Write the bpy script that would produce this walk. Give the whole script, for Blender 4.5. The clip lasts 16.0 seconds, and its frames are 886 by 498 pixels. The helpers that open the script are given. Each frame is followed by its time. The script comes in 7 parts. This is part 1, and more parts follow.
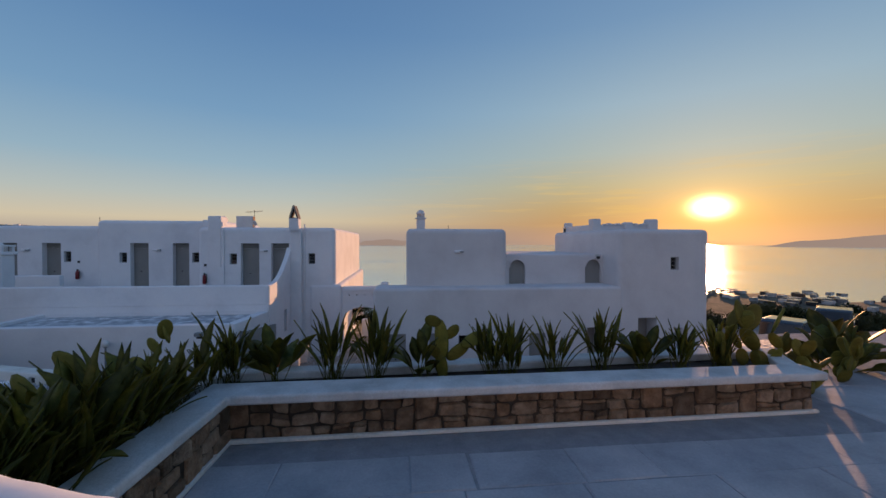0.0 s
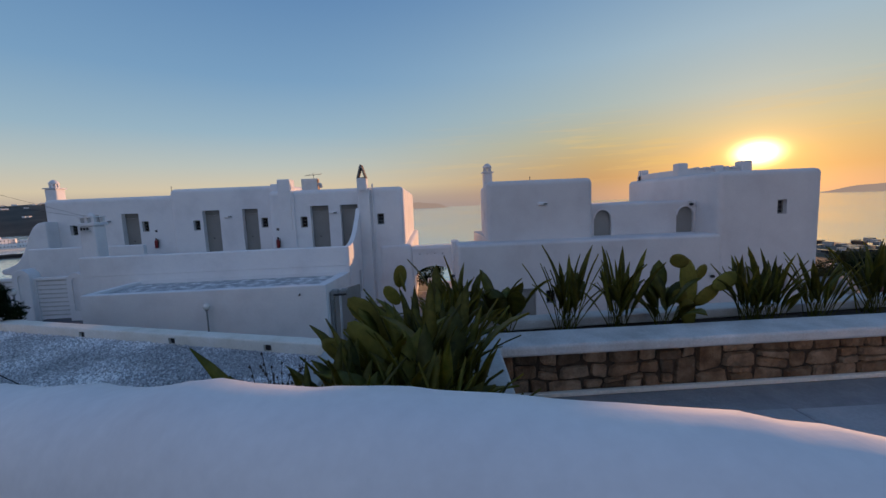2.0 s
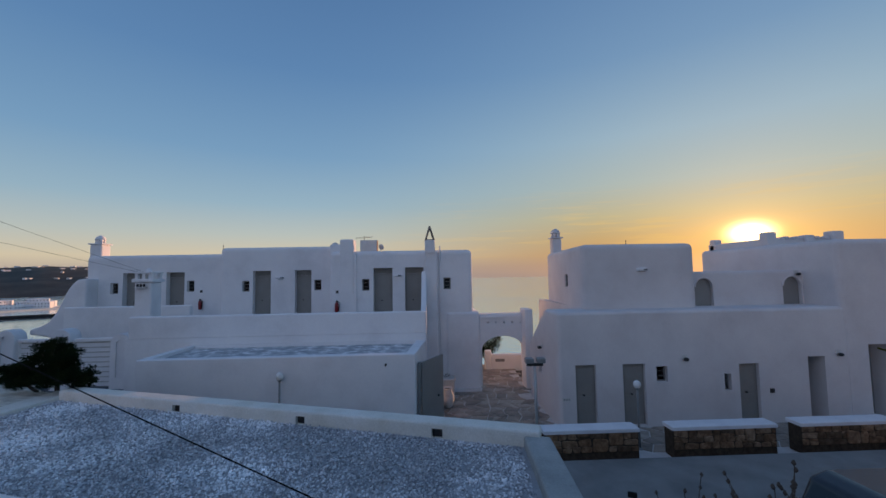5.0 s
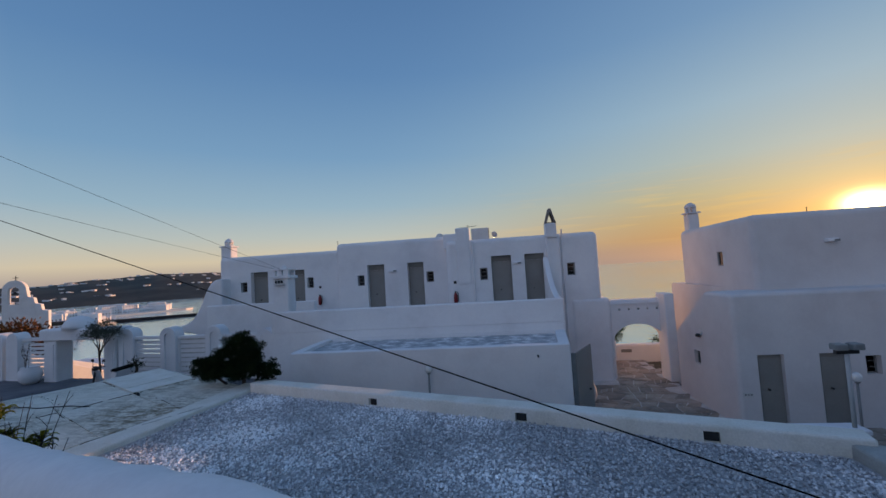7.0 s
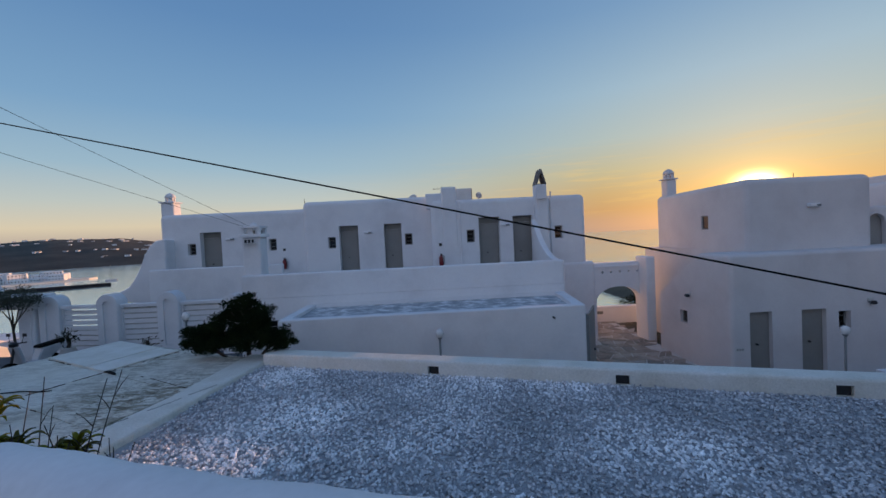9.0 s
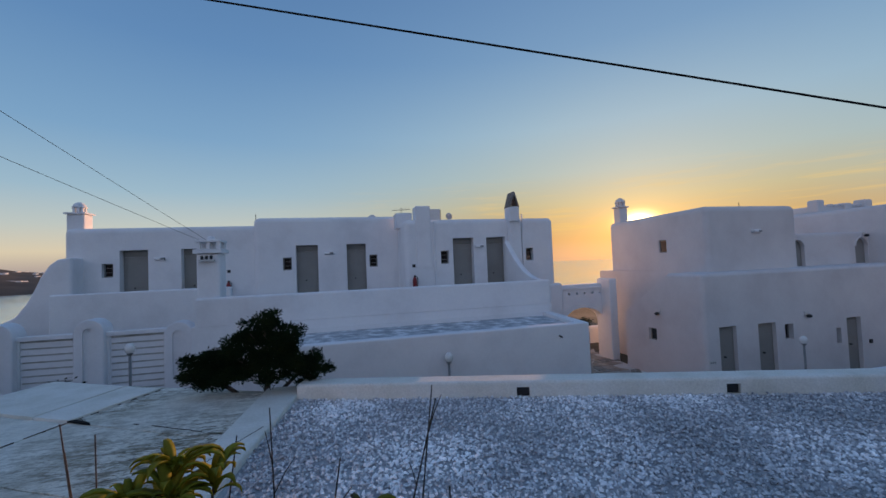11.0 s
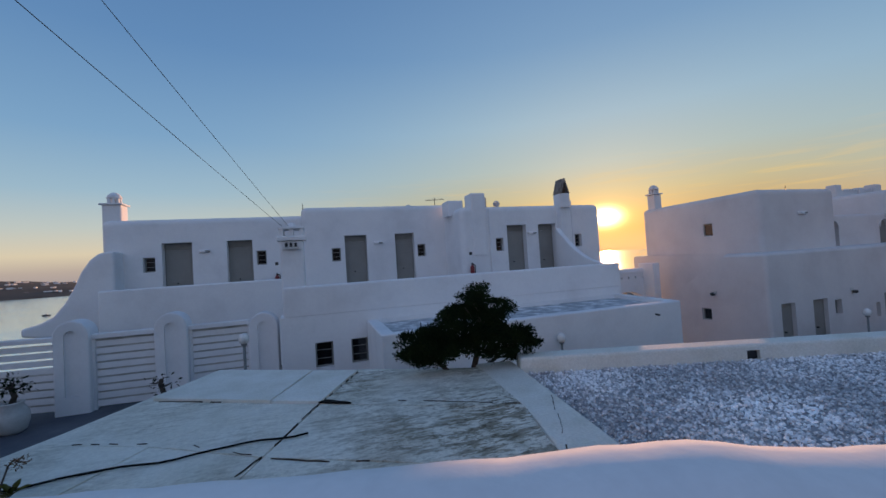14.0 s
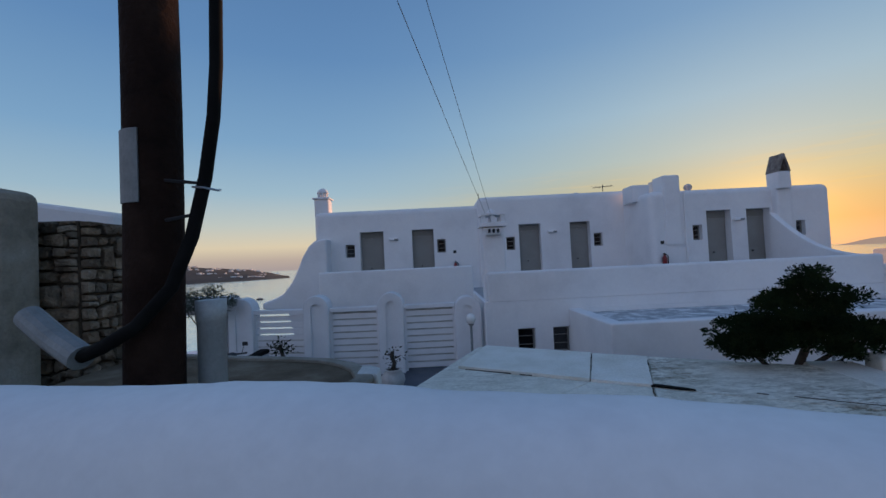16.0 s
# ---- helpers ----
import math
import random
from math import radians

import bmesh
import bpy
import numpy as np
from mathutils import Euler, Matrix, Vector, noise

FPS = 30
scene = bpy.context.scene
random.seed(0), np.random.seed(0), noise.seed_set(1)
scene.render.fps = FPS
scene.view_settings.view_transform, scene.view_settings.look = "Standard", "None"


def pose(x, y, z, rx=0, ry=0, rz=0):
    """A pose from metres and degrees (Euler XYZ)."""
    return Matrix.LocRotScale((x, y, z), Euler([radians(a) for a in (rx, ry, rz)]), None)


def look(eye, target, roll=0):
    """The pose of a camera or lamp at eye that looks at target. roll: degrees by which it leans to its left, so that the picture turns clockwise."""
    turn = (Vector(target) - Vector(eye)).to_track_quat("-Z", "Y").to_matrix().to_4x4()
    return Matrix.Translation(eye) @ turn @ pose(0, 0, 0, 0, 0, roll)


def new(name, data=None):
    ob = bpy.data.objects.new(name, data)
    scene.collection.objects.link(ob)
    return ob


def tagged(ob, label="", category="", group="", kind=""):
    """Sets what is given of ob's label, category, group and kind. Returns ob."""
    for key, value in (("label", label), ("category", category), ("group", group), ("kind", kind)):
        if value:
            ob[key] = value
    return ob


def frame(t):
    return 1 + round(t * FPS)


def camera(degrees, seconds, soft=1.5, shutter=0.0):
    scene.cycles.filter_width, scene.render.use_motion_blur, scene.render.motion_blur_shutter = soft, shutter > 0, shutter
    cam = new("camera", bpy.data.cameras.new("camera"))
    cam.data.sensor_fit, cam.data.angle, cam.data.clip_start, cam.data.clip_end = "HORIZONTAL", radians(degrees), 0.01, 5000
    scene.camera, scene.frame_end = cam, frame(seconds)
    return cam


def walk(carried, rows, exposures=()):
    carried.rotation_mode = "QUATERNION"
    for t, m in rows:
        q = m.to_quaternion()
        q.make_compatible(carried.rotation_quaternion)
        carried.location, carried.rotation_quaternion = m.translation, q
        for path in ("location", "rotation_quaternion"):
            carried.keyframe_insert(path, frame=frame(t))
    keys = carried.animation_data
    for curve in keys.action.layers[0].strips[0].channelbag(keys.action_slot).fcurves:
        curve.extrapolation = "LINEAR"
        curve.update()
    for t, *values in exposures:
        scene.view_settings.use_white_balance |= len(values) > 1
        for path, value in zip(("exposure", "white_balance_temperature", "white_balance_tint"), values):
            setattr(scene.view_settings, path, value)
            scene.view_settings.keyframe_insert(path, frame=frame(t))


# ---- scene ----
cam = camera(95.4, 16.0)
PATH = [
    (0, (0.318, -0.893, 1.716), (0.529, 1.096, 1.684), 0.1),
    (0.5, (-0.141, -0.806, 1.673), (-0.154, 1.192, 1.602), -1.2),
    (1, (-0.676, -0.566, 1.589), (-0.775, 1.429, 1.48), -2.15),
    (1.5, (-1.167, -0.407, 1.535), (-1.214, 1.586, 1.375), -2.1),
    (2, (-1.707, -0.168, 1.468), (-1.645, 1.819, 1.249), -2.35),
    (2.5, (-2.318, 0.049, 1.374), (-2.105, 2.023, 1.138), -2.6),
    (3, (-2.748, 0.27, 1.368), (-2.434, 2.238, 1.196), -2.05),
    (3.5, (-3.333, 0.515, 1.333), (-3.005, 2.487, 1.277), -1.2),
    (4, (-3.893, 0.82, 1.317), (-3.622, 2.801, 1.369), -0.7),
    (4.5, (-4.423, 0.963, 1.309), (-4.226, 2.95, 1.421), -0.7),
    (5, (-4.96, 1.192, 1.222), (-4.886, 3.186, 1.357), -1.0),
    (7.5, (-7.865, 2.179, 1.056), (-8.134, 4.159, 1.142), -3.7),
    (8, (-8.39, 2.414, 1.001), (-8.64, 4.398, 1.022), -3.6),
    (8.5, (-8.965, 2.66, 0.943), (-9.118, 4.654, 0.886), -3.4),
    (9, (-9.505, 2.893, 0.885), (-9.452, 4.892, 0.828), -2.8),
    (9.5, (-10.056, 3.118, 0.86), (-9.793, 5.101, 0.868), -2.6),
    (12, (-12.838, 4.378, 0.514), (-12.008, 6.193, 0.653), -1.5),
    (12.5, (-13.342, 4.519, 0.521), (-12.156, 6.115, 0.73), -2.3),
    (13, (-13.924, 4.586, 0.496), (-12.896, 6.296, 0.645), -2.4),
    (13.5, (-14.488, 4.775, 0.435), (-13.739, 6.627, 0.525), -4.0),
    (14, (-15.001, 4.966, 0.419), (-14.4, 6.871, 0.471), -3.6),
    (14.5, (-15.536, 5.233, 0.395), (-15.024, 7.166, 0.444), -3.0),
    (15, (-16.064, 5.393, 0.359), (-15.681, 7.355, 0.404), -2.8),
    (15.5, (-16.568, 5.565, 0.322), (-16.339, 7.551, 0.365), -3.0),
    (16, (-17.169, 5.542, 0.314), (-17.147, 7.541, 0.373), -2.8),
]
walk(cam, [(t, look(eye, target, roll)) for t, eye, target, roll in PATH], [(0.0, -0.14), (2.0, -0.1), (2.5, -0.13), (3.5, -0.05), (5.0, -0.13), (7.5, -0.1), (9.0, 0.0), (16.0, 0.0)])

# ---- light ----
SUN_AZ, SUN_EL = radians(39.6), radians(4.25)
SUN_DIR = Vector((math.sin(SUN_AZ) * math.cos(SUN_EL), math.cos(SUN_AZ) * math.cos(SUN_EL), math.sin(SUN_EL)))
sun = new("sun", bpy.data.lights.new("sun", "SUN"))
sun.data.energy, sun.data.angle, sun.data.color = 4.5, radians(0.6), (1.0, 0.50, 0.24)
sun.matrix_world = look((0, 0, 60), Vector((0, 0, 60)) - SUN_DIR)


def lin(r, g, b):
    """Linear colour from 8-bit display values."""
    return tuple(((c / 255 + 0.055) / 1.055) ** 2.4 if c > 10 else c / 255 / 12.92 for c in (r, g, b))


class Nodes:
    """A small helper round a node tree."""

    def __init__(self, tree):
        self.tree = tree
        tree.nodes.clear()

    def add(self, kind, **values):
        node = self.tree.nodes.new(kind)
        for key, value in values.items():
            if key in node.inputs:
                node.inputs[key].default_value = value
        return node

    def link(self, a, b):
        self.tree.links.new(a, b)

    def math(self, op, a, b=None, clamp=False):
        node = self.tree.nodes.new("ShaderNodeMath")
        node.operation, node.use_clamp = op, clamp
        for k, v in enumerate((a, b)):
            if v is None:
                continue
            if isinstance(v, (int, float)):
                node.inputs[k].default_value = v
            else:
                self.link(v, node.inputs[k])
        return node.outputs[0]

    def ramp(self, fac, stops):
        node = self.tree.nodes.new("ShaderNodeValToRGB")
        e = node.color_ramp.elements
        while len(e) < len(stops):
            e.new(0.5)
        for el, (p, c) in zip(e, stops):
            el.position, el.color = p, (*c, 1)
        self.link(fac, node.inputs[0])
        return node.outputs[0]

    def mix(self, fac, a, b, mode="MIX"):
        node = self.tree.nodes.new("ShaderNodeMix")
        node.data_type, node.blend_type = "RGBA", mode
        for k, v in ((0, fac), (6, a), (7, b)):
            if isinstance(v, (int, float)):
                node.inputs[k].default_value = v
            elif isinstance(v, tuple):
                node.inputs[k].default_value = (*v, 1)
            else:
                self.link(v, node.inputs[k])
        return node.outputs[2]


def build_sky():
    world = bpy.data.worlds.new("sunset_sky")
    scene.world = world
    world.use_nodes = True
    n = Nodes(world.node_tree)
    sky = n.add("ShaderNodeTexSky")
    sky.sky_type, sky.sun_disc, sky.sun_elevation, sky.sun_rotation = "NISHITA", False, SUN_EL, SUN_AZ
    nish = n.mix(1.0, sky.outputs[0], (0.11, 0.11, 0.11), "MULTIPLY")
    way = n.add("ShaderNodeTexCoord").outputs["Generated"]
    sep = n.add("ShaderNodeSeparateXYZ")
    n.link(way, sep.inputs[0])
    up = n.math("MAXIMUM", sep.outputs[2], 0.0)
    dot = n.tree.nodes.new("ShaderNodeVectorMath")
    dot.operation = "DOT_PRODUCT"
    n.link(way, dot.inputs[0])
    dot.inputs[1].default_value = SUN_DIR
    d = dot.outputs["Value"]
    away = n.ramp(up, [(0.0, lin(176, 164, 163)), (0.02, lin(190, 175, 166)), (0.05, lin(224, 209, 182)), (0.1, lin(196, 204, 200)), (0.17, lin(160, 190, 209)),
                       (0.28, lin(127, 168, 205)), (0.45, lin(99, 142, 190)), (0.65, lin(82, 122, 172)), (1.0, lin(90, 124, 176))])
    toward = n.ramp(up, [(0.0, lin(160, 143, 138)), (0.022, lin(162, 136, 126)), (0.045, lin(174, 137, 106)), (0.08, lin(184, 156, 114)), (0.13, lin(184, 178, 146)), (0.2, lin(169, 188, 189)),
                         (0.3, lin(156, 187, 207)), (0.45, lin(124, 163, 200)), (0.7, lin(102, 140, 188)), (1.0, lin(94, 128, 180))])
    anti = n.ramp(up, [(0.0, lin(185, 184, 203)), (0.12, lin(197, 199, 221)), (0.35, lin(186, 197, 229)), (0.65, lin(154, 179, 222)), (1.0, lin(96, 130, 180))])
    side = n.math("MULTIPLY_ADD", d, 2.0, clamp=True)
    side.node.inputs[2].default_value = -0.92
    side = n.math("POWER", side, 2.4)
    base = n.mix(side, away, toward)
    rear = n.math("MULTIPLY_ADD", d, -1.5, clamp=True)
    rear.node.inputs[2].default_value = -0.05
    base = n.mix(rear, base, anti)
    base = n.mix(0.12, base, nish)
    # soft streaks of cloud low over the sea
    mp = n.add("ShaderNodeMapping")
    mp.inputs["Scale"].default_value = (2.2, 2.2, 34.0)
    n.link(way, mp.inputs[0])
    cl = n.add("ShaderNodeTexNoise", Scale=2.2, Detail=5.0, Roughness=0.6)
    n.link(mp.outputs[0], cl.inputs["Vector"])
    streak = n.ramp(cl.outputs[0], [(0.54, (0, 0, 0)), (0.74, (1, 1, 1))])
    low = n.ramp(up, [(0.03, (0, 0, 0)), (0.075, (1, 1, 1)), (0.13, (0.6, 0.6, 0.6)), (0.22, (0, 0, 0))])
    f = n.math("MULTIPLY", n.math("MULTIPLY", streak, low), n.math("MULTIPLY", side, 0.6))
    base = n.mix(f, base, lin(250, 205, 120))
    # glow of the low sun, drawn out sideways by the haze
    dd = n.math("MAXIMUM", d, 0.0)
    for power, tint in ((60, (0.008, 0.003, 0.0)), (420, (0.055, 0.02, 0.002))):
        g = n.math("POWER", dd, power)
        base = n.mix(1.0, base, n.mix(1.0, g, tint, "MULTIPLY"), "ADD")
    rise = n.math("SUBTRACT", sep.outputs[2], math.sin(SUN_EL))
    rise2 = n.math("MULTIPLY", rise, rise)
    wide2 = n.math("MAXIMUM", n.math("SUBTRACT", n.math("SUBTRACT", 2.0, n.math("MULTIPLY", d, 2.0)), rise2), 0.0)
    for a, b, tint in ((0.12, 0.05, (0.12, 0.05, 0.006)), (0.06, 0.03, (0.40, 0.20, 0.03)), (0.027, 0.0165, (8.0, 6.0, 3.0))):
        q = n.math("ADD", n.math("MULTIPLY", wide2, 1 / (a * a)), n.math("MULTIPLY", rise2, 1 / (b * b)))
        g = n.math("EXPONENT", n.math("MULTIPLY", q, -1.0))
        base = n.mix(1.0, base, n.mix(1.0, g, tint, "MULTIPLY"), "ADD")
    bg = n.add("ShaderNodeBackground")
    n.link(base, bg.inputs[0])
    bg.inputs[1].default_value = 1.0
    n.link(bg.outputs[0], n.add("ShaderNodeOutputWorld").inputs[0])


build_sky()


# ---- materials ----
def material(name, colours, scale=4.0, rough=0.8, bump=0.2, fine=60.0, metal=0.0, per_piece=0.0, spec=0.4, size=0.02, contrast=(0.3, 0.7), coat=0.0, transmit=0.0, thin=0.0, grain_mix=0.7):
    """A surface that varies at two scales between the colours, with fine relief; per_piece: how much single pieces differ."""
    m = bpy.data.materials.new(name)
    m.use_nodes = True
    n = Nodes(m.node_tree)
    out = n.add("ShaderNodeOutputMaterial")
    b = n.add("ShaderNodeBsdfPrincipled", Roughness=rough, Metallic=metal)
    b.inputs["Specular IOR Level"].default_value = spec
    b.inputs["Coat Weight"].default_value = coat
    b.inputs["Transmission Weight"].default_value = transmit
    co = n.add("ShaderNodeTexCoord").outputs["Object"]
    big = n.add("ShaderNodeTexNoise", Scale=scale, Detail=6.0, Roughness=0.6)
    small = n.add("ShaderNodeTexNoise", Scale=fine, Detail=3.0, Roughness=0.6)
    n.link(co, big.inputs["Vector"])
    n.link(co, small.inputs["Vector"])
    a, z = contrast
    stops = [(a + (z - a) * i / max(1, len(colours) - 1), c) for i, c in enumerate(colours)]
    colour = n.ramp(big.outputs[0], stops)
    grain = n.ramp(small.outputs[0], [(0.3, (0.86, 0.86, 0.86)), (0.7, (1.1, 1.1, 1.1))])
    colour = n.mix(grain_mix, colour, grain, "MULTIPLY")
    if per_piece:
        rnd = n.add("ShaderNodeObjectInfo").outputs["Random"]
        tone = n.ramp(rnd, [(0.0, (1 - per_piece,) * 3), (0.5, (1, 1 - per_piece * 0.25, 1 - per_piece * 0.45)), (1.0, (1 + per_piece * 0.6,) * 3)])
        colour = n.mix(1.0, colour, tone, "MULTIPLY")
    n.link(colour, b.inputs["Base Color"])
    if bump:
        h = n.math("ADD", n.math("MULTIPLY", big.outputs[0], 1.6), small.outputs[0])
        bp = n.add("ShaderNodeBump", Strength=bump, Distance=size)
        n.link(h, bp.inputs["Height"])
        n.link(bp.outputs[0], b.inputs["Normal"])
    if thin:
        tr = n.add("ShaderNodeBsdfTranslucent")
        n.link(n.mix(1.0, colour, (1.9, 1.7, 0.8), "MULTIPLY"), tr.inputs[0])
        mx = n.add("ShaderNodeMixShader")
        mx.inputs[0].default_value = thin
        n.link(b.outputs[0], mx.inputs[1])
        n.link(tr.outputs[0], mx.inputs[2])
        n.link(mx.outputs[0], out.inputs[0])
    else:
        n.link(b.outputs[0], out.inputs[0])
    return m


STUCCO = material("white_stucco", [(0.70, 0.70, 0.71), (0.78, 0.78, 0.79), (0.82, 0.82, 0.82)], 0.7, 0.9, 0.05, 14.0, spec=0.15, size=0.02, grain_mix=0.15)
# East building's stucco copy, its darker shading put into a duller, warmer colour.
SHADED_STUCCO = material("dull_warm_limewash", [(0.60, 0.57, 0.565), (0.66, 0.635, 0.63), (0.71, 0.685, 0.675)], 0.6, 0.9, 0.05, 14.0, spec=0.15, size=0.02, grain_mix=0.15)
ROUGH_STUCCO = material("rough_white_stucco", [(0.70, 0.70, 0.715), (0.76, 0.76, 0.77), (0.80, 0.80, 0.80)], 1.6, 0.92, 0.10, 22.0, spec=0.12, size=0.012, grain_mix=0.25)
GREY_CEMENT = material("grey_green_cement", [(0.26, 0.27, 0.26), (0.35, 0.36, 0.345), (0.43, 0.435, 0.42)], 1.8, 0.85, 0.3, 40.0, spec=0.2)
COPING = material("weathered_white_coping", [(0.42, 0.42, 0.40), (0.56, 0.56, 0.54), (0.66, 0.66, 0.64)], 2.5, 0.85, 0.3, 60.0, spec=0.2)
STONE = material("brown_field_stone", [(0.13, 0.09, 0.06), (0.25, 0.175, 0.115), (0.38, 0.285, 0.20)], 7.0, 0.85, 0.8, 55.0, per_piece=0.55, spec=0.2, size=0.03)
MORTAR = material("earthy_mortar", [(0.05, 0.037, 0.027), (0.10, 0.075, 0.055)], 9.0, 0.95, 0.8, 70.0, spec=0.1)
SLAB = material("grey_stone_slab", [(0.26, 0.27, 0.285), (0.36, 0.37, 0.385), (0.45, 0.455, 0.46)], 1.6, 0.6, 0.25, 45.0, per_piece=0.05, spec=0.4)
JOINT = material("dark_joint", [(0.22, 0.225, 0.235), (0.31, 0.315, 0.32)], 6.0, 0.95, 0.4)
FLAG = material("flagstone", [(0.20, 0.18, 0.16), (0.32, 0.29, 0.25), (0.40, 0.36, 0.32)], 2.2, 0.6, 0.35, 35.0, per_piece=0.3, spec=0.4)
LIME = material("whitewashed_joint", [(0.5, 0.49, 0.47), (0.66, 0.65, 0.63)], 3.0, 0.9, 0.3)


def stained_concrete():
    """Old flat roof: cream cement skin, worn to grey in blotches and brush-wide streaks, specked with lichen."""
    m = material("stained_old_concrete", [(0.66, 0.625, 0.525), (0.76, 0.725, 0.63), (0.82, 0.79, 0.705)], 1.3, 0.85, 0.45, 30.0, spec=0.2)
    t = m.node_tree
    b = next(x for x in t.nodes if x.type == "BSDF_PRINCIPLED")
    src = b.inputs["Base Color"].links[0].from_socket
    co = t.nodes.new("ShaderNodeTexCoord")

    def noise_at(scale, stretch, detail=10.0, rough=0.68):
        mp = t.nodes.new("ShaderNodeMapping")
        mp.inputs["Rotation"].default_value, mp.inputs["Scale"].default_value = (0, 0, 0.45), stretch
        t.links.new(co.outputs["Object"], mp.inputs[0])
        nz = t.nodes.new("ShaderNodeTexNoise")
        nz.inputs["Scale"].default_value, nz.inputs["Detail"].default_value, nz.inputs["Roughness"].default_value = scale, detail, rough
        t.links.new(mp.outputs[0], nz.inputs["Vector"])
        return nz.outputs[0]

    where = t.nodes.new("ShaderNodeValToRGB")
    where.color_ramp.elements[0].position, where.color_ramp.elements[1].position = 0.36, 0.70
    t.links.new(noise_at(0.55, (1, 1, 1), 3.0, 0.5), where.inputs[0])
    for scale, stretch, lo, hi, tone, fac in ((1.5, (1.5, 0.6, 1), 0.46, 0.60, (0.55, 0.53, 0.48), 1.0), (5.0, (0.6, 1.9, 1), 0.48, 0.56, (0.42, 0.39, 0.34), 1.0), (20.0, (0.7, 1.6, 1), 0.51, 0.58, (0.36, 0.33, 0.28), 0.9)):
        rp = t.nodes.new("ShaderNodeValToRGB")
        rp.color_ramp.elements[0].position, rp.color_ramp.elements[0].color = lo, (1, 1, 1, 1)
        rp.color_ramp.elements[1].position, rp.color_ramp.elements[1].color = hi, (*tone, 1)
        t.links.new(noise_at(scale, stretch), rp.inputs[0])
        amount = t.nodes.new("ShaderNodeMath")
        amount.operation = "MULTIPLY"
        t.links.new(where.outputs[0], amount.inputs[0])
        amount.inputs[1].default_value = fac
        mx = t.nodes.new("ShaderNodeMix")
        mx.data_type, mx.blend_type = "RGBA", "MULTIPLY"
        t.links.new(amount.outputs[0], mx.inputs[0])
        t.links.new(src, mx.inputs[6])
        t.links.new(rp.outputs[0], mx.inputs[7])
        src = mx.outputs[2]
    t.links.new(src, b.inputs["Base Color"])
    return m


CONCRETE = stained_concrete()
PALE_CONCRETE = material("pale_limewashed_concrete", [(0.66, 0.635, 0.55), (0.75, 0.725, 0.65), (0.81, 0.79, 0.73)], 2.0, 0.85, 0.35, 40.0, spec=0.2)
ASPHALT = material("lane_concrete", [(0.17, 0.165, 0.155), (0.235, 0.23, 0.215), (0.29, 0.285, 0.265)], 0.8, 0.8, 0.3, 60.0, spec=0.3)
ROAD = material("dark_asphalt", [(0.045, 0.05, 0.055), (0.07, 0.075, 0.08)], 1.0, 0.8, 0.3, 90.0, spec=0.3)
PEBBLE = material("white_pebble", [(0.44, 0.45, 0.46), (0.62, 0.62, 0.63), (0.92, 0.92, 0.92)], 0.55, 0.75, 0.2, 30.0, spec=0.3, contrast=(0.4, 0.62))
COURT = material("dark_court_concrete", [(0.075, 0.085, 0.105), (0.11, 0.12, 0.14), (0.15, 0.16, 0.175)], 0.9, 0.8, 0.3, 50.0, spec=0.3)
GRAVEL_BED = material("gravel_bed", [(0.34, 0.34, 0.35), (0.52, 0.52, 0.53)], 2.0, 0.95, 0.9, 40.0)
SOIL = material("dry_soil", [(0.035, 0.028, 0.02), (0.08, 0.06, 0.045)], 5.0, 0.95, 0.9, 50.0)
LEAF = material("green_blade_leaf", [(0.06, 0.072, 0.012), (0.115, 0.12, 0.02), (0.20, 0.185, 0.035)], 5.0, 0.5, 0.15, 40.0, per_piece=0.45, spec=0.25, thin=0.4)
PAD = material("olive_cactus_skin", [(0.10, 0.10, 0.02), (0.16, 0.155, 0.03), (0.22, 0.2, 0.05)], 6.0, 0.6, 0.25, 45.0, per_piece=0.4, spec=0.2, thin=0.3)
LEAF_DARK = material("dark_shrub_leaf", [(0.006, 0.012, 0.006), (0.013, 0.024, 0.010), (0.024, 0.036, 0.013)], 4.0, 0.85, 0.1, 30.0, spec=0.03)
LEAF_LIME = material("yellow_green_leaf", [(0.10, 0.14, 0.02), (0.24, 0.25, 0.03), (0.36, 0.33, 0.05)], 6.0, 0.6, 0.1, 40.0, per_piece=0.2, spec=0.12, thin=0.4)
LEAF_OLIVE = material("olive_leaf", [(0.05, 0.065, 0.045), (0.11, 0.125, 0.09)], 5.0, 0.6, 0.1, 30.0, spec=0.3)
LEAF_HEDGE = material("olive_hedge_leaf", [(0.03, 0.035, 0.012), (0.06, 0.062, 0.02), (0.09, 0.085, 0.03)], 2.0, 0.6, 0.1, 20.0, spec=0.3)
LEAF_AUTUMN = material("rusty_leaf", [(0.05, 0.05, 0.015), (0.14, 0.06, 0.02), (0.2, 0.07, 0.025)], 0.6, 0.6, 0.1, 20.0, spec=0.3)
CAR_MIX = material("distant_car_paint", [(0.03, 0.03, 0.035), (0.2, 0.2, 0.2), (0.5, 0.5, 0.5)], 0.15, 0.25, 0.0, spec=0.5, contrast=(0.4, 0.6))
TWIG = material("dry_twig", [(0.06, 0.045, 0.035), (0.13, 0.10, 0.08)], 12.0, 0.9, 0.4)
BARK = material("dark_bark", [(0.035, 0.028, 0.022), (0.09, 0.07, 0.055)], 14.0, 0.9, 0.7)
DOOR = material("grey_painted_door", [(0.235, 0.23, 0.215), (0.275, 0.27, 0.25)], 1.5, 0.55, 0.06, 80.0, spec=0.4)
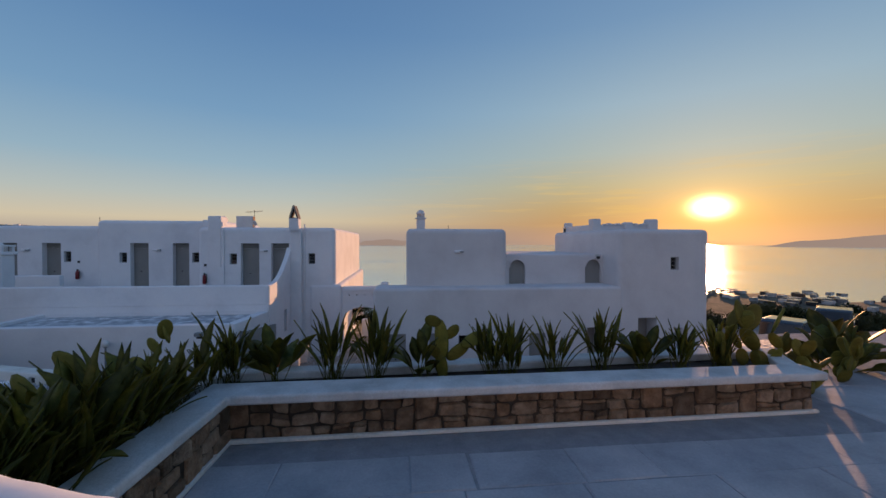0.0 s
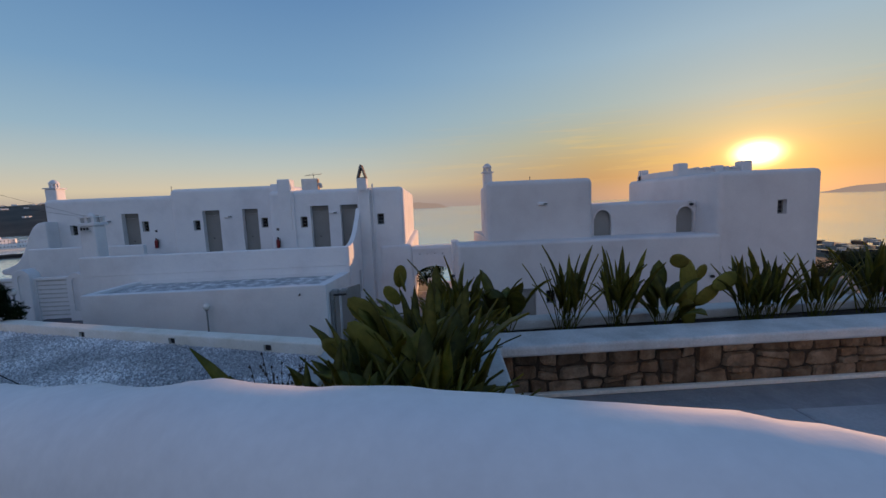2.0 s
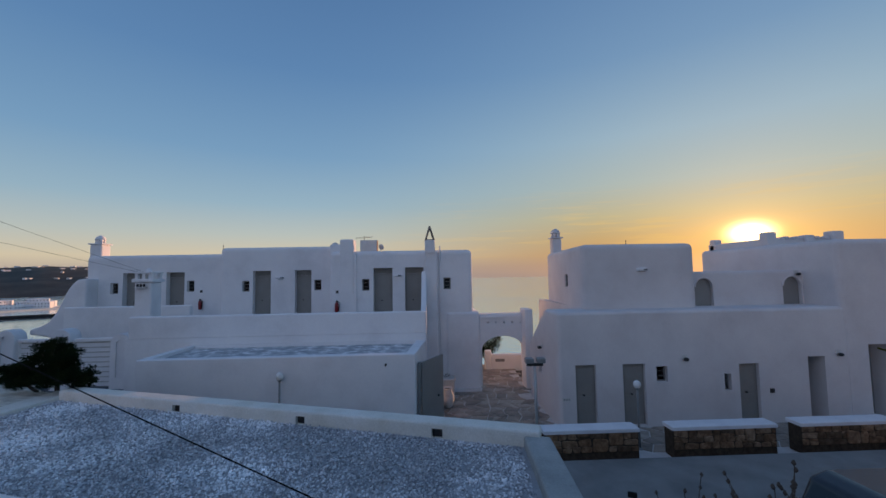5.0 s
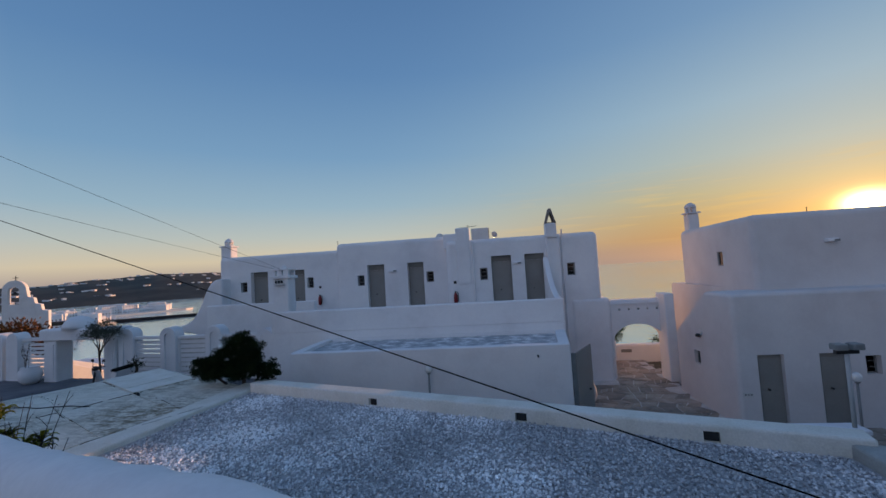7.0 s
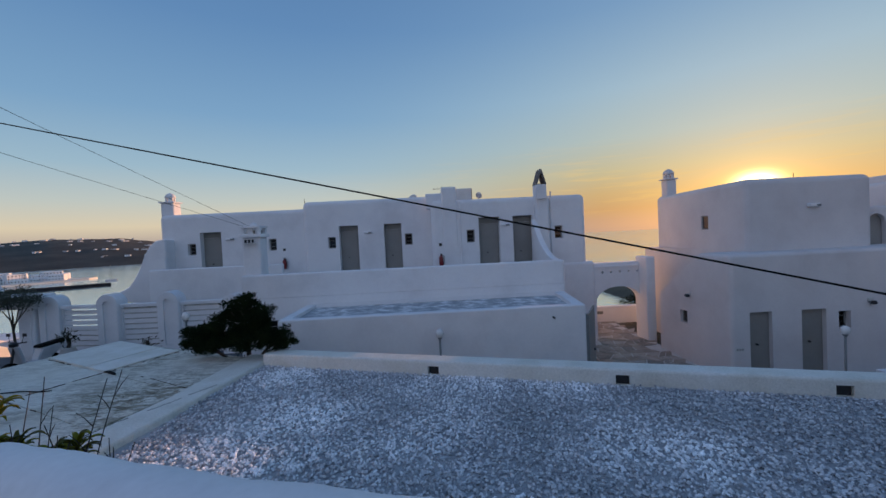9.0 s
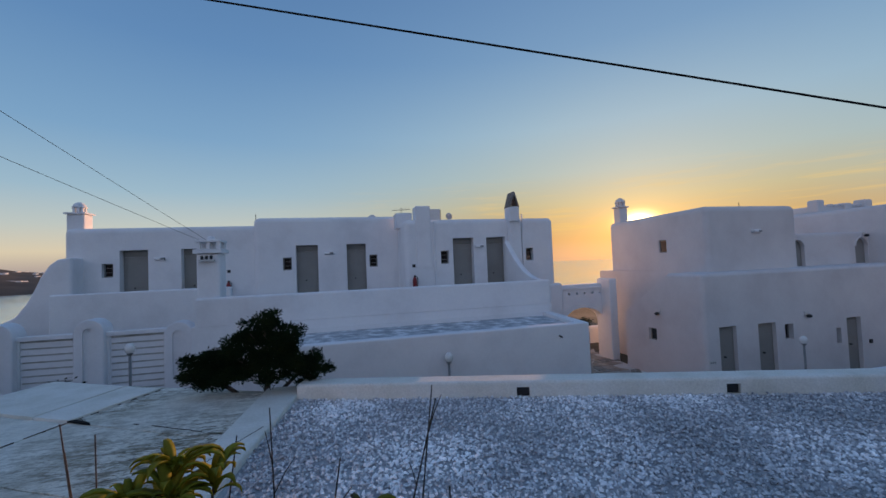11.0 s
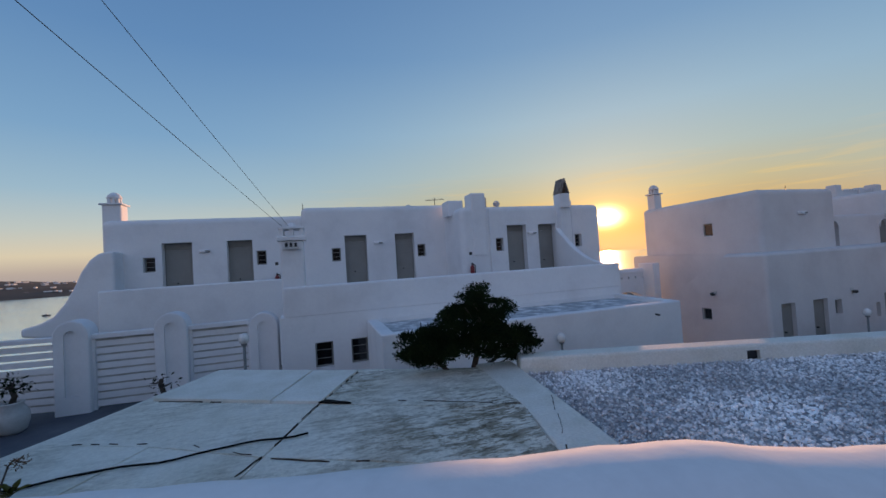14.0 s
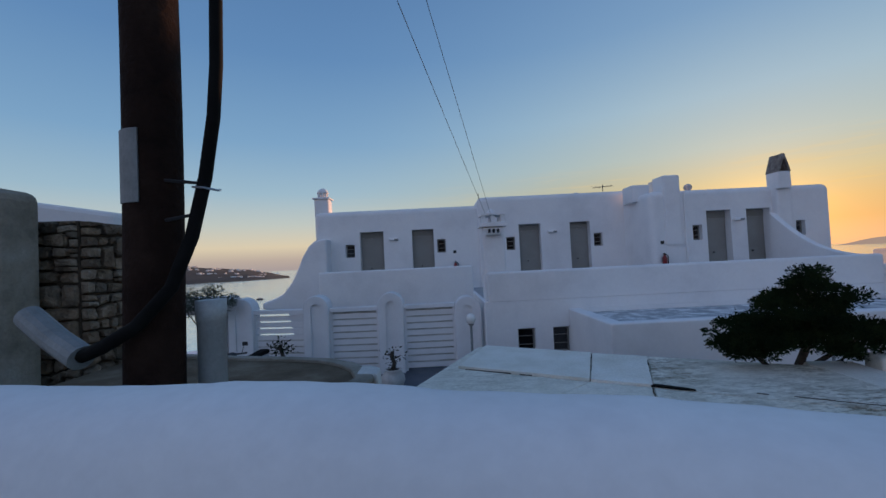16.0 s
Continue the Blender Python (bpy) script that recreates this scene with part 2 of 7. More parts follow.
# Panel over the leaf: shade under the recess head put into a darker grey.
TRANSOM = material("grey_door_frame", [(0.19, 0.185, 0.172), (0.235, 0.23, 0.21)], 2.0, 0.6, 0.06, 80.0, spec=0.4)
FRAME = material("grey_window_frame", [(0.2, 0.2, 0.19), (0.28, 0.275, 0.26)], 3.0, 0.55, 0.05, 80.0)
GLASS = material("dark_window_glass", [(0.006, 0.007, 0.009), (0.014, 0.015, 0.018)], 1.0, 0.08, 0.0, spec=0.6)
IRON = material("black_iron", [(0.012, 0.012, 0.013), (0.03, 0.03, 0.032)], 8.0, 0.45, 0.1, spec=0.5)
STEEL = material("brushed_metal", [(0.42, 0.42, 0.42), (0.56, 0.56, 0.56)], 9.0, 0.35, 0.05, metal=0.9)
PLASTIC = material("off_white_plastic", [(0.55, 0.55, 0.53), (0.66, 0.66, 0.64)], 3.0, 0.5, 0.03)
GLOBE = material("opal_globe", [(0.72, 0.72, 0.70), (0.80, 0.80, 0.78)], 2.0, 0.25, 0.0, spec=0.5)
RED = material("red_enamel", [(0.16, 0.008, 0.012), (0.24, 0.014, 0.016)], 5.0, 0.3, 0.02, spec=0.5)
# Sooty brown cowl plaster, with the shade of its backlit side put into the colour.
SHADED_SOOT = material("smoke_stained_plaster", [(0.10, 0.085, 0.075), (0.2, 0.18, 0.165), (0.34, 0.32, 0.3)], 5.0, 0.9, 0.2, 30.0, spec=0.1)
TERRA = material("whitewashed_pot", [(0.5, 0.48, 0.45), (0.68, 0.66, 0.63)], 5.0, 0.85, 0.3)
CLAY = material("terracotta", [(0.26, 0.10, 0.05), (0.38, 0.16, 0.08)], 5.0, 0.85, 0.3)
POLE = material("tarred_pole_wood", [(0.010, 0.006, 0.005), (0.022, 0.012, 0.009), (0.034, 0.02, 0.015)], 3.0, 0.85, 0.6, 30.0, spec=0.08)
RUBBER = material("black_rubber", [(0.004, 0.004, 0.004), (0.009, 0.009, 0.009)], 6.0, 0.75, 0.05, spec=0.08)
GREY_PLATE = material("grey_metal_plate", [(0.16, 0.17, 0.17), (0.25, 0.26, 0.26)], 5.0, 0.6, 0.1)
PVC = material("grey_conduit", [(0.34, 0.36, 0.37), (0.44, 0.46, 0.47)], 5.0, 0.55, 0.05)
LAND = material("dry_hillside", [(0.055, 0.05, 0.035), (0.10, 0.088, 0.06), (0.15, 0.13, 0.095)], 0.06, 0.95, 0.5, 0.8, size=0.5)
FAR_LAND = material("far_dry_hills", [(0.030, 0.032, 0.030), (0.055, 0.052, 0.045), (0.085, 0.078, 0.065)], 0.012, 0.95, 0.3, 0.1, size=2.0)


def haze_glow_material(name, colour):
    """Far land as a plain glowing backdrop: its bright evening haze is an emission colour."""
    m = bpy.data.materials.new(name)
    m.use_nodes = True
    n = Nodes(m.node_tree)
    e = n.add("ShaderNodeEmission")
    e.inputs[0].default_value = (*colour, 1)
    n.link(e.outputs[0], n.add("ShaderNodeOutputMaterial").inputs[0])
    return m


MIST_GLOW = haze_glow_material("hazy_island", lin(164, 142, 130))
CAR_DARK = material("dark_car_paint", [(0.012, 0.010, 0.011), (0.02, 0.015, 0.016)], 2.0, 0.25, 0.0, spec=0.5, coat=0.6)
CAR_RED = material("dark_red_car_paint", [(0.06, 0.008, 0.008), (0.09, 0.012, 0.012)], 2.0, 0.3, 0.0, spec=0.5, coat=0.5)
STEEL_GREY = material("silver_car_paint", [(0.34, 0.34, 0.35), (0.42, 0.42, 0.43)], 2.0, 0.3, 0.0, metal=0.4, spec=0.5, coat=0.5)
CAR_WHITE = material("white_car_paint", [(0.55, 0.55, 0.55), (0.62, 0.62, 0.62)], 2.0, 0.3, 0.0, spec=0.5, coat=0.5)
SUNLIT_BROWN = material("warm_timber", [(0.20, 0.11, 0.06), (0.32, 0.19, 0.11)], 9.0, 0.75, 0.2)


PEELED = material("peeling_whitewashed_roof", [(0.34, 0.36, 0.38), (0.5, 0.51, 0.52), (0.78, 0.79, 0.8)], 2.6, 0.85, 0.3, 30.0, spec=0.15, contrast=(0.4, 0.62))


def water_material():
    m = bpy.data.materials.new("sea_water")
    m.use_nodes = True
    n = Nodes(m.node_tree)
    b = n.add("ShaderNodeBsdfPrincipled", Roughness=0.16, Metallic=0.75)
    b.inputs["Base Color"].default_value = (0.78, 0.84, 0.84, 1)
    b.inputs["IOR"].default_value = 1.4
    co = n.add("ShaderNodeTexCoord").outputs["Object"]
    w1 = n.add("ShaderNodeTexNoise", Scale=0.35, Detail=4.0)
    w2 = n.add("ShaderNodeTexNoise", Scale=0.012, Detail=3.0)
    n.link(co, w1.inputs["Vector"])
    n.link(co, w2.inputs["Vector"])
    rough = n.ramp(w2.outputs[0], [(0.35, (0.12, 0.12, 0.12)), (0.65, (0.18, 0.18, 0.18))])
    n.link(rough, b.inputs["Roughness"])
    bp = n.add("ShaderNodeBump", Strength=0.6, Distance=0.3)
    n.link(w1.outputs[0], bp.inputs["Height"])
    n.link(bp.outputs[0], b.inputs["Normal"])
    n.link(b.outputs[0], n.add("ShaderNodeOutputMaterial").inputs[0])
    return m


WATER = water_material()


# ---- mesh helpers ----
def origin(ob):
    while ob.parent:
        ob = ob.parent
    return ob.location.copy()


def thing(name, at, label, category, group="", kind=""):
    ob = new(name)
    ob.location, ob.empty_display_size = at, 0.2
    return tagged(ob, label, category, group, kind)


def part(name, bm, mat, parent, label="", smooth=False):
    """Links a bmesh, drawn in world places, as one mesh under a thing or a part."""
    me = bpy.data.meshes.new(name)
    bmesh.ops.recalc_face_normals(bm, faces=bm.faces)
    bmesh.ops.translate(bm, verts=bm.verts, vec=-origin(parent))
    bm.to_mesh(me)
    bm.free()
    me.materials.append(mat)
    if smooth:
        me.shade_smooth()
    ob = new(name, me)
    ob.parent = parent
    return tagged(ob, label)


def solo(name, bm, mat, label, category="", kind="structure", smooth=False):
    me = bpy.data.meshes.new(name)
    bmesh.ops.recalc_face_normals(bm, faces=bm.faces)
    bm.to_mesh(me)
    bm.free()
    me.materials.append(mat)
    if smooth:
        me.shade_smooth()
    return tagged(new(name, me), label, category, "", kind)


def box(x0, x1, y0, y1, z0, z1, bevel=0.0, seg=2, bm=None, keep_base=True):
    b = bmesh.new()
    bmesh.ops.create_cube(b, size=1.0)
    for v in b.verts:
        v.co = Vector(((x0 + x1) / 2 + v.co.x * (x1 - x0), (y0 + y1) / 2 + v.co.y * (y1 - y0), (z0 + z1) / 2 + v.co.z * (z1 - z0)))
    if bevel:
        es = [e for e in b.edges if not (keep_base and all(v.co.z < z0 + 1e-4 for v in e.verts))]
        bmesh.ops.bevel(b, geom=es, offset=bevel, segments=seg, profile=0.5, affect="EDGES")
    return merge(bm, b)


def merge(bm, b):
    if bm is None:
        return b
    me = bpy.data.meshes.new("scratch")
    b.to_mesh(me)
    b.free()
    bm.from_mesh(me)
    bpy.data.meshes.remove(me)
    return bm


def prism(points, lo, hi, axis="z", bevel=0.0, seg=2, bm=None):
    """A solid with the outline given in the plane across the axis."""
    b = bmesh.new()

    def at(p, h):
        return {"z": (p[0], p[1], h), "y": (p[0], h, p[1]), "x": (h, p[0], p[1])}[axis]

    vs = [b.verts.new(at(p, lo)) for p in points]
    f = b.faces.new(vs)
    r = bmesh.ops.extrude_face_region(b, geom=[f])
    top = [g for g in r["geom"] if isinstance(g, bmesh.types.BMVert)]
    bmesh.ops.translate(b, verts=top, vec=Vector(at((0, 0), hi)) - Vector(at((0, 0), lo)))
    bmesh.ops.recalc_face_normals(b, faces=b.faces)
    if bevel:
        bmesh.ops.bevel(b, geom=b.edges[:], offset=bevel, segments=seg, profile=0.5, affect="EDGES", clamp_overlap=True)
    return merge(bm, b)


def lathe(profile, at, sides=20, bm=None):
    b = bmesh.new()
    rings = []
    for r, z in profile:
        rings.append([b.verts.new((at[0] + r * math.cos(2 * math.pi * i / sides), at[1] + r * math.sin(2 * math.pi * i / sides), at[2] + z)) for i in range(sides)])
    for a, c in zip(rings, rings[1:]):
        for i in range(sides):
            b.faces.new((a[i], a[(i + 1) % sides], c[(i + 1) % sides], c[i]))
    b.faces.new(rings[0][::-1])
    b.faces.new(rings[-1])
    return merge(bm, b)


def tube(points, radius, sides=8, bm=None, taper=1.0):
    b = bmesh.new()
    pts = [Vector(p) for p in points]
    rings = []
    for i, p in enumerate(pts):
        d = (pts[min(i + 1, len(pts) - 1)] - pts[max(i - 1, 0)]).normalized()
        u = d.orthogonal().normalized() if i == 0 else (u - d * u.dot(d)).normalized()
        v = d.cross(u)
        r = radius * (1 + (taper - 1) * i / max(1, len(pts) - 1))
        rings.append([b.verts.new(p + r * (math.cos(2 * math.pi * k / sides) * u + math.sin(2 * math.pi * k / sides) * v)) for k in range(sides)])
    for a, c in zip(rings, rings[1:]):
        for k in range(sides):
            b.faces.new((a[k], a[(k + 1) % sides], c[(k + 1) % sides], c[k]))
    b.faces.new(rings[0][::-1])
    b.faces.new(rings[-1])
    return merge(bm, b)


def carve(ob, cutters):
    """Cuts boxes (or other closed bmeshes) out of a mesh object, for good."""
    bm = bmesh.new()
    for c in cutters:
        if isinstance(c, bmesh.types.BMesh):
            merge(bm, c)
        else:
            box(*c, bm=bm)
    bmesh.ops.translate(bm, verts=bm.verts, vec=-origin(ob))
    me = bpy.data.meshes.new("cut")
    bm.to_mesh(me)
    bm.free()
    knife = new("cut", me)
    knife.parent = ob.parent
    mod = ob.modifiers.new("cut", "BOOLEAN")
    mod.operation, mod.object, mod.solver = "DIFFERENCE", knife, "EXACT"
    bpy.context.view_layer.update()
    done = bpy.data.meshes.new_from_object(ob.evaluated_get(bpy.context.evaluated_depsgraph_get()))
    ob.modifiers.remove(mod)
    old, ob.data = ob.data, done
    done.name = ob.name
    bpy.data.objects.remove(knife)
    bpy.data.meshes.remove(old)
    bpy.data.meshes.remove(me)
    return ob


def smooth_step(a, b, x):
    t = min(1.0, max(0.0, (x - a) / (b - a)))
    return t * t * (3 - 2 * t)


def lerp_table(table, x):
    for (a, u), (b, v) in zip(table, table[1:]):
        if a <= x <= b:
            return u + (v - u) * smooth_step(a, b, x)
    return table[0][1] if x < table[0][0] else table[-1][1]


# ---- ground, sea and distance ----
SEA = -25.0


def land_height(x, y):
    z = -3.95 + 1.15 * (1 - smooth_step(-16.4, -14.5, x))
    fall = max(0.0, y - 33) * 0.20 + max(0.0, -33 - x) * 0.14 + max(0.0, x - 44) * 0.16
    fall += max(0.0, y - 18.6) * 0.3 * smooth_step(22.6, 25.5, -x) + max(0.0, y - 24.6) * 0.3 * smooth_step(-3.4, -2.4, x)
    z -= fall
    r = math.hypot(x, y)
    if x > 60 and y > 10:
        z = max(z, -22.5 + 0.6 * noise.noise((x * 0.02, y * 0.02, 0))) - max(0, r - 262) * 0.5
    z += 0.25 * noise.noise((x * 0.09, y * 0.09, 0)) * smooth_step(30, 60, abs(x) + max(0, y - 20))
    return max(z, SEA - 3)


def build_ground():
    xs = [-400, -320, -260, -210, -170, -140, -115, -95, -80, -68, -58, -50, -44, -38, -33, -29] + [i * 1.0 for i in range(-26, 31, 2)] + [34, 40, 47, 55, 65, 78, 92, 110, 130, 155, 180, 210, 245, 280, 330, 400, 500]
    ys = [-60, -40, -25, -15, -8, -4, 0, 3, 6, 9, 12, 15, 18, 21, 24, 27, 30, 33, 36, 40, 45, 51, 58, 66, 76, 88, 102, 120, 145, 175, 210, 260, 320, 400]
    bm = bmesh.new()
    grid = [[bm.verts.new((x, y, land_height(x, y) if y > -6 else -3.95 + 0.2 * (-6 - y))) for x in xs] for y in ys]
    for a, b in zip(grid, grid[1:]):
        for i in range(len(xs) - 1):
            bm.faces.new((a[i], a[i + 1], b[i + 1], b[i]))
    solo("ground", bm, LAND, "dry brown hillside falling to the sea", "ground", smooth=True)
    bm = bmesh.new()
    bmesh.ops.create_grid(bm, x_segments=8, y_segments=8, size=4800)
    bmesh.ops.translate(bm, verts=bm.verts, vec=(0, 0, SEA))
    solo("water", bm, WATER, "calm pale sea under the low sun", "sea")


def ridge(name, az0, az1, dist, peaks, mat, label, base=-26.0, depth=500.0, rough=0.12):
    """A far range of hills between two bearings, its skyline given as heights in degrees."""
    bm = bmesh.new()
    steps, rows = 70, 7
    grid = []
    for j in range(rows):
        f = j / (rows - 1)
        row = []
        for i in range(steps + 1):
            a = radians(az0 + (az1 - az0) * i / steps)
            el = lerp_table(peaks, i / steps)
            d = dist + depth * f
            top = d * math.tan(radians(el)) + 1.5
            h = base + (top - base) * math.sin(f * math.pi / 2) ** 0.8
            h += (top - base) * rough * noise.noise((i * 0.25, j * 0.8, dist * 0.01)) * min(1, f * 2)
            row.append(bm.verts.new((d * math.sin(a), d * math.cos(a), h)))
        grid.append(row)
    for p, q in zip(grid, grid[1:]):
        for i in range(steps):
            bm.faces.new((p[i], p[i + 1], q[i + 1], q[i]))
    return solo(name, bm, mat, label, "hill", smooth=True)


build_ground()
ridge("backdrop_hill_west", -75, -21, 1100, [(0, 0.5), (0.3, 0.75), (0.413, 0.95), (0.5, 1.35), (0.61, 1.7), (0.7, 1.6), (0.735, 1.35), (0.783, 0.85), (0.833, 0.45), (0.907, 0.1), (0.948, -0.35), (1, -1.0)], FAR_LAND, "dark bare hill across the bay dotted with houses", depth=700, rough=0.07)
ridge("backdrop_hill_east", 66, 108, 900, [(0, -0.4), (0.06, 0.2), (0.17, 0.45), (0.275, 0.75), (0.33, 1.15), (0.38, 1.9), (0.5, 2.6), (0.8, 4.0), (1, 5.0)], FAR_LAND, "dark dry headland across the water", depth=700, rough=0.05)
ridge("backdrop_island_north", -6.5, 3, 3600, [(0, -0.4), (0.2, 0.25), (0.5, 0.45), (0.8, 0.2), (1, -0.4)], MIST_GLOW, "hazy low island on the horizon", depth=300)
ridge("backdrop_island_east", 44, 80, 3700, [(0, -0.4), (0.12, 0.3), (0.3, 0.9), (0.5, 0.7), (0.66, 1.3), (0.8, 1.0), (1, 0.6)], MIST_GLOW, "hazy mountainous island near the setting sun", depth=500)

# ---- the lane walked along and its parapet ----
CREST = [(-26, 0.032), (-18.4, 0.047), (-17.4, 0.056), (-17, 0.037), (-16.2, 0.018), (-15.5, 0.024), (-15, 0.033), (-14.4, 0.042), (-14, -0.006), (-13.5, -0.044), (-13, -0.068), (-12.6, -0.093), (-12.2, -0.066),
         (-11.75, 0.017), (-11.4, 0.087), (-10.75, 0.137), (-10.25, 0.17), (-9.75, 0.218), (-9.25, 0.278), (-8.75, 0.342), (-8.25, 0.402), (-6.5, 0.542), (-4.9, 0.672), (-4.3, 0.716), (-3.75, 0.796), (-3.25, 0.872), (-2.75, 0.94), (-2.25, 1.028),
         (-1.75, 1.07), (-1.25, 1.084), (-0.75, 1.054), (-0.25, 1.04), (0.4, 1.04), (6, 1.08)]
LINE = [(8.0, -2.75), (0.58, -0.14), (-2.01, 0.76), (-4.7, 1.94), (-8.1, 3.24), (-12.81, 5.27), (-14.07, 5.5), (-14.79, 5.7), (-17.0, 6.38), (-19.86, 6.89), (-25.5, 7.7)]


def line_y(x):
    for (a, u), (b, v) in zip(LINE, LINE[1:]):
        if b <= x <= a:
            return u + (v - u) * (x - a) / (b - a)
    return LINE[-1][1]


def lane_z(x):
    return -0.12 + 0.07 * min(0.0, x) if x > -17 else -1.31


def build_parapet():
    xs = [8 - i * 0.06 for i in range(int(33.4 / 0.06))]
    # cross section: rounded top, battered faces; offsets across the wall and drops from the crest
    shape = [(-0.3, -1.9), (-0.295, -0.9), (-0.285, -0.4), (-0.27, -0.17), (-0.24, -0.085), (-0.19, -0.03), (-0.12, -0.002), (-0.05, 0.0), (0.0, -0.012), (0.045, -0.05), (0.075, -0.12), (0.09, -0.3), (0.11, -1.2), (0.12, -4.4)]
    bm = bmesh.new()
    rows = []
    for x in xs:
        y = line_y(x)
        dx, dy = 0.3, line_y(x - 0.15) - line_y(x + 0.15)
        nrm = Vector((dy, dx)).normalized()
        crest = lerp_table(CREST, x) + 0.012 * noise.noise((x * 2.3, 1.0, 0)) + 0.006 * noise.noise((x * 8, 3.0, 0)) + 0.005 * noise.noise((x * 21, 6.0, 0))
        row = []
        for k, (o, h) in enumerate(shape):
            o += 0.035 + 0.012 * noise.noise((x * 1.8, k * 0.7, 5.0)) + 0.004 * noise.noise((x * 9, k * 1.7, 8.0))
            row.append(bm.verts.new((x + nrm.x * o, y + nrm.y * o, crest + h)))
        rows.append(row)
    for a, b in zip(rows, rows[1:]):
        for k in range(len(shape) - 1):
            bm.faces.new((a[k], a[k + 1], b[k + 1], b[k]))
    solo("wall_parapet", bm, ROUGH_STUCCO, "whitewashed rough parapet with a rounded top beside the lane", "wall", smooth=True)
    bm = bmesh.new()
    a = [bm.verts.new((x, line_y(x) - 0.05, lane_z(x))) for x in xs[::8]]
    b = [bm.verts.new((x - 1.8, line_y(x) - 5.5, lane_z(x))) for x in xs[::8]]
    for i in range(len(a) - 1):
        bm.faces.new((a[i], a[i + 1], b[i + 1], b[i]))
    r = bmesh.ops.extrude_face_region(bm, geom=bm.faces[:])
    bmesh.ops.translate(bm, verts=[g for g in r["geom"] if isinstance(g, bmesh.types.BMVert)], vec=(0, 0, -2.8))
    solo("road_lane", bm, ASPHALT, "sloping grey concrete lane", "lane")


build_parapet()


# ---- fittings shared by both apartment buildings ----
def door_in(owner, x0, x1, z0, ztop, y, depth=0.28, head=0.0, recess_gap=True):
    """A grey door leaf set back in its opening; head: height of the fixed panel over the leaf."""
    yb = y + depth
    leaf = part("door", box(x0 + 0.005, x1 - 0.005, yb, yb + 0.05, z0 + 0.01, ztop - head, 0.006), DOOR, owner, "plain grey painted door with a dark knob")
    for k in range(2):
        w, h = (x1 - x0), (ztop - head - z0)
        part("panel", box(x0 + 0.13 * w, x1 - 0.13 * w, yb - 0.012, yb + 0.004, z0 + h * (0.08 + 0.47 * k), z0 + h * (0.48 + 0.45 * k), 0.006), DOOR, leaf)
    kx = x0 + (x1 - x0) * 0.42
    part("knob", tube([(kx, yb + 0.01, z0 + 1.0), (kx, yb - 0.03, z0 + 1.0), (kx, yb - 0.06, z0 + 1.0)], 0.03, 8), IRON, leaf, "dark door knob")
    if head:
        part("transom", box(x0 + 0.005, x1 - 0.005, yb - 0.015, yb + 0.05, ztop - head + 0.004, ztop, 0.006), TRANSOM, leaf, "fixed grey panel over the door")


def window_in(owner, x0, x1, z0, z1, y, depth=0.16, bars=2):
    yb = y + depth
    bm = None
    t = 0.045
    for a in ((x0, x1, z0, z0 + t), (x0, x1, z1 - t, z1), (x0, x0 + t, z0 + t, z1 - t), (x1 - t, x1, z0 + t, z1 - t)):
        bm = box(a[0], a[1], yb, yb + 0.05, a[2], a[3], 0.004, 1, bm)
    win = part("window", bm, FRAME, owner, "small square window with a grey frame")
    part("pane", box(x0 + t, x1 - t, yb + 0.02, yb + 0.03, z0 + t, z1 - t), GLASS, win, "dark glass")
    for k in range(bars):
        z = z0 + (z1 - z0) * (k + 1) / (bars + 1)
        part("bar", box(x0 + t, x1 - t, yb - 0.004, yb + 0.012, z - 0.007, z + 0.007), FRAME, win)


def side_window(owner, y0, y1, z0, z1, x, facing=-1, depth=0.15):
    xb = x - facing * depth
    bm, t = None, 0.04
    for a in ((y0, y1, z0, z0 + t), (y0, y1, z1 - t, z1), (y0, y0 + t, z0 + t, z1 - t), (y1 - t, y1, z0 + t, z1 - t)):
        bm = box(xb - 0.025, xb + 0.025, a[0], a[1], a[2], a[3], 0.004, 1, bm)
    win = part("window", bm, FRAME, owner, "small side window with a grey frame")
    part("pane", box(xb - 0.006, xb + 0.006, y0 + t, y1 - t, z0 + t, z1 - t), GLASS, win, "dark glass")


def wall_lamp(owner_name, x, y, z, wide=0.34):
    """A half-round plastered wall light, lens slit dark underneath."""
    ob = thing(owner_name, (x, y, z), "white plastered bulkhead light on the wall", "wall light", "outdoor wall lights")
    part("housing", box(x - wide / 2, x + wide / 2, y - 0.13, y + 0.01, z - 0.055, z + 0.055, 0.03, 3, keep_base=False), STUCCO, ob, smooth=False)
    part("lens", box(x + wide * 0.1, x + wide / 2 + 0.02, y - 0.135, y - 0.02, z - 0.045, z + 0.02, 0.01), GREY_PLATE, ob, "dark lamp mouth")
    return ob


def bulkhead(x, y, z):
    ob = thing("wall_lamp", (x, y, z), "small dark spotlight on a white wall bracket", "wall light", "outdoor wall lights")
    part("back_plate", box(x - 0.09, x + 0.09, y - 0.03, y + 0.01, z - 0.01, z + 0.12, 0.012), PLASTIC, ob)
    part("head", lathe([(0.03, 0.0), (0.075, 0.02), (0.085, 0.07), (0.05, 0.11)], (x, y - 0.1, z - 0.08), 12), IRON, ob, "dark lamp head", True)
    return ob


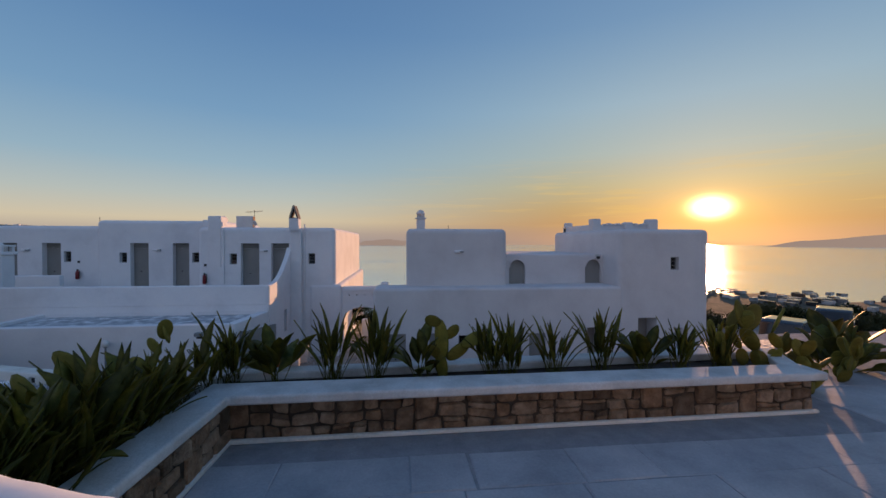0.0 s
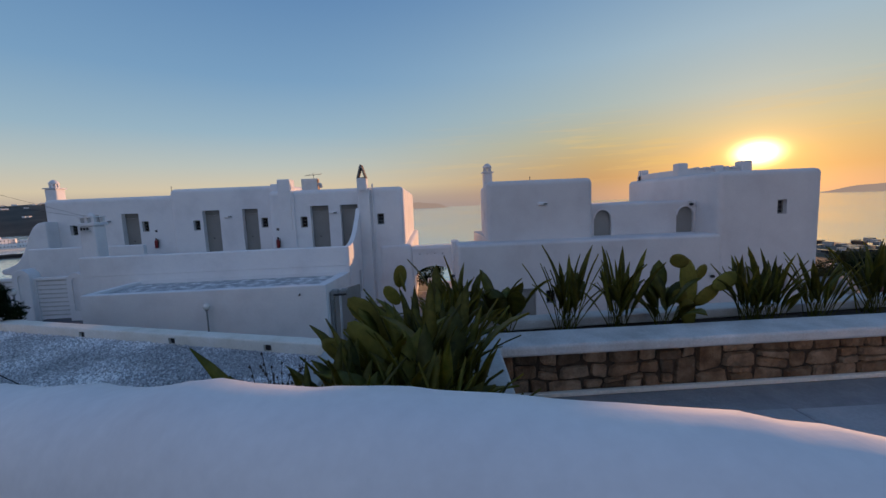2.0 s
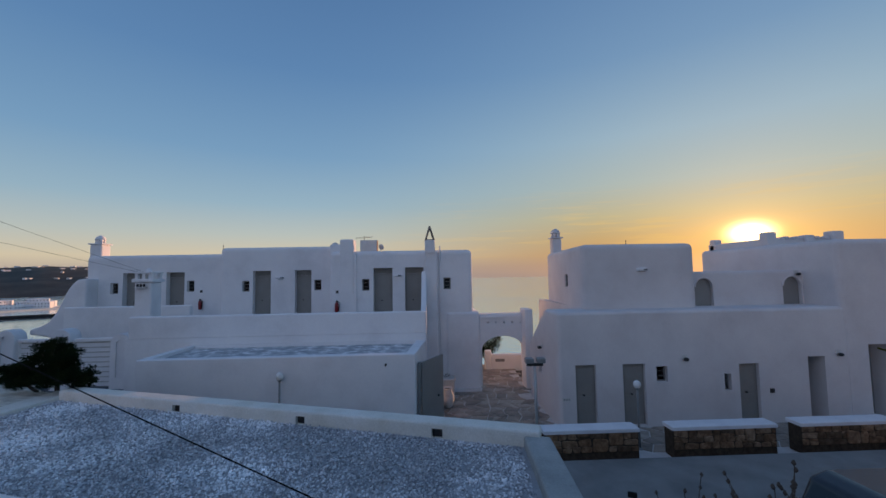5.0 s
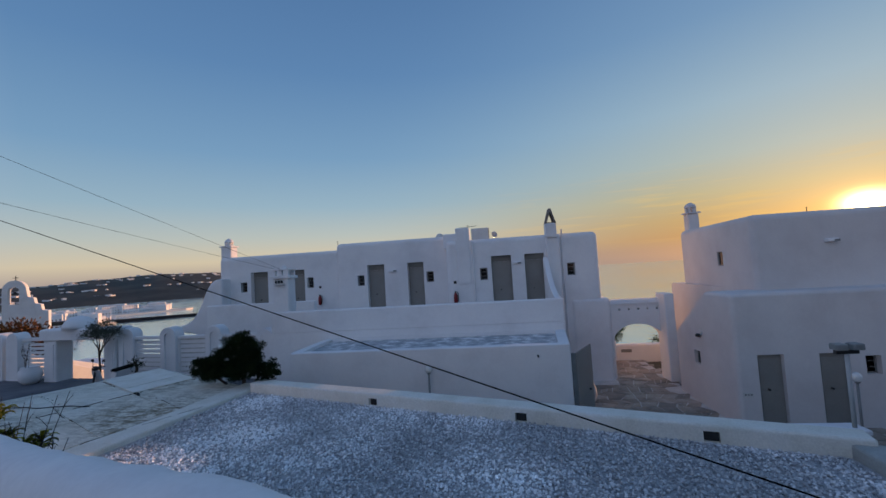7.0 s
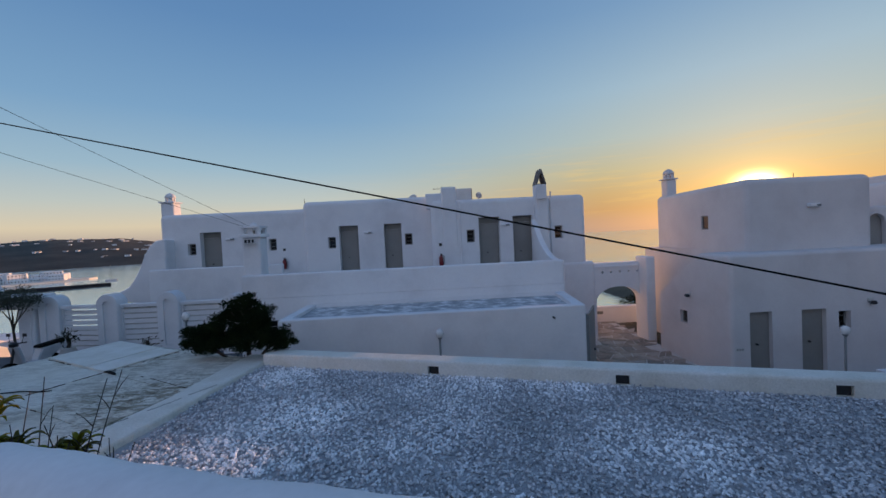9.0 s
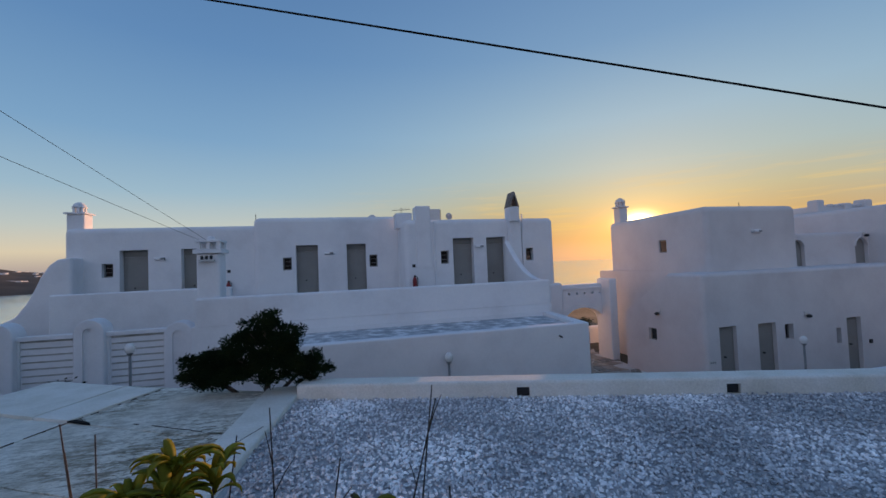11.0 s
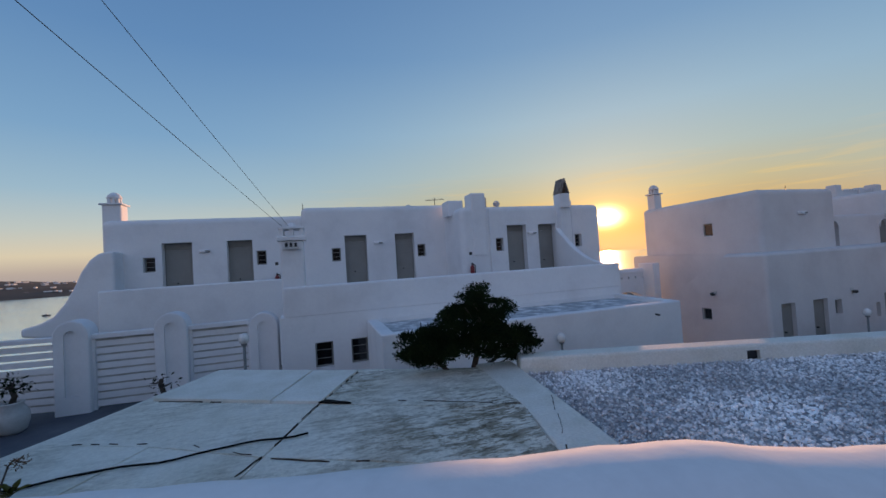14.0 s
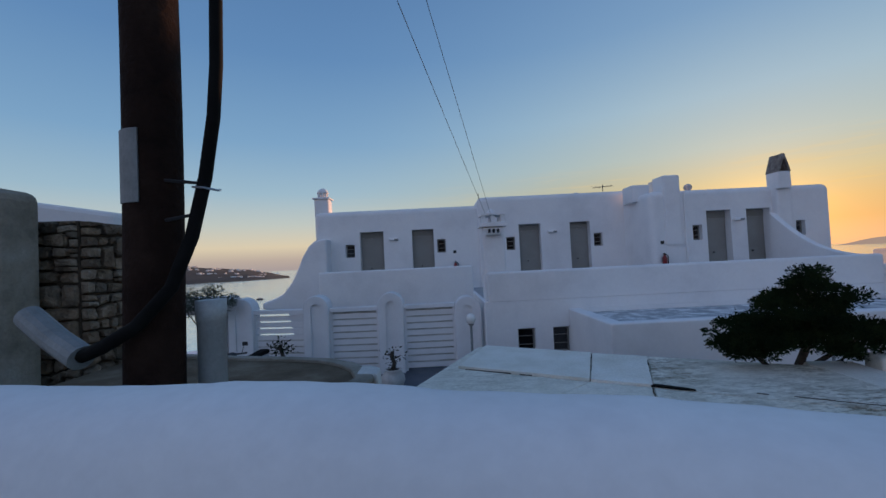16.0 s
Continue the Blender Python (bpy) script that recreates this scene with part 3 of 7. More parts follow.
def extinguisher(x, y, z):
    ob = thing("fire_extinguisher", (x, y, z), "red fire extinguisher hung on the white wall", "fire extinguisher", "fire extinguishers")
    part("cylinder", lathe([(0.06, 0), (0.085, 0.03), (0.085, 0.36), (0.05, 0.43), (0.025, 0.46)], (x, y - 0.1, z), 14), RED, ob, "", True)
    part("valve", box(x - 0.03, x + 0.03, y - 0.14, y - 0.06, z + 0.46, z + 0.53, 0.008), IRON, ob)
    part("hose", tube([(x + 0.03, y - 0.1, z + 0.5), (x + 0.12, y - 0.11, z + 0.42), (x + 0.11, y - 0.12, z + 0.2), (x + 0.09, y - 0.12, z + 0.05)], 0.014, 6), RUBBER, ob)
    sign = thing("wall_sign", (x, y, z + 0.9), "small dark square sign above the extinguisher", "sign", "small wall signs")
    part("plate", box(x - 0.06, x + 0.06, y - 0.015, y + 0.004, z + 0.85, z + 0.97, 0.004), IRON, sign)
    return ob


def chimney(owner, x, y, z0, z1, w=0.45, style="dome", paint=STUCCO):
    """A plastered chimney: a dome with slots, a gabled cowl, or a crown of little arches."""
    if style == "gable":
        h = z1 - 0.62
        shaft = part("chimney", box(x - w / 2, x + w / 2, y - w / 2, y + w / 2 + 0.1, z0, h, 0.05), paint, owner, "white plastered chimney with an open gabled cowl")
        t = 0.07
        for s in (-1, 1):
            pts = [(x + s * w / 2, h - 0.02), (x + s * (w / 2 - t), h - 0.02), (x + s * 0.0, z1 - 0.13), (x, z1), (x + s * 0.04, z1)]
            part("cowl_slab", prism(pts if s > 0 else pts[::-1], y - w / 2, y + w / 2 + 0.1, "y"), SHADED_SOOT, shaft, "sooty sloping cowl slab, coloured darker for its backlit side")
        part("flue", box(x - w / 2 + 0.08, x + w / 2 - 0.08, y - w / 2 + 0.12, y + w / 2, h, h + 0.03), IRON, shaft, "dark plate at the chimney mouth")
        return shaft
    if style == "dome":
        h = z1 - 0.5
        shaft = part("chimney", box(x - w / 2, x + w / 2, y - w / 2, y + w / 2, z0, h, 0.06), paint, owner, "white plastered chimney with a domed slotted cap")
        part("collar", box(x - w / 2 - 0.06, x + w / 2 + 0.06, y - w / 2 - 0.06, y + w / 2 + 0.06, h, h + 0.06, 0.02), paint, shaft)
        for k in range(8):
            a = 2 * math.pi * k / 8 + 0.2
            part("post", box(x + 0.17 * math.cos(a) - 0.04, x + 0.17 * math.cos(a) + 0.04, y + 0.17 * math.sin(a) - 0.04, y + 0.17 * math.sin(a) + 0.04, h + 0.06, h + 0.26), paint, shaft)
        part("dome", lathe([(0.24, 0), (0.24, 0.04), (0.2, 0.12), (0.13, 0.19), (0.05, 0.23), (0.01, 0.24)], (x, y, h + 0.26), 16), paint, shaft, "", True)
        return shaft
    h = z1 - 0.3
    shaft = part("chimney", box(x - w / 2, x + w / 2, y - w / 2, y + w / 2, z0, h - 0.12, 0.06), paint, owner, "broad white chimney with a crown of small vents")
    part("collar", box(x - w / 2 - 0.07, x + w / 2 + 0.07, y - w / 2 - 0.07, y + w / 2 + 0.07, h - 0.12, h, 0.03), paint, shaft)
    for i in range(3):
        for j in range(2):
            px, py = x + (i - 1) * w * 0.42, y + (j * 2 - 1) * w * 0.38
            part("vent_post", box(px - 0.06, px + 0.06, py - 0.06, py + 0.06, h, h + 0.2, 0.015), paint, shaft)
    part("crown", box(x - w / 2 - 0.03, x + w / 2 + 0.03, y - w / 2 - 0.03, y + w / 2 + 0.03, h + 0.2, h + 0.27, 0.02), paint, shaft)
    part("cap", lathe([(0.13, 0), (0.1, 0.08), (0.02, 0.13)], (x, y, h + 0.27), 12), paint, shaft)
    return shaft


# ---- apartment building west of the passage ----
DECK = -0.85
Y_R, Y_M, Y_L = 19.9, 22.0, 22.2


def build_west():
    ob = thing("apartment_building", (-9, 21, -3.95), "white two-storey stucco apartment building with flat roofs and grey doors", "building", "white apartment buildings")
    # doors of the upper floor: left, right, front plane
    doors_r = [(-7.5, -6.62), (-6.05, -5.2)]
    doors_m = [(-13.85, -12.95), (-11.75, -10.92)]
    doors_l = [(-20.4, -19.42), (-18.25, -17.35)]
    wins_r = [(-8.02, -7.68, 0.62, 1.16), (-4.27, -3.93, 0.62, 1.16)]
    wins_m = [(-14.38, -14.02, 0.62, 1.16), (-10.78, -10.42, 0.62, 1.16)]
    wins_l = [(-21.0, -20.62, 0.62, 1.16), (-17.22, -16.86, 0.66, 1.22)]
    top = 1.66
    for name, x0, x1, y, z1, doors, wins in (("right", -9.5, -2.92, Y_R, 2.45, doors_r, wins_r), ("middle", -15.5, -9.2, Y_M, 2.86, doors_m, wins_m), ("left", -22.25, -15.2, Y_L, 2.56, doors_l, wins_l)):
        wall = part("wall", box(x0, x1, y, y + (12.0 if name == "right" else 6.0), -3.95, z1, 0.22, 5), STUCCO, ob)
        carve(wall, [(a, b, y - 0.5, y + 0.36, DECK - 0.02, top) for a, b in doors] + [(a, b, y - 0.5, y + 0.2, c, d) for a, b, c, d in wins])
        for a, b in doors:
            door_in(ob, a, b, DECK, top, y, 0.3, 0.26)
        for w in wins:
            window_in(ob, *w, y)
    # lower shoulder towards the passage
    part("shoulder", box(-4.2, -2.62, Y_R - 0.06, Y_R + 12.0, -3.95, -0.42, 0.14, 4), STUCCO, ob)
    # podium under the terrace, with its parapets
    pod = part("podium", box(-16.0, -5.07, 16.4, 22.4, -3.95, DECK, 0.02, 1), STUCCO, ob)
    carve(pod, [(-15.15, -14.68, 16.0, 16.62, -2.28, -1.6), (-14.2, -13.74, 16.0, 16.62, -2.28, -1.6), (-5.3, -4.9, 18.6, 19.05, -2.5, -1.45)])
    window_in(ob, -15.15, -14.68, -2.28, -1.6, 16.4, 0.14)
    window_in(ob, -14.2, -13.74, -2.28, -1.6, 16.4, 0.14)
    side_window(ob, 18.6, 19.05, -2.5, -1.45, -5.07, 1, 0.14)
    part("terrace_parapet", box(-15.9, -5.07, 16.396, 16.62, DECK + 0.001, -0.06, 0.07, 4), STUCCO, ob, "rounded white terrace parapet")
    part("terrace_floor", box(-15.9, -5.3, 16.63, 22.0, DECK, DECK + 0.02), SLAB, ob)
    # swept buttress wall that climbs from the parapet to the gabled chimney
    curve = [(16.42, DECK)] + [(16.42 + 3.4 * t, -0.08 + 1.55 * (1 - math.cos(t * math.pi / 2)) ** 1.3) for t in [i / 10 for i in range(11)]] + [(19.95, DECK)]
    part("buttress", prism(curve, -5.28, -5.06, "x", 0.03), STUCCO, ob, "curved white buttress wall")
    part("pilaster", box(-5.1, -4.55, Y_R - 0.25, Y_R + 0.2, -3.95, 2.4, 0.07, 3), STUCCO, ob)
    chimney(ob, -4.88, 19.75, 2.3, 3.52, 0.46, "gable")
    chimney(ob, -22.0, 22.75, 2.4, 3.66, 0.6, "dome")
    part("block_chimney", box(-9.02, -8.4, Y_R - 0.04, Y_R + 0.7, 0.5, 3.0, 0.06, 3), STUCCO, ob)
    part("block_chimney", box(-9.7, -9.0, Y_R + 0.9, Y_R + 1.7, 2.2, 2.85, 0.05), STUCCO, ob)
    part("drainpipe", tube([(-8.28, Y_R - 0.05, -0.8), (-8.28, Y_R - 0.05, 2.35)], 0.035, 10), STUCCO, ob, "white drainpipe")
    part("drainpipe", tube([(-4.42, Y_R - 0.05, -3.9), (-4.42, Y_R - 0.05, 2.4), (-4.42, Y_R - 0.05, 2.62)], 0.035, 10), STUCCO, ob, "white drainpipe")
    part("roof_rod", tube([(-15.42, Y_M + 0.15, 2.7), (-15.42, Y_M + 0.15, 3.02)], 0.014, 6), IRON, ob, "thin dark rod at the step of the roofs")
    # annex with its rimmed flat roof
    ann = part("annex", prism([(-13.75, 13.75), (-5.4, 13.75), (-5.1, 16.4), (-13.75, 16.4)], -3.95, -1.13, "z", 0.04, 3), STUCCO, ob)
    roof = prism([(-13.45, 14.0), (-5.68, 14.0), (-5.45, 16.3), (-13.45, 16.3)], -1.25, -1.0, "z")
    carve(ann, [roof])
    part("annex_roof", prism([(-13.44, 14.01), (-5.69, 14.01), (-5.46, 16.29), (-13.44, 16.29)], -1.25, -1.235, "z"), PEELED, ob, "pale flat roof with peeling whitewash patches")
    part("drain_spout", tube([(-6.3, 13.8, -1.42), (-6.3, 13.62, -1.44)], 0.025, 8), IRON, ob)
    # west end: terrace parapet, swept buttress and low wall
    part("terrace_parapet", box(-21.6, -15.95, 20.3, 20.55, -3.0, 0.1, 0.06, 3), STUCCO, ob, "rounded white terrace parapet")
    part("terrace_floor", box(-21.6, -16.0, 20.56, 22.2, DECK - 0.1, DECK + 0.02), SLAB, ob)
    pts = [(-21.6, -3.0), (-21.6, 1.42), (-22.05, 1.36), (-22.3, 1.15), (-22.55, 0.75), (-22.78, 0.2), (-23.02, -0.25), (-23.35, -0.68), (-23.75, -0.88), (-24.2, -1.0), (-24.2, -1.25), (-23.2, -1.4), (-22.9, -3.0)]
    part("buttress", prism(pts, 21.5, 22.3, "y", 0.08, 3), STUCCO, ob, "swept white end buttress")
    # broad service chimney by the gates
    chimney(ob, -15.62, 17.0, -2.9, 1.62, 0.62, "crown")
    return ob


west = build_west()
for x, y in ((-12.5, Y_M), (-6.4, Y_R), (-19.0, Y_L)):
    wall_lamp("wall_lamp", x, y, 1.3)
extinguisher(-9.15, Y_R, -0.32)
extinguisher(-16.5, Y_L, -0.24)


def build_passage():
    ob = thing("arch", (-1.6, 20.2, -3.95), "white plastered arch wall with a row of small round holes", "archway")
    wall = part("wall", box(-2.75, -0.35, 20.0, 20.5, -3.95, -0.55, 0.05, 3), STUCCO, ob)
    pts = [(-2.54, -4.2)] + [(-1.56 - 0.98 * math.cos(math.pi * i / 14), -2.22 + 0.64 * math.sin(math.pi * i / 14)) for i in range(15)] + [(-0.58, -4.2)]
    holes = [prism(pts, 19.5, 21.0, "y")]
    for k in range(5):
        holes.append(prism([(-2.25 + 0.38 * k + 0.05 * math.cos(a), -0.95 + 0.05 * math.sin(a)) for a in [i * math.pi / 4 for i in range(8)]], 19.5, 20.2, "y"))
    carve(wall, holes)
    part("cornice", box(-2.72, -0.5, 19.94, 20.0, -0.75, -0.66, 0.015), STUCCO, ob)
    part("pillar", box(-0.66, -0.28, 19.4, 20.3, -3.95, -0.33, 0.05, 3), STUCCO, ob, "white square pillar")
    low = thing("low_wall", (-1, 23.5, -3.95), "low sunlit white wall beyond the passage arch", "wall")
    part("wall", box(-1.7, 2.5, 23.3, 23.65, -3.95, -3.07, 0.07, 3), STUCCO, low)
    part("post", box(-1.95, -1.6, 23.25, 23.7, -3.95, -2.85, 0.07, 3), STUCCO, low)
    part("plate", box(-1.4, -0.9, 23.285, 23.3, -3.45, -3.3), GREY_PLATE, low, "small illegible plate")


build_passage()


# ---- apartment building east of the passage ----
def build_east():
    ob = thing("apartment_building", (6, 18, -3.95), "white two-storey stucco apartment building with an upper terrace and a tower", "building", "white apartment buildings")
    yf, yc = 14.6, 15.95
    low = part("wall", box(-0.7, 9.3, yf, 22.0, -3.95, -0.05, 0.12, 4), SHADED_STUCCO, ob)
    tower = part("wall", box(9.15, 13.1, yf - 0.003, 21.6, -3.95, 2.28, 0.2, 4), SHADED_STUCCO, ob)
    doors = [(-0.15, 0.54, -3.8, -1.8), (1.44, 2.2, -3.8, -1.8), (5.41, 6.1, -3.85, -1.88), (7.82, 8.42, -3.9, -1.7), (9.98, 10.8, -3.9, -1.35)]
    wins = [(2.58, 2.96, -2.42, -1.9), (4.9, 5.13, -2.75, -2.2), (11.6, 11.95, -2.3, -1.8)]
    cuts = [(a, b, yf - 0.5, yf + (0.2 if k < 3 else 0.75), c, d) for k, (a, b, c, d) in enumerate(doors)] + [(a, b, yf - 0.5, yf + 0.18, c, d) for a, b, c, d in wins]
    high = [c for c in cuts if c[0] > 9.2]
    cuts = [c for c in cuts if c[0] < 9.2]
    # the side falls back in a slope towards the passage
    cuts.append(prism([(15.95, 0.3), (15.95, -0.02), (18.4, -1.68), (18.4, -5), (23, -5), (23, 0.3)], -1.5, 0.72, "x"))
    cuts.append((-1.0, -0.5, 16.7, 17.1, -2.55, -2.1))
    carve(low, cuts)
    carve(tower, high + [(11.38, 11.74, yf - 0.5, yf + 0.2, 0.6, 1.14)])
    for k, (a, b, c, d) in enumerate(doors):
        door_in(ob, a, b, c, d, yf, 0.13 if k < 3 else 0.68)
    for w in wins:
        window_in(ob, *w, yf)
    window_in(ob, 11.38, 11.74, 0.6, 1.14, yf, 0.16)
    side_window(ob, 16.7, 17.1, -2.55, -2.1, -0.7, -1, 0.12)
    up = part("wall", prism([(0.55, 15.5), (4.73, 15.5), (4.73, 21.6), (1.1, 21.6)], -0.3, 2.28, "z", 0.2, 4), SHADED_STUCCO, ob)
    part("wall", prism([(0.7, 15.9), (1.4, 15.9), (1.8, 21.6), (1.1, 21.6)], -3.95, -0.1, "z", 0.03), SHADED_STUCCO, ob)
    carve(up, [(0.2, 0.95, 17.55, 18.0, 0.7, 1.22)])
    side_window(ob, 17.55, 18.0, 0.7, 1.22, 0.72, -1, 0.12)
    mid = part("wall", box(4.6, 9.4, yc, 21.6, -0.3, 1.23, 0.1, 3), SHADED_STUCCO, ob)
    spans = ((4.95, 5.66), (8.35, 9.08))
    def arch(x0, x1, y0, y1, gap):
        c, r = (x0 + x1) / 2, (x1 - x0) / 2 - gap
        pts = [(c - r, -0.2)] + [(c - r * math.cos(math.pi * i / 12), 0.66 + r * math.sin(math.pi * i / 12)) for i in range(13)] + [(c + r, -0.2)]
        return pts, prism(pts, y0, y1, "y")
    carve(mid, [arch(x0, x1, yc - 0.3, yc + 0.2, 0)[1] for x0, x1 in spans])
    for x0, x1 in spans:
        pts, leaf = arch(x0, x1, yc + 0.13, yc + 0.18, 0.008)
        d = part("door", leaf, DOOR, ob, "arched grey door")
        part("door_frame", tube([(p[0], yc - 0.01, p[1]) for p in pts[1:-1]], 0.035, 6), SHADED_STUCCO, d)
    part("wall", box(9.8, 13.0, 18.1, 21.9, 2.0, 2.62, 0.08, 3), SHADED_STUCCO, ob)
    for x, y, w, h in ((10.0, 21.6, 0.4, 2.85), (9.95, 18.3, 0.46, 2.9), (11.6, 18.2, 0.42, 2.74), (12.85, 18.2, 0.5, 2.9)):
        part("roof_stub", box(x - w / 2, x + w / 2, y - w / 2, y + w / 2, 2.3, h, 0.07, 3), SHADED_STUCCO, ob, "small white roof stub")
    for k in range(10):
        x = 10.3 + k * 0.23
        part("ridge_tile", box(x, x + 0.17, 18.05, 18.3, 2.58, 2.66 + 0.03 * (k % 2), 0.03), SHADED_STUCCO, ob)
    chimney(ob, 1.43, 21.1, 2.1, 3.5, 0.46, "dome", SHADED_STUCCO)
    part("lightning_rod", tube([(2.3, 15.7, 2.25), (2.3, 15.7, 2.42)], 0.012, 6), IRON, ob)
    return ob


east = build_east()
wall_lamp("wall_lamp", 2.7, 15.5, 1.35)
for x, z in ((3.56, -1.65), (8.9, -1.62)):
    bulkhead(x, 14.6, z)
side_lamp = bulkhead(0, 0, 0)
side_lamp.matrix_basis = pose(-0.7, 16.53, -1.5, 0, 0, -90)
bulkhead(8.9, 15.95, 1.1)


# ---- roofs below the lane ----
def build_roofs():
    # gravelled roof with its kerb and scuppers
    bed = prism([(-12.75, 10.1), (-3.5, 7.0), (-3.75, 4.5), (-4.2, 1.9), (-8.1, 3.4), (-12.81, 5.4), (-13.1, 6.5)], -3.9, -1.17, "z")
    solo("floor_gravel_roof", bed, GRAVEL_BED, "flat roof bedded with pale gravel", "roof")
    d = Vector((-12.35 + 3.4, 9.93 - 6.9)).normalized()
    n = Vector((-d.y, d.x))
    n = n if n.y > 0 else -n
    def strip(a, b, width, z0, z1):
        t = (Vector(b) - Vector(a)).normalized()
        m = Vector((-t.y, t.x))
        m = m if m.y > 0 or (abs(m.y) < 0.3 and m.x > 0) else -m
        return prism([tuple(a), tuple(b), tuple(Vector(b) + m * width), tuple(Vector(a) + m * width)], z0, z1, "z", 0.035, 3)
    kerb = solo("wall_kerb", strip((-12.5, 9.82), (-3.45, 6.86), 0.32, -3.9, -0.95), PALE_CONCRETE, "low cream kerb round the gravel roof with square scuppers", "kerb")
    t = Vector((9.05, -2.96)).normalized()
    m = Vector((-t.y, t.x))
    cuts, holes = [], []
    for x in (-9.58, -7.1, -4.87):
        c = Vector((x, 9.82 + (x + 12.5) / 9.05 * -2.96))
        q = [c - t * 0.085 - m * 0.2, c + t * 0.085 - m * 0.2, c + t * 0.085 + m * 0.24, c - t * 0.085 + m * 0.24]
        cuts.append(prism([tuple(p) for p in q], -1.16, -1.03, "z"))
        q = [c - t * 0.08 + m * 0.05, c + t * 0.08 + m * 0.05, c + t * 0.08 + m * 0.22, c - t * 0.08 + m * 0.22]
        holes.append(prism([tuple(p) for p in q], -1.155, -1.035, "z"))
    carve(kerb, cuts)
    for bm in holes:
        # a black block in each drain hole stands in for the shade inside
        part("scupper", bm, IRON, kerb, "black block in the drain hole, standing for its shade")
    solo("wall_kerb_side", prism([(-3.66, 7.0), (-3.3, 6.9), (-3.5, 4.4), (-3.95, 1.7), (-4.25, 1.9), (-3.85, 4.5)], -3.9, -1.02, "z", 0.03, 2), GREY_CEMENT, "grey cement edge strip of the gravel roof", "kerb")
    solo("wall_kerb_west", prism([(-12.42, 10.25), (-12.95, 10.35), (-13.15, 8.4), (-13.5, 6.9), (-13.7, 5.3), (-13.1, 5.2), (-13.02, 6.6), (-12.8, 7.8)], -3.9, -1.08, "z", 0.03, 2), PALE_CONCRETE, "pale concrete strip between the two roofs", "kerb")
    solo("floor_concrete_roof", prism([(-16.6, 12.1), (-12.9, 10.2), (-13.2, 8.2), (-13.7, 5.3), (-19.3, 6.6), (-18.1, 9.1), (-17.55, 10.1)], -3.9, -1.1, "z", 0.02), CONCRETE, "stained old concrete roof with cracks", "roof")
    solo("ground_bed", prism([(-15.2, 11.5), (-12.3, 10.05), (-11.6, 11.6), (-14.5, 12.8)], -3.9, -1.75, "z"), SOIL, "dry soil bed behind the kerb", "ground")


build_roofs()


# ---- terrace and planters ----
def build_terrace():
    solo("floor_terrace", prism([(-1.35, 0.3), (11, -4), (14, 6.5), (7, 6.5), (4.9, 3.4), (-1.35, 3.3)], -3.9, -0.125, "z"), JOINT, "joints of the paved grey terrace", "terrace")
    wall = solo("wall_planter", prism([(-1.25, 2.98), (4.8, 3.05), (4.8, 3.3), (-1.5, 3.3), (-1.6, 1.2), (-1.32, 1.0)], -3.9, 0.254, "z"), MORTAR, "stone planter wall with earthy joints", "planter wall")
    cop = solo("trim_coping", prism([(-1.2, 2.84), (4.84, 2.9), (4.84, 3.24), (-1.5, 3.22), (-1.64, 1.0), (-1.3, 0.8)], 0.255, 0.345, "z", 0.025, 3), COPING, "weathered white coping on the stone planter", "coping")
    solo("trim_coping_end", prism([(4.6, 3.244), (4.84, 3.244), (5.2, 3.896), (4.98, 3.896)], 0.25, 0.342, "z", 0.02, 2), COPING, "short coping that closes the end of the bed", "coping")
    solo("wall_planter_end", prism([(4.62, 3.302), (4.8, 3.302), (5.16, 3.916), (5.0, 3.916)], -3.9, 0.249, "z"), MORTAR, "end wall of the planting bed", "planter wall")
    solo("trim_planter_foot", prism([(-1.29, 2.95), (4.82, 3.02), (4.82, 2.975), (-1.21, 2.905), (-1.27, 1.0), (-1.32, 1.0)], -0.122, -0.085, "z", 0.008, 2), PALE_CONCRETE, "pale mortar fillet along the foot of the planter", "fillet")
    outer = solo("wall_planter_outer", prism([(-1.6, 3.66), (-2.05, 1.9), (-2.4, 1.3), (-2.85, 1.4), (-2.42, 2.0), (-1.86, 3.75), (5.2, 4.15), (5.2, 3.92)], -3.9, 0.2, "z"), MORTAR, "stone retaining wall behind the planting bed", "planter wall")
    solo("trim_coping_outer", prism([(-1.56, 3.62), (-1.95, 1.95), (-2.3, 1.3), (-2.85, 1.4), (-2.45, 2.0), (-1.88, 3.8), (5.22, 4.2), (5.22, 3.9)], 0.205, 0.30, "z", 0.02, 2), COPING, "white coping of the retaining wall", "coping")
    solo("ground_planting_bed", prism([(-1.5, 3.3), (4.95, 3.3), (5.0, 4.0), (-1.7, 3.7), (-2.5, 1.4), (-1.6, 1.1)], -3.8, 0.2, "z"), SOIL, "dark soil of the planting bed", "ground")
    return wall, outer


planter_wall, outer_wall = build_terrace()
solo("road_court", prism([(-3.3, 6.9), (-3.2, 2.4), (-2.4, 2.2), (-1.9, 4.1), (7, 4.3), (14, 8), (14, 11.9), (-3.3, 11.9)], -4.2, -3.62, "z"), ASPHALT, "grey concrete lane between the roofs and the benches", "lane")
solo("pavement_passage", prism([(-5.0, 11.9), (16, 11.9), (16, 14.7), (-0.6, 14.7), (-0.4, 24.6), (-3.0, 24.6), (-3.0, 19.9), (-5.05, 19.9)], -4.2, -3.86, "z"), LIME, "whitewashed joints of crazy paving", "pavement")
solo("road_gate_court", prism([(-16.2, 17.4), (-24.0, 17.9), (-33, 18.9), (-34, 9), (-18.5, 7.2), (-15.2, 12.2)], -4.3, -2.72, "z"), COURT, "dark grey concrete court before the gates", "road")
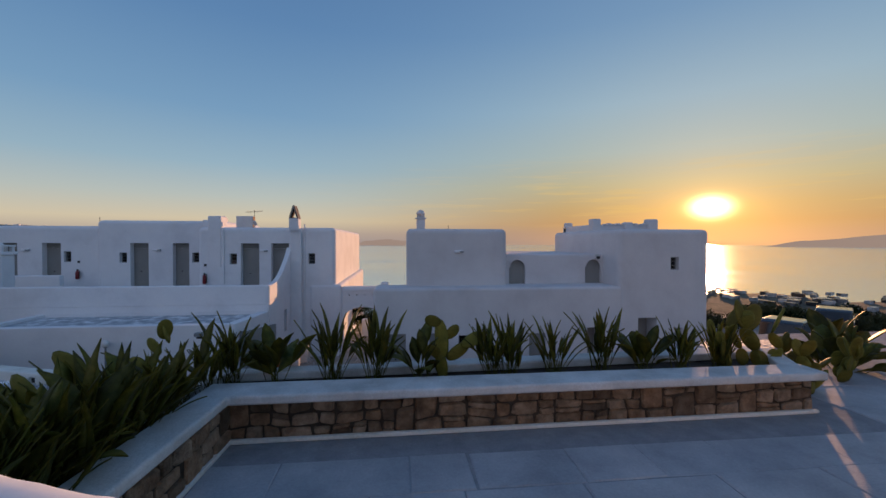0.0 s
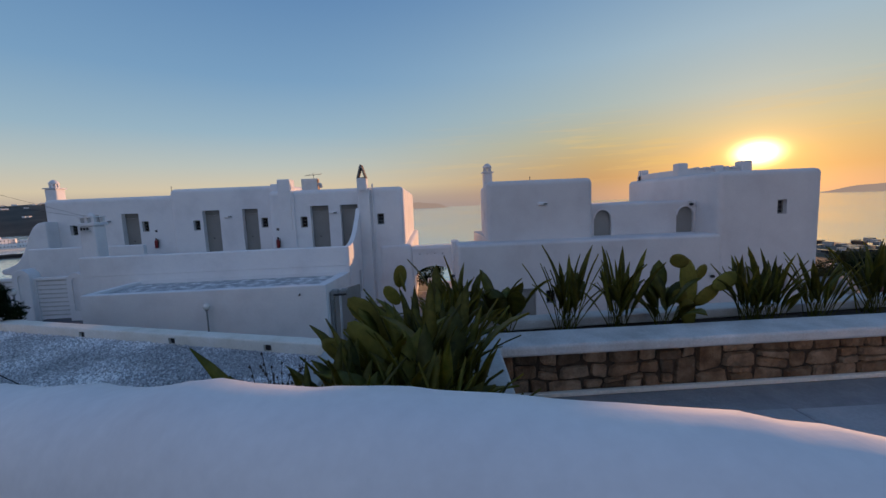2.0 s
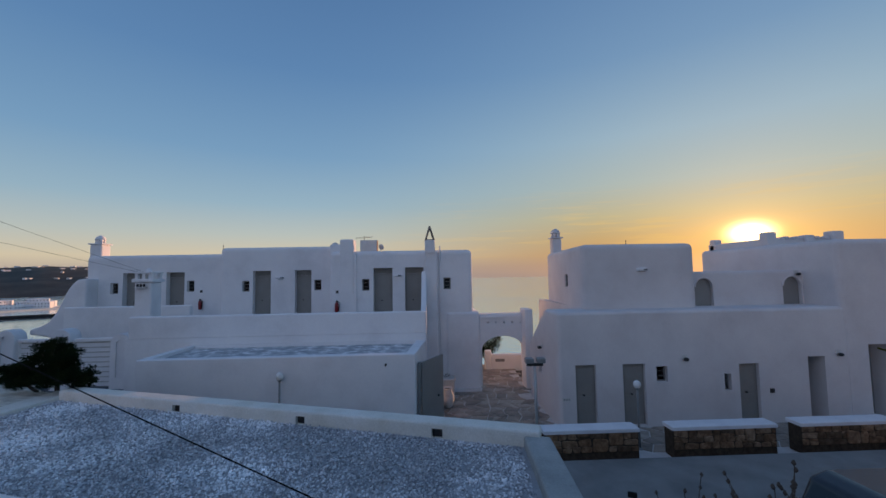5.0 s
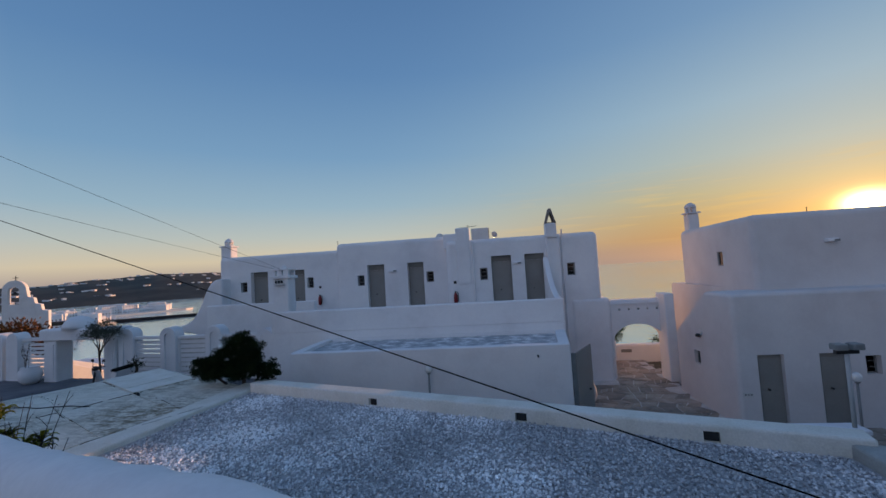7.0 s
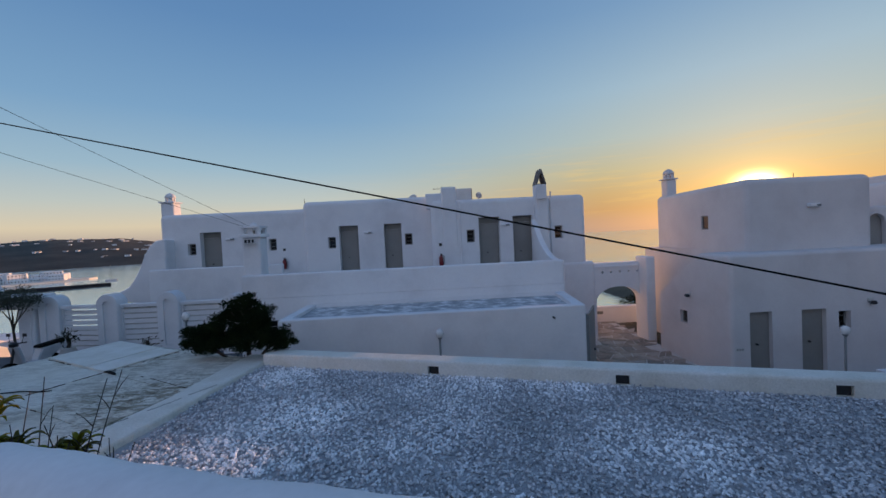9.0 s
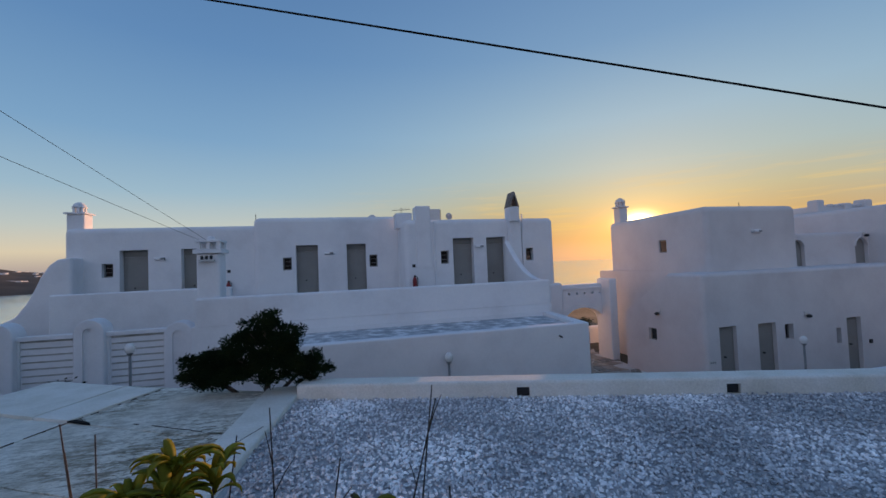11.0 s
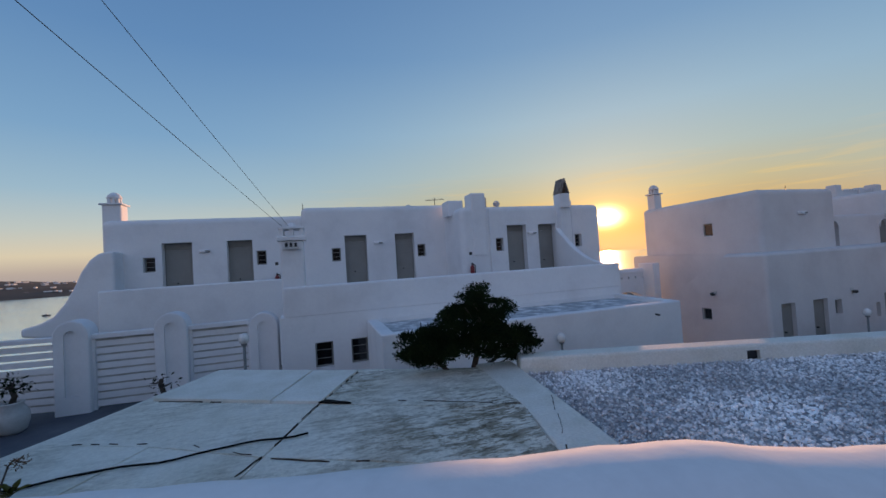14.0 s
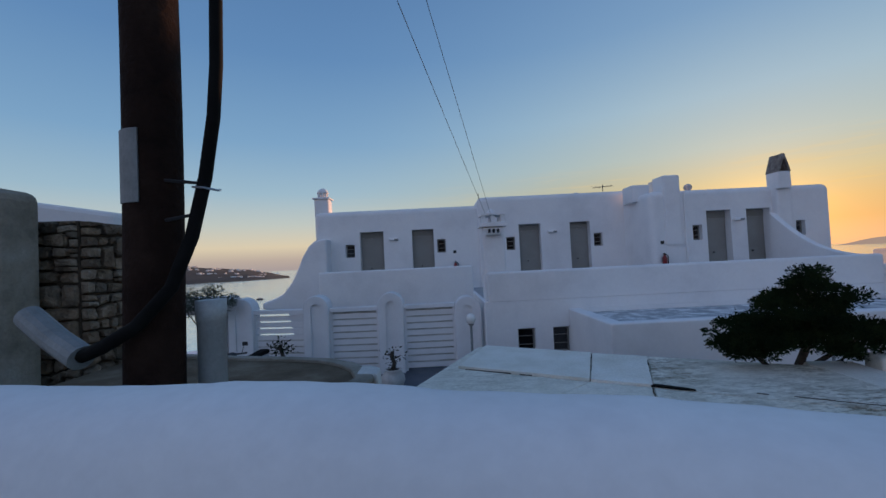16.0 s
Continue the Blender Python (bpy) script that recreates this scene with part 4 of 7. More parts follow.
solo("road_parking", prism([(13.4, 0), (44, -6), (44, 24), (13.4, 26)], -4.3, -3.42, "z"), ASPHALT, "grey parking road beside the east building", "road")


# ---- stones, slabs and flags, each a piece of its own ----
def rough_block(name, corners, depth, out, mat, parent, rng):
    """One stone with a proud, uneven face and knocked-off corners: four corners in its wall's plane."""
    ring = []
    for k in range(4):
        p, l, r = corners[k], corners[k - 1], corners[(k + 1) % 4]
        ring += [p.lerp(l, rng.uniform(0.05, 0.2)), p.lerp(r, rng.uniform(0.05, 0.2))]
    c = sum(ring, Vector()) / 8
    bulge = depth * rng.uniform(0.55, 1.25)
    face = [p + (c - p) * rng.uniform(0.1, 0.24) + out * (bulge + depth * rng.uniform(-0.2, 0.2)) for p in ring]
    rim = [p + (c - p) * 0.03 + out * depth * 0.3 for p in ring]
    root = [p - out * 0.06 for p in ring]
    verts = root + rim + face + [c + out * bulge * 1.15]
    faces = []
    for k in range(8):
        j = (k + 1) % 8
        faces += [(k, j, 8 + j, 8 + k), (8 + k, 8 + j, 16 + j, 16 + k), (16 + k, 16 + j, 24)]
    o = parent.matrix_world.translation
    me = bpy.data.meshes.new(name)
    me.from_pydata([v - o for v in verts], [], faces)
    me.materials.append(mat)
    bm = bmesh.new()
    bm.from_mesh(me)
    bmesh.ops.recalc_face_normals(bm, faces=bm.faces)
    bm.to_mesh(me)
    bm.free()
    ob = new(name, me)
    ob.parent = parent
    return ob


def stone_face(parent, a, b, out, z0, z1, course=(0.12, 0.2), length=(0.13, 0.36), seed=1, mat=None, depth=0.03):
    """Rubble in wavering courses: every course breaks at its own places, tall stones run through two, some are pinned with small ones."""
    rng = random.Random(seed)
    a, b, out = Vector((*a, 0)), Vector((*b, 0)), Vector((*out, 0)).normalized()
    t, span = (b - a).normalized(), (b - a).length
    rows = max(2, round((z1 - z0) / (sum(course) / 2)))
    step = (z1 - z0) / rows

    def bed(j, x):
        wave = 0.0 if j in (0, rows) else step * (0.34 * noise.noise((x * 2.6, j * 7.3, seed)) + 0.3 * noise.noise((x * 9.0, j * 3.1, seed + 5)))
        return z0 + j * step + wave

    def spot(x, z):
        return a + t * min(max(x, 0.0), span) + Vector((0, 0, z))

    taken = []
    for j in range(rows):
        x = 0.0
        while x < span - 0.02:
            w = min(rng.uniform(*length), span - x)
            if span - x - w < 0.06:
                w = span - x
            block = next((u for u in taken if u[0] == j and u[1] < x + w - 0.02 and u[2] > x + 0.02), None)
            if block:
                if block[1] - x < 0.05:
                    x = block[2]
                    continue
                w = block[1] - x
            up = 2 if j + 1 < rows and rng.random() < 0.16 and w < 0.9 * length[1] else 1
            if up == 2:
                taken.append((j + 1, x, x + w))
            lean0, lean1 = rng.uniform(-0.1, 0.1) * step, rng.uniform(-0.1, 0.1) * step
            q = [spot(x + lean0, bed(j, x)), spot(x + w + lean1, bed(j, x + w)), spot(x + w - lean1, bed(j + up, x + w)), spot(x - lean0, bed(j + up, x))]
            sets = [q]
            if up == 1 and rng.random() < 0.2:
                f = rng.uniform(0.3, 0.7)
                l, r = q[0].lerp(q[3], f), q[1].lerp(q[2], min(0.75, max(0.25, f + rng.uniform(-0.12, 0.12))))
                sets = [[q[0], q[1], r, l], [l, r, q[2], q[3]]]
            for c4 in sets:
                c = sum(c4, Vector()) / 4
                c4 = [p + (c - p) * min(0.3, 0.011 / max(0.02, (c - p).length)) for p in c4]
                rough_block("stone", c4, depth, out, mat or STONE, parent, rng)
            x += w


def flat_pieces(parent, name, cells, z, thick, mat, rng):
    for poly in cells:
        c = sum((Vector(p) for p in poly), Vector((0, 0))) / len(poly)
        low = [(*p, z) for p in poly]
        dz = rng.uniform(-0.004, 0.004)
        hi = [(*(Vector(p) + (c - Vector(p)).normalized() * 0.012), z + thick + dz) for p in poly]
        n = len(poly)
        me = bpy.data.meshes.new(name)
        me.from_pydata(low + hi, [], [tuple(range(n, 2 * n))] + [(k, (k + 1) % n, n + (k + 1) % n, n + k) for k in range(n)])
        me.materials.append(mat)
        new(name, me).parent = parent


def course_cells(inside, x0, x1, y0, y1, gap, seed):
    """Slabs in uneven courses, nearly square to the planter."""
    rng = random.Random(seed)
    out, y = [], y0
    while y < y1:
        h = rng.uniform(0.42, 0.66)
        x = x0 + rng.uniform(-0.5, 0)
        while x < x1:
            w = rng.uniform(0.5, 1.15)
            if inside(x + w / 2, y + h / 2):
                q = [(x, y), (x + w, y), (x + w, y + h), (x, y + h)]
                out.append([(px + (gap if k in (0, 3) else -gap) + rng.uniform(-0.012, 0.012), py + (gap if k < 2 else -gap) + rng.uniform(-0.012, 0.012)) for k, (px, py) in enumerate(q)])
            x += w
        y += h
    return out


def crazy_cells(inside, x0, x1, y0, y1, step, gap, seed):
    rng = random.Random(seed)
    nx, ny = int((x1 - x0) / step) + 1, int((y1 - y0) / step) + 1
    pts = {(i, j): Vector((x0 + i * step + rng.uniform(-0.3, 0.3) * step + (j % 2) * step * 0.4, y0 + j * step + rng.uniform(-0.3, 0.3) * step)) for i in range(nx + 1) for j in range(ny + 1)}
    out = []
    for i in range(nx):
        for j in range(ny):
            q = [pts[i, j], pts[i + 1, j], pts[i + 1, j + 1], pts[i, j + 1]]
            c = sum(q, Vector((0, 0))) / 4
            if not inside(c.x, c.y):
                continue
            polys = [q]
            if rng.random() < 0.3:
                m1, m2 = (q[0] + q[1]) / 2, (q[2] + q[3]) / 2
                polys = [[q[0], m1, m2, q[3]], [m1, q[1], q[2], m2]]
            for poly in polys:
                c = sum(poly, Vector((0, 0))) / 4
                cut = []
                for p in poly:
                    v = p - c
                    cut.append(c + v * max(0.3, 1 - gap / v.length))
                out.append([tuple(p) for p in cut])
    return out


def build_pebbles():
    """White pebbles strewn over the gravel roof."""
    rng = np.random.default_rng(4)
    poly = [(-12.75, 9.95), (-3.72, 6.9), (-3.95, 4.5), (-4.35, 2.1), (-8.1, 3.55), (-12.85, 5.6), (-12.75, 7.8)]
    n = 120000
    p = np.column_stack([rng.uniform(-12.9, -3.6, n), rng.uniform(2.0, 10, n)])
    ok = np.ones(n, bool)
    inside = np.zeros(n, bool)
    j = len(poly) - 1
    for i in range(len(poly)):
        (xi, yi), (xj, yj) = poly[i], poly[j]
        hit = ((yi > p[:, 1]) != (yj > p[:, 1])) & (p[:, 0] < (xj - xi) * (p[:, 1] - yi) / (yj - yi) + xi)
        inside ^= hit
        j = i
    p = p[inside & ok][:52000]
    n = len(p)
    base = np.array([(1, 0, 0), (0, 1, 0), (-1, 0, 0), (0, -1, 0), (0.1, 0.05, 0.8), (0, 0, -0.8)], float)
    size = rng.uniform(0.009, 0.022, (n, 1, 1)) * rng.uniform(0.75, 1.3, (n, 1, 3))
    v = base[None] * size + rng.normal(0, 0.0025, (n, 6, 3))
    a = rng.uniform(0, 6.28, n)
    tilt = rng.normal(0, 0.45, n)
    ct, st = np.cos(tilt), np.sin(tilt)
    y, z = v[:, :, 1] * ct[:, None] - v[:, :, 2] * st[:, None], v[:, :, 1] * st[:, None] + v[:, :, 2] * ct[:, None]
    x = v[:, :, 0]
    ca, sa = np.cos(a)[:, None], np.sin(a)[:, None]
    zz = -1.165 + rng.uniform(0, 0.022, n)
    out = np.stack([x * ca - y * sa + p[:, :1], x * sa + y * ca + p[:, 1:], z + zz[:, None]], -1).reshape(-1, 3)
    tri = np.array([(0, 1, 4), (1, 2, 4), (2, 3, 4), (3, 0, 4), (1, 0, 5), (2, 1, 5), (3, 2, 5), (0, 3, 5)])
    faces = (tri[None] + 6 * np.arange(n)[:, None, None]).reshape(-1, 3)
    me = bpy.data.meshes.new("gravel")
    me.from_pydata(out.tolist(), [], faces.tolist())
    me.materials.append(PEBBLE_ISLAND)
    tagged(new("gravel", me), "loose white pebbles spread over the flat roof", "gravel", "", "stuff")


def pebble_material():
    m = PEBBLE.copy()
    m.name = "white_pebbles_loose"
    t = m.node_tree
    b = next(x for x in t.nodes if x.type == "BSDF_PRINCIPLED")
    g = t.nodes.new("ShaderNodeNewGeometry")
    r = t.nodes.new("ShaderNodeValToRGB")
    r.color_ramp.elements[0].color, r.color_ramp.elements[1].color = (0.55, 0.57, 0.6, 1), (1.6, 1.6, 1.6, 1)
    t.links.new(g.outputs["Random Per Island"], r.inputs[0])
    mx = t.nodes.new("ShaderNodeMix")
    mx.data_type, mx.blend_type = "RGBA", "MULTIPLY"
    mx.inputs[0].default_value = 1.0
    src = b.inputs["Base Color"].links[0].from_socket
    t.links.new(src, mx.inputs[6])
    t.links.new(r.outputs[0], mx.inputs[7])
    t.links.new(mx.outputs[2], b.inputs["Base Color"])
    return m


PEBBLE_ISLAND = pebble_material()
build_pebbles()


# ---- plants ----
def blade_mesh(name, length, width, droop, fold, mat, stalk=0.35, seg=7, tip=1.0):
    """A long leaf on a stalk, folded along its rib, bending over towards its tip."""
    verts, faces = [], []
    ang, y, z = 0.0, 0.0, 0.0
    for i in range(seg + 1):
        f = i / seg
        if f < stalk:
            w = 0.05 * width + 0.05 * width * f
        else:
            g = (f - stalk) / (1 - stalk)
            w = width * max(0.02, math.sin(math.pi * min(1, g * 0.94 + 0.06) ** (0.75 * tip)) ** 0.8)
        verts += [(-w, y, z + w * fold), (0, y - 0.002, z), (w, y, z + w * fold)]
        verts += [(0, y + 0.006, z - 0.006)]
        ang = droop * f * f
        y += length / seg * math.sin(ang)
        z += length / seg * math.cos(ang)
    for i in range(seg):
        a, b = 4 * i, 4 * i + 4
        faces += [(a, a + 1, b + 1, b), (a + 1, a + 2, b + 2, b + 1), (a, b, b + 3, a + 3), (a + 2, a + 3, b + 3, b + 2)]
    me = bpy.data.meshes.new(name)
    me.from_pydata(verts, [], faces)
    me.materials.append(mat)
    me.shade_smooth()
    return me


BLADES = [blade_mesh("leaf", 0.62, 0.024, 0.7, 0.5, LEAF), blade_mesh("leaf", 0.72, 0.029, 0.45, 0.5, LEAF), blade_mesh("leaf", 0.55, 0.036, 1.0, 0.35, LEAF, 0.45), blade_mesh("leaf", 0.66, 0.019, 0.3, 0.6, LEAF), blade_mesh("leaf", 0.6, 0.022, 0.25, 0.5, LEAF, 0.5)]
PADDLES = [blade_mesh("leaf", 0.58, 0.085, 0.8, 0.25, LEAF, 0.42, 8, 1.2), blade_mesh("leaf", 0.66, 0.075, 0.5, 0.3, LEAF, 0.45, 8, 1.15), blade_mesh("leaf", 0.5, 0.095, 1.2, 0.2, LEAF, 0.35, 8, 1.25)]
BIG = [blade_mesh("leaf", 0.85, 0.058, 0.7, 0.35, LEAF, 0.33, 8, 1.1), blade_mesh("leaf", 0.78, 0.068, 1.1, 0.25, LEAF, 0.33, 8, 1.15), blade_mesh("leaf", 0.9, 0.042, 0.4, 0.5, LEAF, 0.33, 8)]
LIME_BLADES = [blade_mesh("leaf", 0.20, 0.022, 2.3, 0.3, LEAF_LIME, 0.1, 7), blade_mesh("leaf", 0.17, 0.02, 2.0, 0.3, LEAF_LIME, 0.1, 7)]
DARK_BLADES = [blade_mesh("leaf", 0.20, 0.02, 2.2, 0.3, LEAF, 0.1, 7), blade_mesh("leaf", 0.17, 0.018, 1.9, 0.3, LEAF, 0.1, 7)]


def clump(at, count, meshes, seed, spread=0.09, lean=32, scale=1.0, label="clump of green strap-like leaves in the planting bed", name="plant"):
    rng = random.Random(seed)
    ob = thing(name, at, label, "plant", "planting bed plants")
    for k in range(count):
        leaf = new("leaf", rng.choice(meshes))
        leaf.parent = ob
        f = (k + 0.5) / count
        tilt = lean * (0.25 + 1.0 * f) * rng.uniform(0.6, 1.2)
        yaw = k * 137.5 + rng.uniform(-25, 25)
        s = scale * rng.uniform(0.72, 1.12)
        m = pose(rng.uniform(-spread, spread), rng.uniform(-spread, spread), -0.02, 0, 0, yaw) @ pose(0, 0, 0, -tilt, 0, 0) @ pose(0, 0, 0, 0, 0, rng.uniform(-40, 40))
        leaf.matrix_basis = m @ Matrix.Diagonal((s, s, s, 1))
    return ob


rng = random.Random(11)
# along the front bed
for k, (x, wide) in enumerate(((-1.45, 0), (-1.02, 1), (-0.43, 0), (0.06, 0), (0.56, 1), (1.32, 0), (1.55, 0), (2.1, 0), (2.68, 0), (3.2, 1), (3.62, 0), (4.15, 0))):
    clump((x, 3.58 + rng.uniform(-0.06, 0.06), 0.2), 14 if wide else 32, PADDLES if wide else BLADES, 100 + k, 0.08, 24 if not wide else 36, (1.14 if x < 0.3 else 1.0) + rng.uniform(-0.08, 0.08),
          "clump of broad paddle-shaped green leaves in the planting bed" if wide else "clump of narrow upright green leaves in the planting bed")


def pad_mesh(length, width, thick):
    """One fleshy cactus pad: egg-shaped outline, flat, rounded at the rim."""
    verts, faces = [], []
    n, rings = 14, ((0.0, 0.5), (0.55, 0.47), (0.86, 0.33), (1.0, 0.0))
    for side in (1, -1):
        for r, h in rings[:3] + (rings[3:] if side > 0 else ()):
            for i in range(n):
                a = 2 * math.pi * i / n
                u = math.cos(a)
                w = width / 2 * (0.82 + 0.3 * (1 - u) / 2) if u < 0 else width / 2 * (0.97 - 0.03 * u)
                verts.append((math.sin(a) * w * r * (1 + 0.12 * u), side * thick * h, length / 2 * (1 + u * r)))
    f, b = list(range(4)), [4, 5, 6, 3]
    for loop in (f, b):
        for p, q in zip(loop, loop[1:]):
            for i in range(n):
                j = (i + 1) % n
                quad = (p * n + i, q * n + i, q * n + j, p * n + j)
                faces.append(quad if loop is f else quad[::-1])
    me = bpy.data.meshes.new("pad")
    me.from_pydata(verts, [], faces)
    me.materials.append(PAD)
    me.shade_smooth()
    return me


PADS = [pad_mesh(0.3, 0.15, 0.03), pad_mesh(0.2, 0.14, 0.026), pad_mesh(0.46, 0.16, 0.034)]


def cactus(at, chains, label):
    """chains: each a run of (pad, dx, dy, dz, tilt from upright, heading, spin) from the base."""
    ob = thing("prickly_pear_cactus", at, label, "cactus", "cacti in the bed")
    for pad, dx, dy, dz, tilt, yaw, spin in chains:
        o = new("pad", PADS[pad])
        o.parent = ob
        o.matrix_basis = pose(dx, dy, dz, 0, 0, yaw) @ pose(0, 0, 0, -tilt, 0, 0) @ pose(0, 0, 0, 0, 0, spin)


cactus((0.8, 3.6, 0.2), [(0, 0, 0, -0.02, 8, 80, 80), (2, 0, 0, 0.2, 5, 80, 85), (1, -0.02, 0, 0.6, 70, 90, 80), (0, 0.04, 0, 0.2, 55, -90, 90), (0, 0.2, -0.02, 0.35, 62, -90, 70), (1, 0.03, 0, 0.44, 48, -80, 100), (1, -0.02, 0.03, 0.2, 40, 100, 60)],
       "prickly pear cactus with flat oval green pads in the bed")
# leaning out over the corner of the retaining wall
cactus((-1.84, 3.16, 0.1), [(0, 0, 0, 0.0, 30, 90, 90), (0, -0.14, 0.05, 0.22, 50, 90, 100), (1, -0.3, 0.14, 0.4, 75, 80, 95), (1, -0.16, 0.12, 0.52, 35, 90, 70), (1, -0.1, 0.15, 0.62, 20, 60, 40), (1, -0.15, 0.16, 0.66, 5, -60, 95), (0, 0.05, 0, 0.2, 45, 100, 80), (1, -0.22, 0.15, 0.36, 60, 60, 90)],
       "prickly pear cactus leaning out over the wall corner")
# large fleshy leaves on the lane side of the stand
cactus((-1.95, 2.1, 0.2), [(2, 0, 0, 0.12, 55, 75, 95), (2, 0.02, -0.1, 0.32, 58, 95, 80), (0, -0.06, 0.1, 0.1, 66, 80, 100), (2, 0.1, -0.25, 0.35, 48, 70, 100), (0, -0.05, -0.2, 0.12, 70, 95, 90), (0, 0.02, 0.35, 0.22, 60, 80, 80), (2, 0.05, 0.25, 0.4, 50, 85, 100), (0, -0.1, 0.3, 0.0, 80, 110, 85), (0, -0.1, -0.45, 0.1, 40, 120, 60)],
       "prickly pear cactus with large pads drooping over the coping")
# thick stand on the side bed
STAND = "dense stand of long glossy green leaves"
for k in range(6):
    clump((-1.82 - 0.3 * (1 - k / 5) + rng.uniform(-0.05, 0.05), 1.3 + k * 0.24, 0.2), 30, BIG + BLADES, 200 + k, 0.12, 42, 0.9, STAND)
for k, (x, y) in enumerate(((-2.15, 1.45), (-1.9, 1.55), (-1.75, 1.8), (-1.78, 2.1), (-1.72, 2.4), (-2.3, 1.4))):
    clump((x, y, 0.2), 28, BIG + BLADES, 270 + k, 0.12, 48, 0.84, STAND)
for k, (x, y) in enumerate(((-1.7, 1.3), (-1.72, 1.55), (-1.7, 1.8), (-1.72, 2.05), (-1.7, 2.3), (-1.68, 2.6), (-1.66, 2.95), (-1.6, 3.3))):
    clump((x, y, 0.2), 30, BLADES + BLADES + BIG, 290 + k, 0.12, 30, 0.92 if y < 1.7 else 1.02 if y < 2.5 else 0.92, STAND)
for k, (x, y) in enumerate(((-2.0, 1.32), (-1.85, 1.38), (-1.95, 1.5), (-1.78, 1.22), (-1.85, 1.7))):
    clump((x, y, 0.2), 36, BLADES + BLADES + PADDLES, 310 + k, 0.14, 34, 1.0, STAND)
def pear_thicket(at, count, reach, seed, label, scale=1.0):
    """A spreading prickly pear: pads growing from pads, most of them standing."""
    rng = random.Random(seed)
    ob = thing("prickly_pear_cactus", at, label, "cactus", "cacti in the bed")
    tips = [(Vector((rng.uniform(-reach, reach) * 0.5, rng.uniform(-0.1, 0.1), 0)), 0.0) for _ in range(max(3, count // 6))]
    for k in range(count):
        base, low = tips[k] if k < len(tips) else rng.choice(tips)
        tilt, yaw = rng.uniform(8, 30) + low, rng.uniform(0, 360)
        pad = rng.choice((0, 1, 1))
        o = new("pad", PADS[pad])
        o.parent = ob
        s = scale * rng.uniform(0.85, 1.25)
        m = Matrix.Translation(base) @ pose(0, 0, 0, 0, 0, yaw) @ pose(0, 0, 0, -tilt, 0, 0) @ pose(0, 0, 0, 0, 0, rng.uniform(0, 180)) @ Matrix.Diagonal((s, s, s, 1))
        o.matrix_basis = m
        if base.z < 0.26 * scale:
            tips.append((m @ Vector((0, 0, (0.3, 0.2)[pad] * 0.93)), rng.uniform(0, 14)))


pear_thicket((4.4, 3.62, 0.2), 16, 0.3, 410, "prickly pear cactus with many round green pads in the bed")
pear_thicket((4.72, 3.6, 0.2), 14, 0.25, 411, "prickly pear cactus with many round green pads in the bed")
# beyond the end of the bed
pear_thicket((5.5, 3.55, -0.12), 20, 0.45, 412, "prickly pear cactus with broad pads at the terrace edge", 0.95)
pear_thicket((6.1, 3.9, -0.12), 20, 0.5, 413, "prickly pear cactus with broad pads at the terrace edge", 0.95)
for k, (x, y, z, s) in enumerate(((6.7, 4.3, -0.2, 1.3), (7.3, 4.9, -0.2, 1.4))):
    clump((x, y, z), 22, PADDLES, 250 + k, 0.16, 46, s, "broad-leaved green plant at the edge of the terrace")


def leaf_cloud(centres, per, size, rng, flat=0.75):
    """Many small leaves set round the given centres (place, radius): vertices and faces."""
    verts, faces = [], []
    for c, r in centres:
        for _ in range(int(per * r * r)):
            d = Vector((rng.gauss(0, 1), rng.gauss(0, 1), rng.gauss(0, flat))).normalized()
            p = Vector(c) + Vector((d.x, d.y, d.z * flat)) * r * rng.uniform(0.15, 1.08)
            u = (d + Vector((rng.uniform(-1, 1), rng.uniform(-1, 1), rng.uniform(-0.4, 1)))).normalized()
            v = u.orthogonal().normalized()
            v.rotate(Matrix.Rotation(rng.uniform(0, 6.28), 3, u))
            s = size * rng.uniform(0.7, 1.4)
            k = len(verts)
            w = u.cross(v)
            verts += [p, p + u * s * 0.5 + v * s * 0.2, p + u * s, p + u * s * 0.5 - v * s * 0.2, p + u * s * 0.5 + w * s * 0.07]
            faces += [(k, k + 1, k + 4), (k + 1, k + 2, k + 4), (k + 2, k + 3, k + 4), (k + 3, k, k + 4)]
    return verts, faces


def bush(name, at, centres, per, size, mat, label, category, seed, trunk=True, flat=0.75, bole=0.3, thick=0.06):
    rng = random.Random(seed)
    ob = thing(name, at, label, category)
    if trunk:
        bm = tube([at, Vector(at) + Vector((0.05, 0, 0.55 * bole)), Vector(at) + Vector((-0.02, 0.02, 1.1 * bole)), Vector(at) + Vector((0.0, 0.02, 1.5 * bole))], thick, 8, None, 0.6)
        for c, r in centres:
            a = Vector(at) + Vector((0.01, 0.01, rng.uniform(0.9, 1.35) * bole))
            tube([a, (a + Vector(c)) / 2 + Vector((0, 0, -0.08 * r)), c], thick * 0.5, 6, bm, 0.35)
        part("trunk", bm, BARK, ob, "dark twisted trunk and limbs", True)
    v, f = leaf_cloud(centres, per, size, rng, flat)
    o = Vector(at)
    me = bpy.data.meshes.new("crown")
    me.from_pydata([p - o for p in v], [], f)
    me.materials.append(mat)
    crown = new("crown", me)
    crown.parent = ob
    tagged(crown, "", "", "", "stuff")
    return ob


def shrub_centres(at, blobs):
    return [((at[0] + x, at[1] + y, at[2] + z), r) for x, y, z, r in blobs]


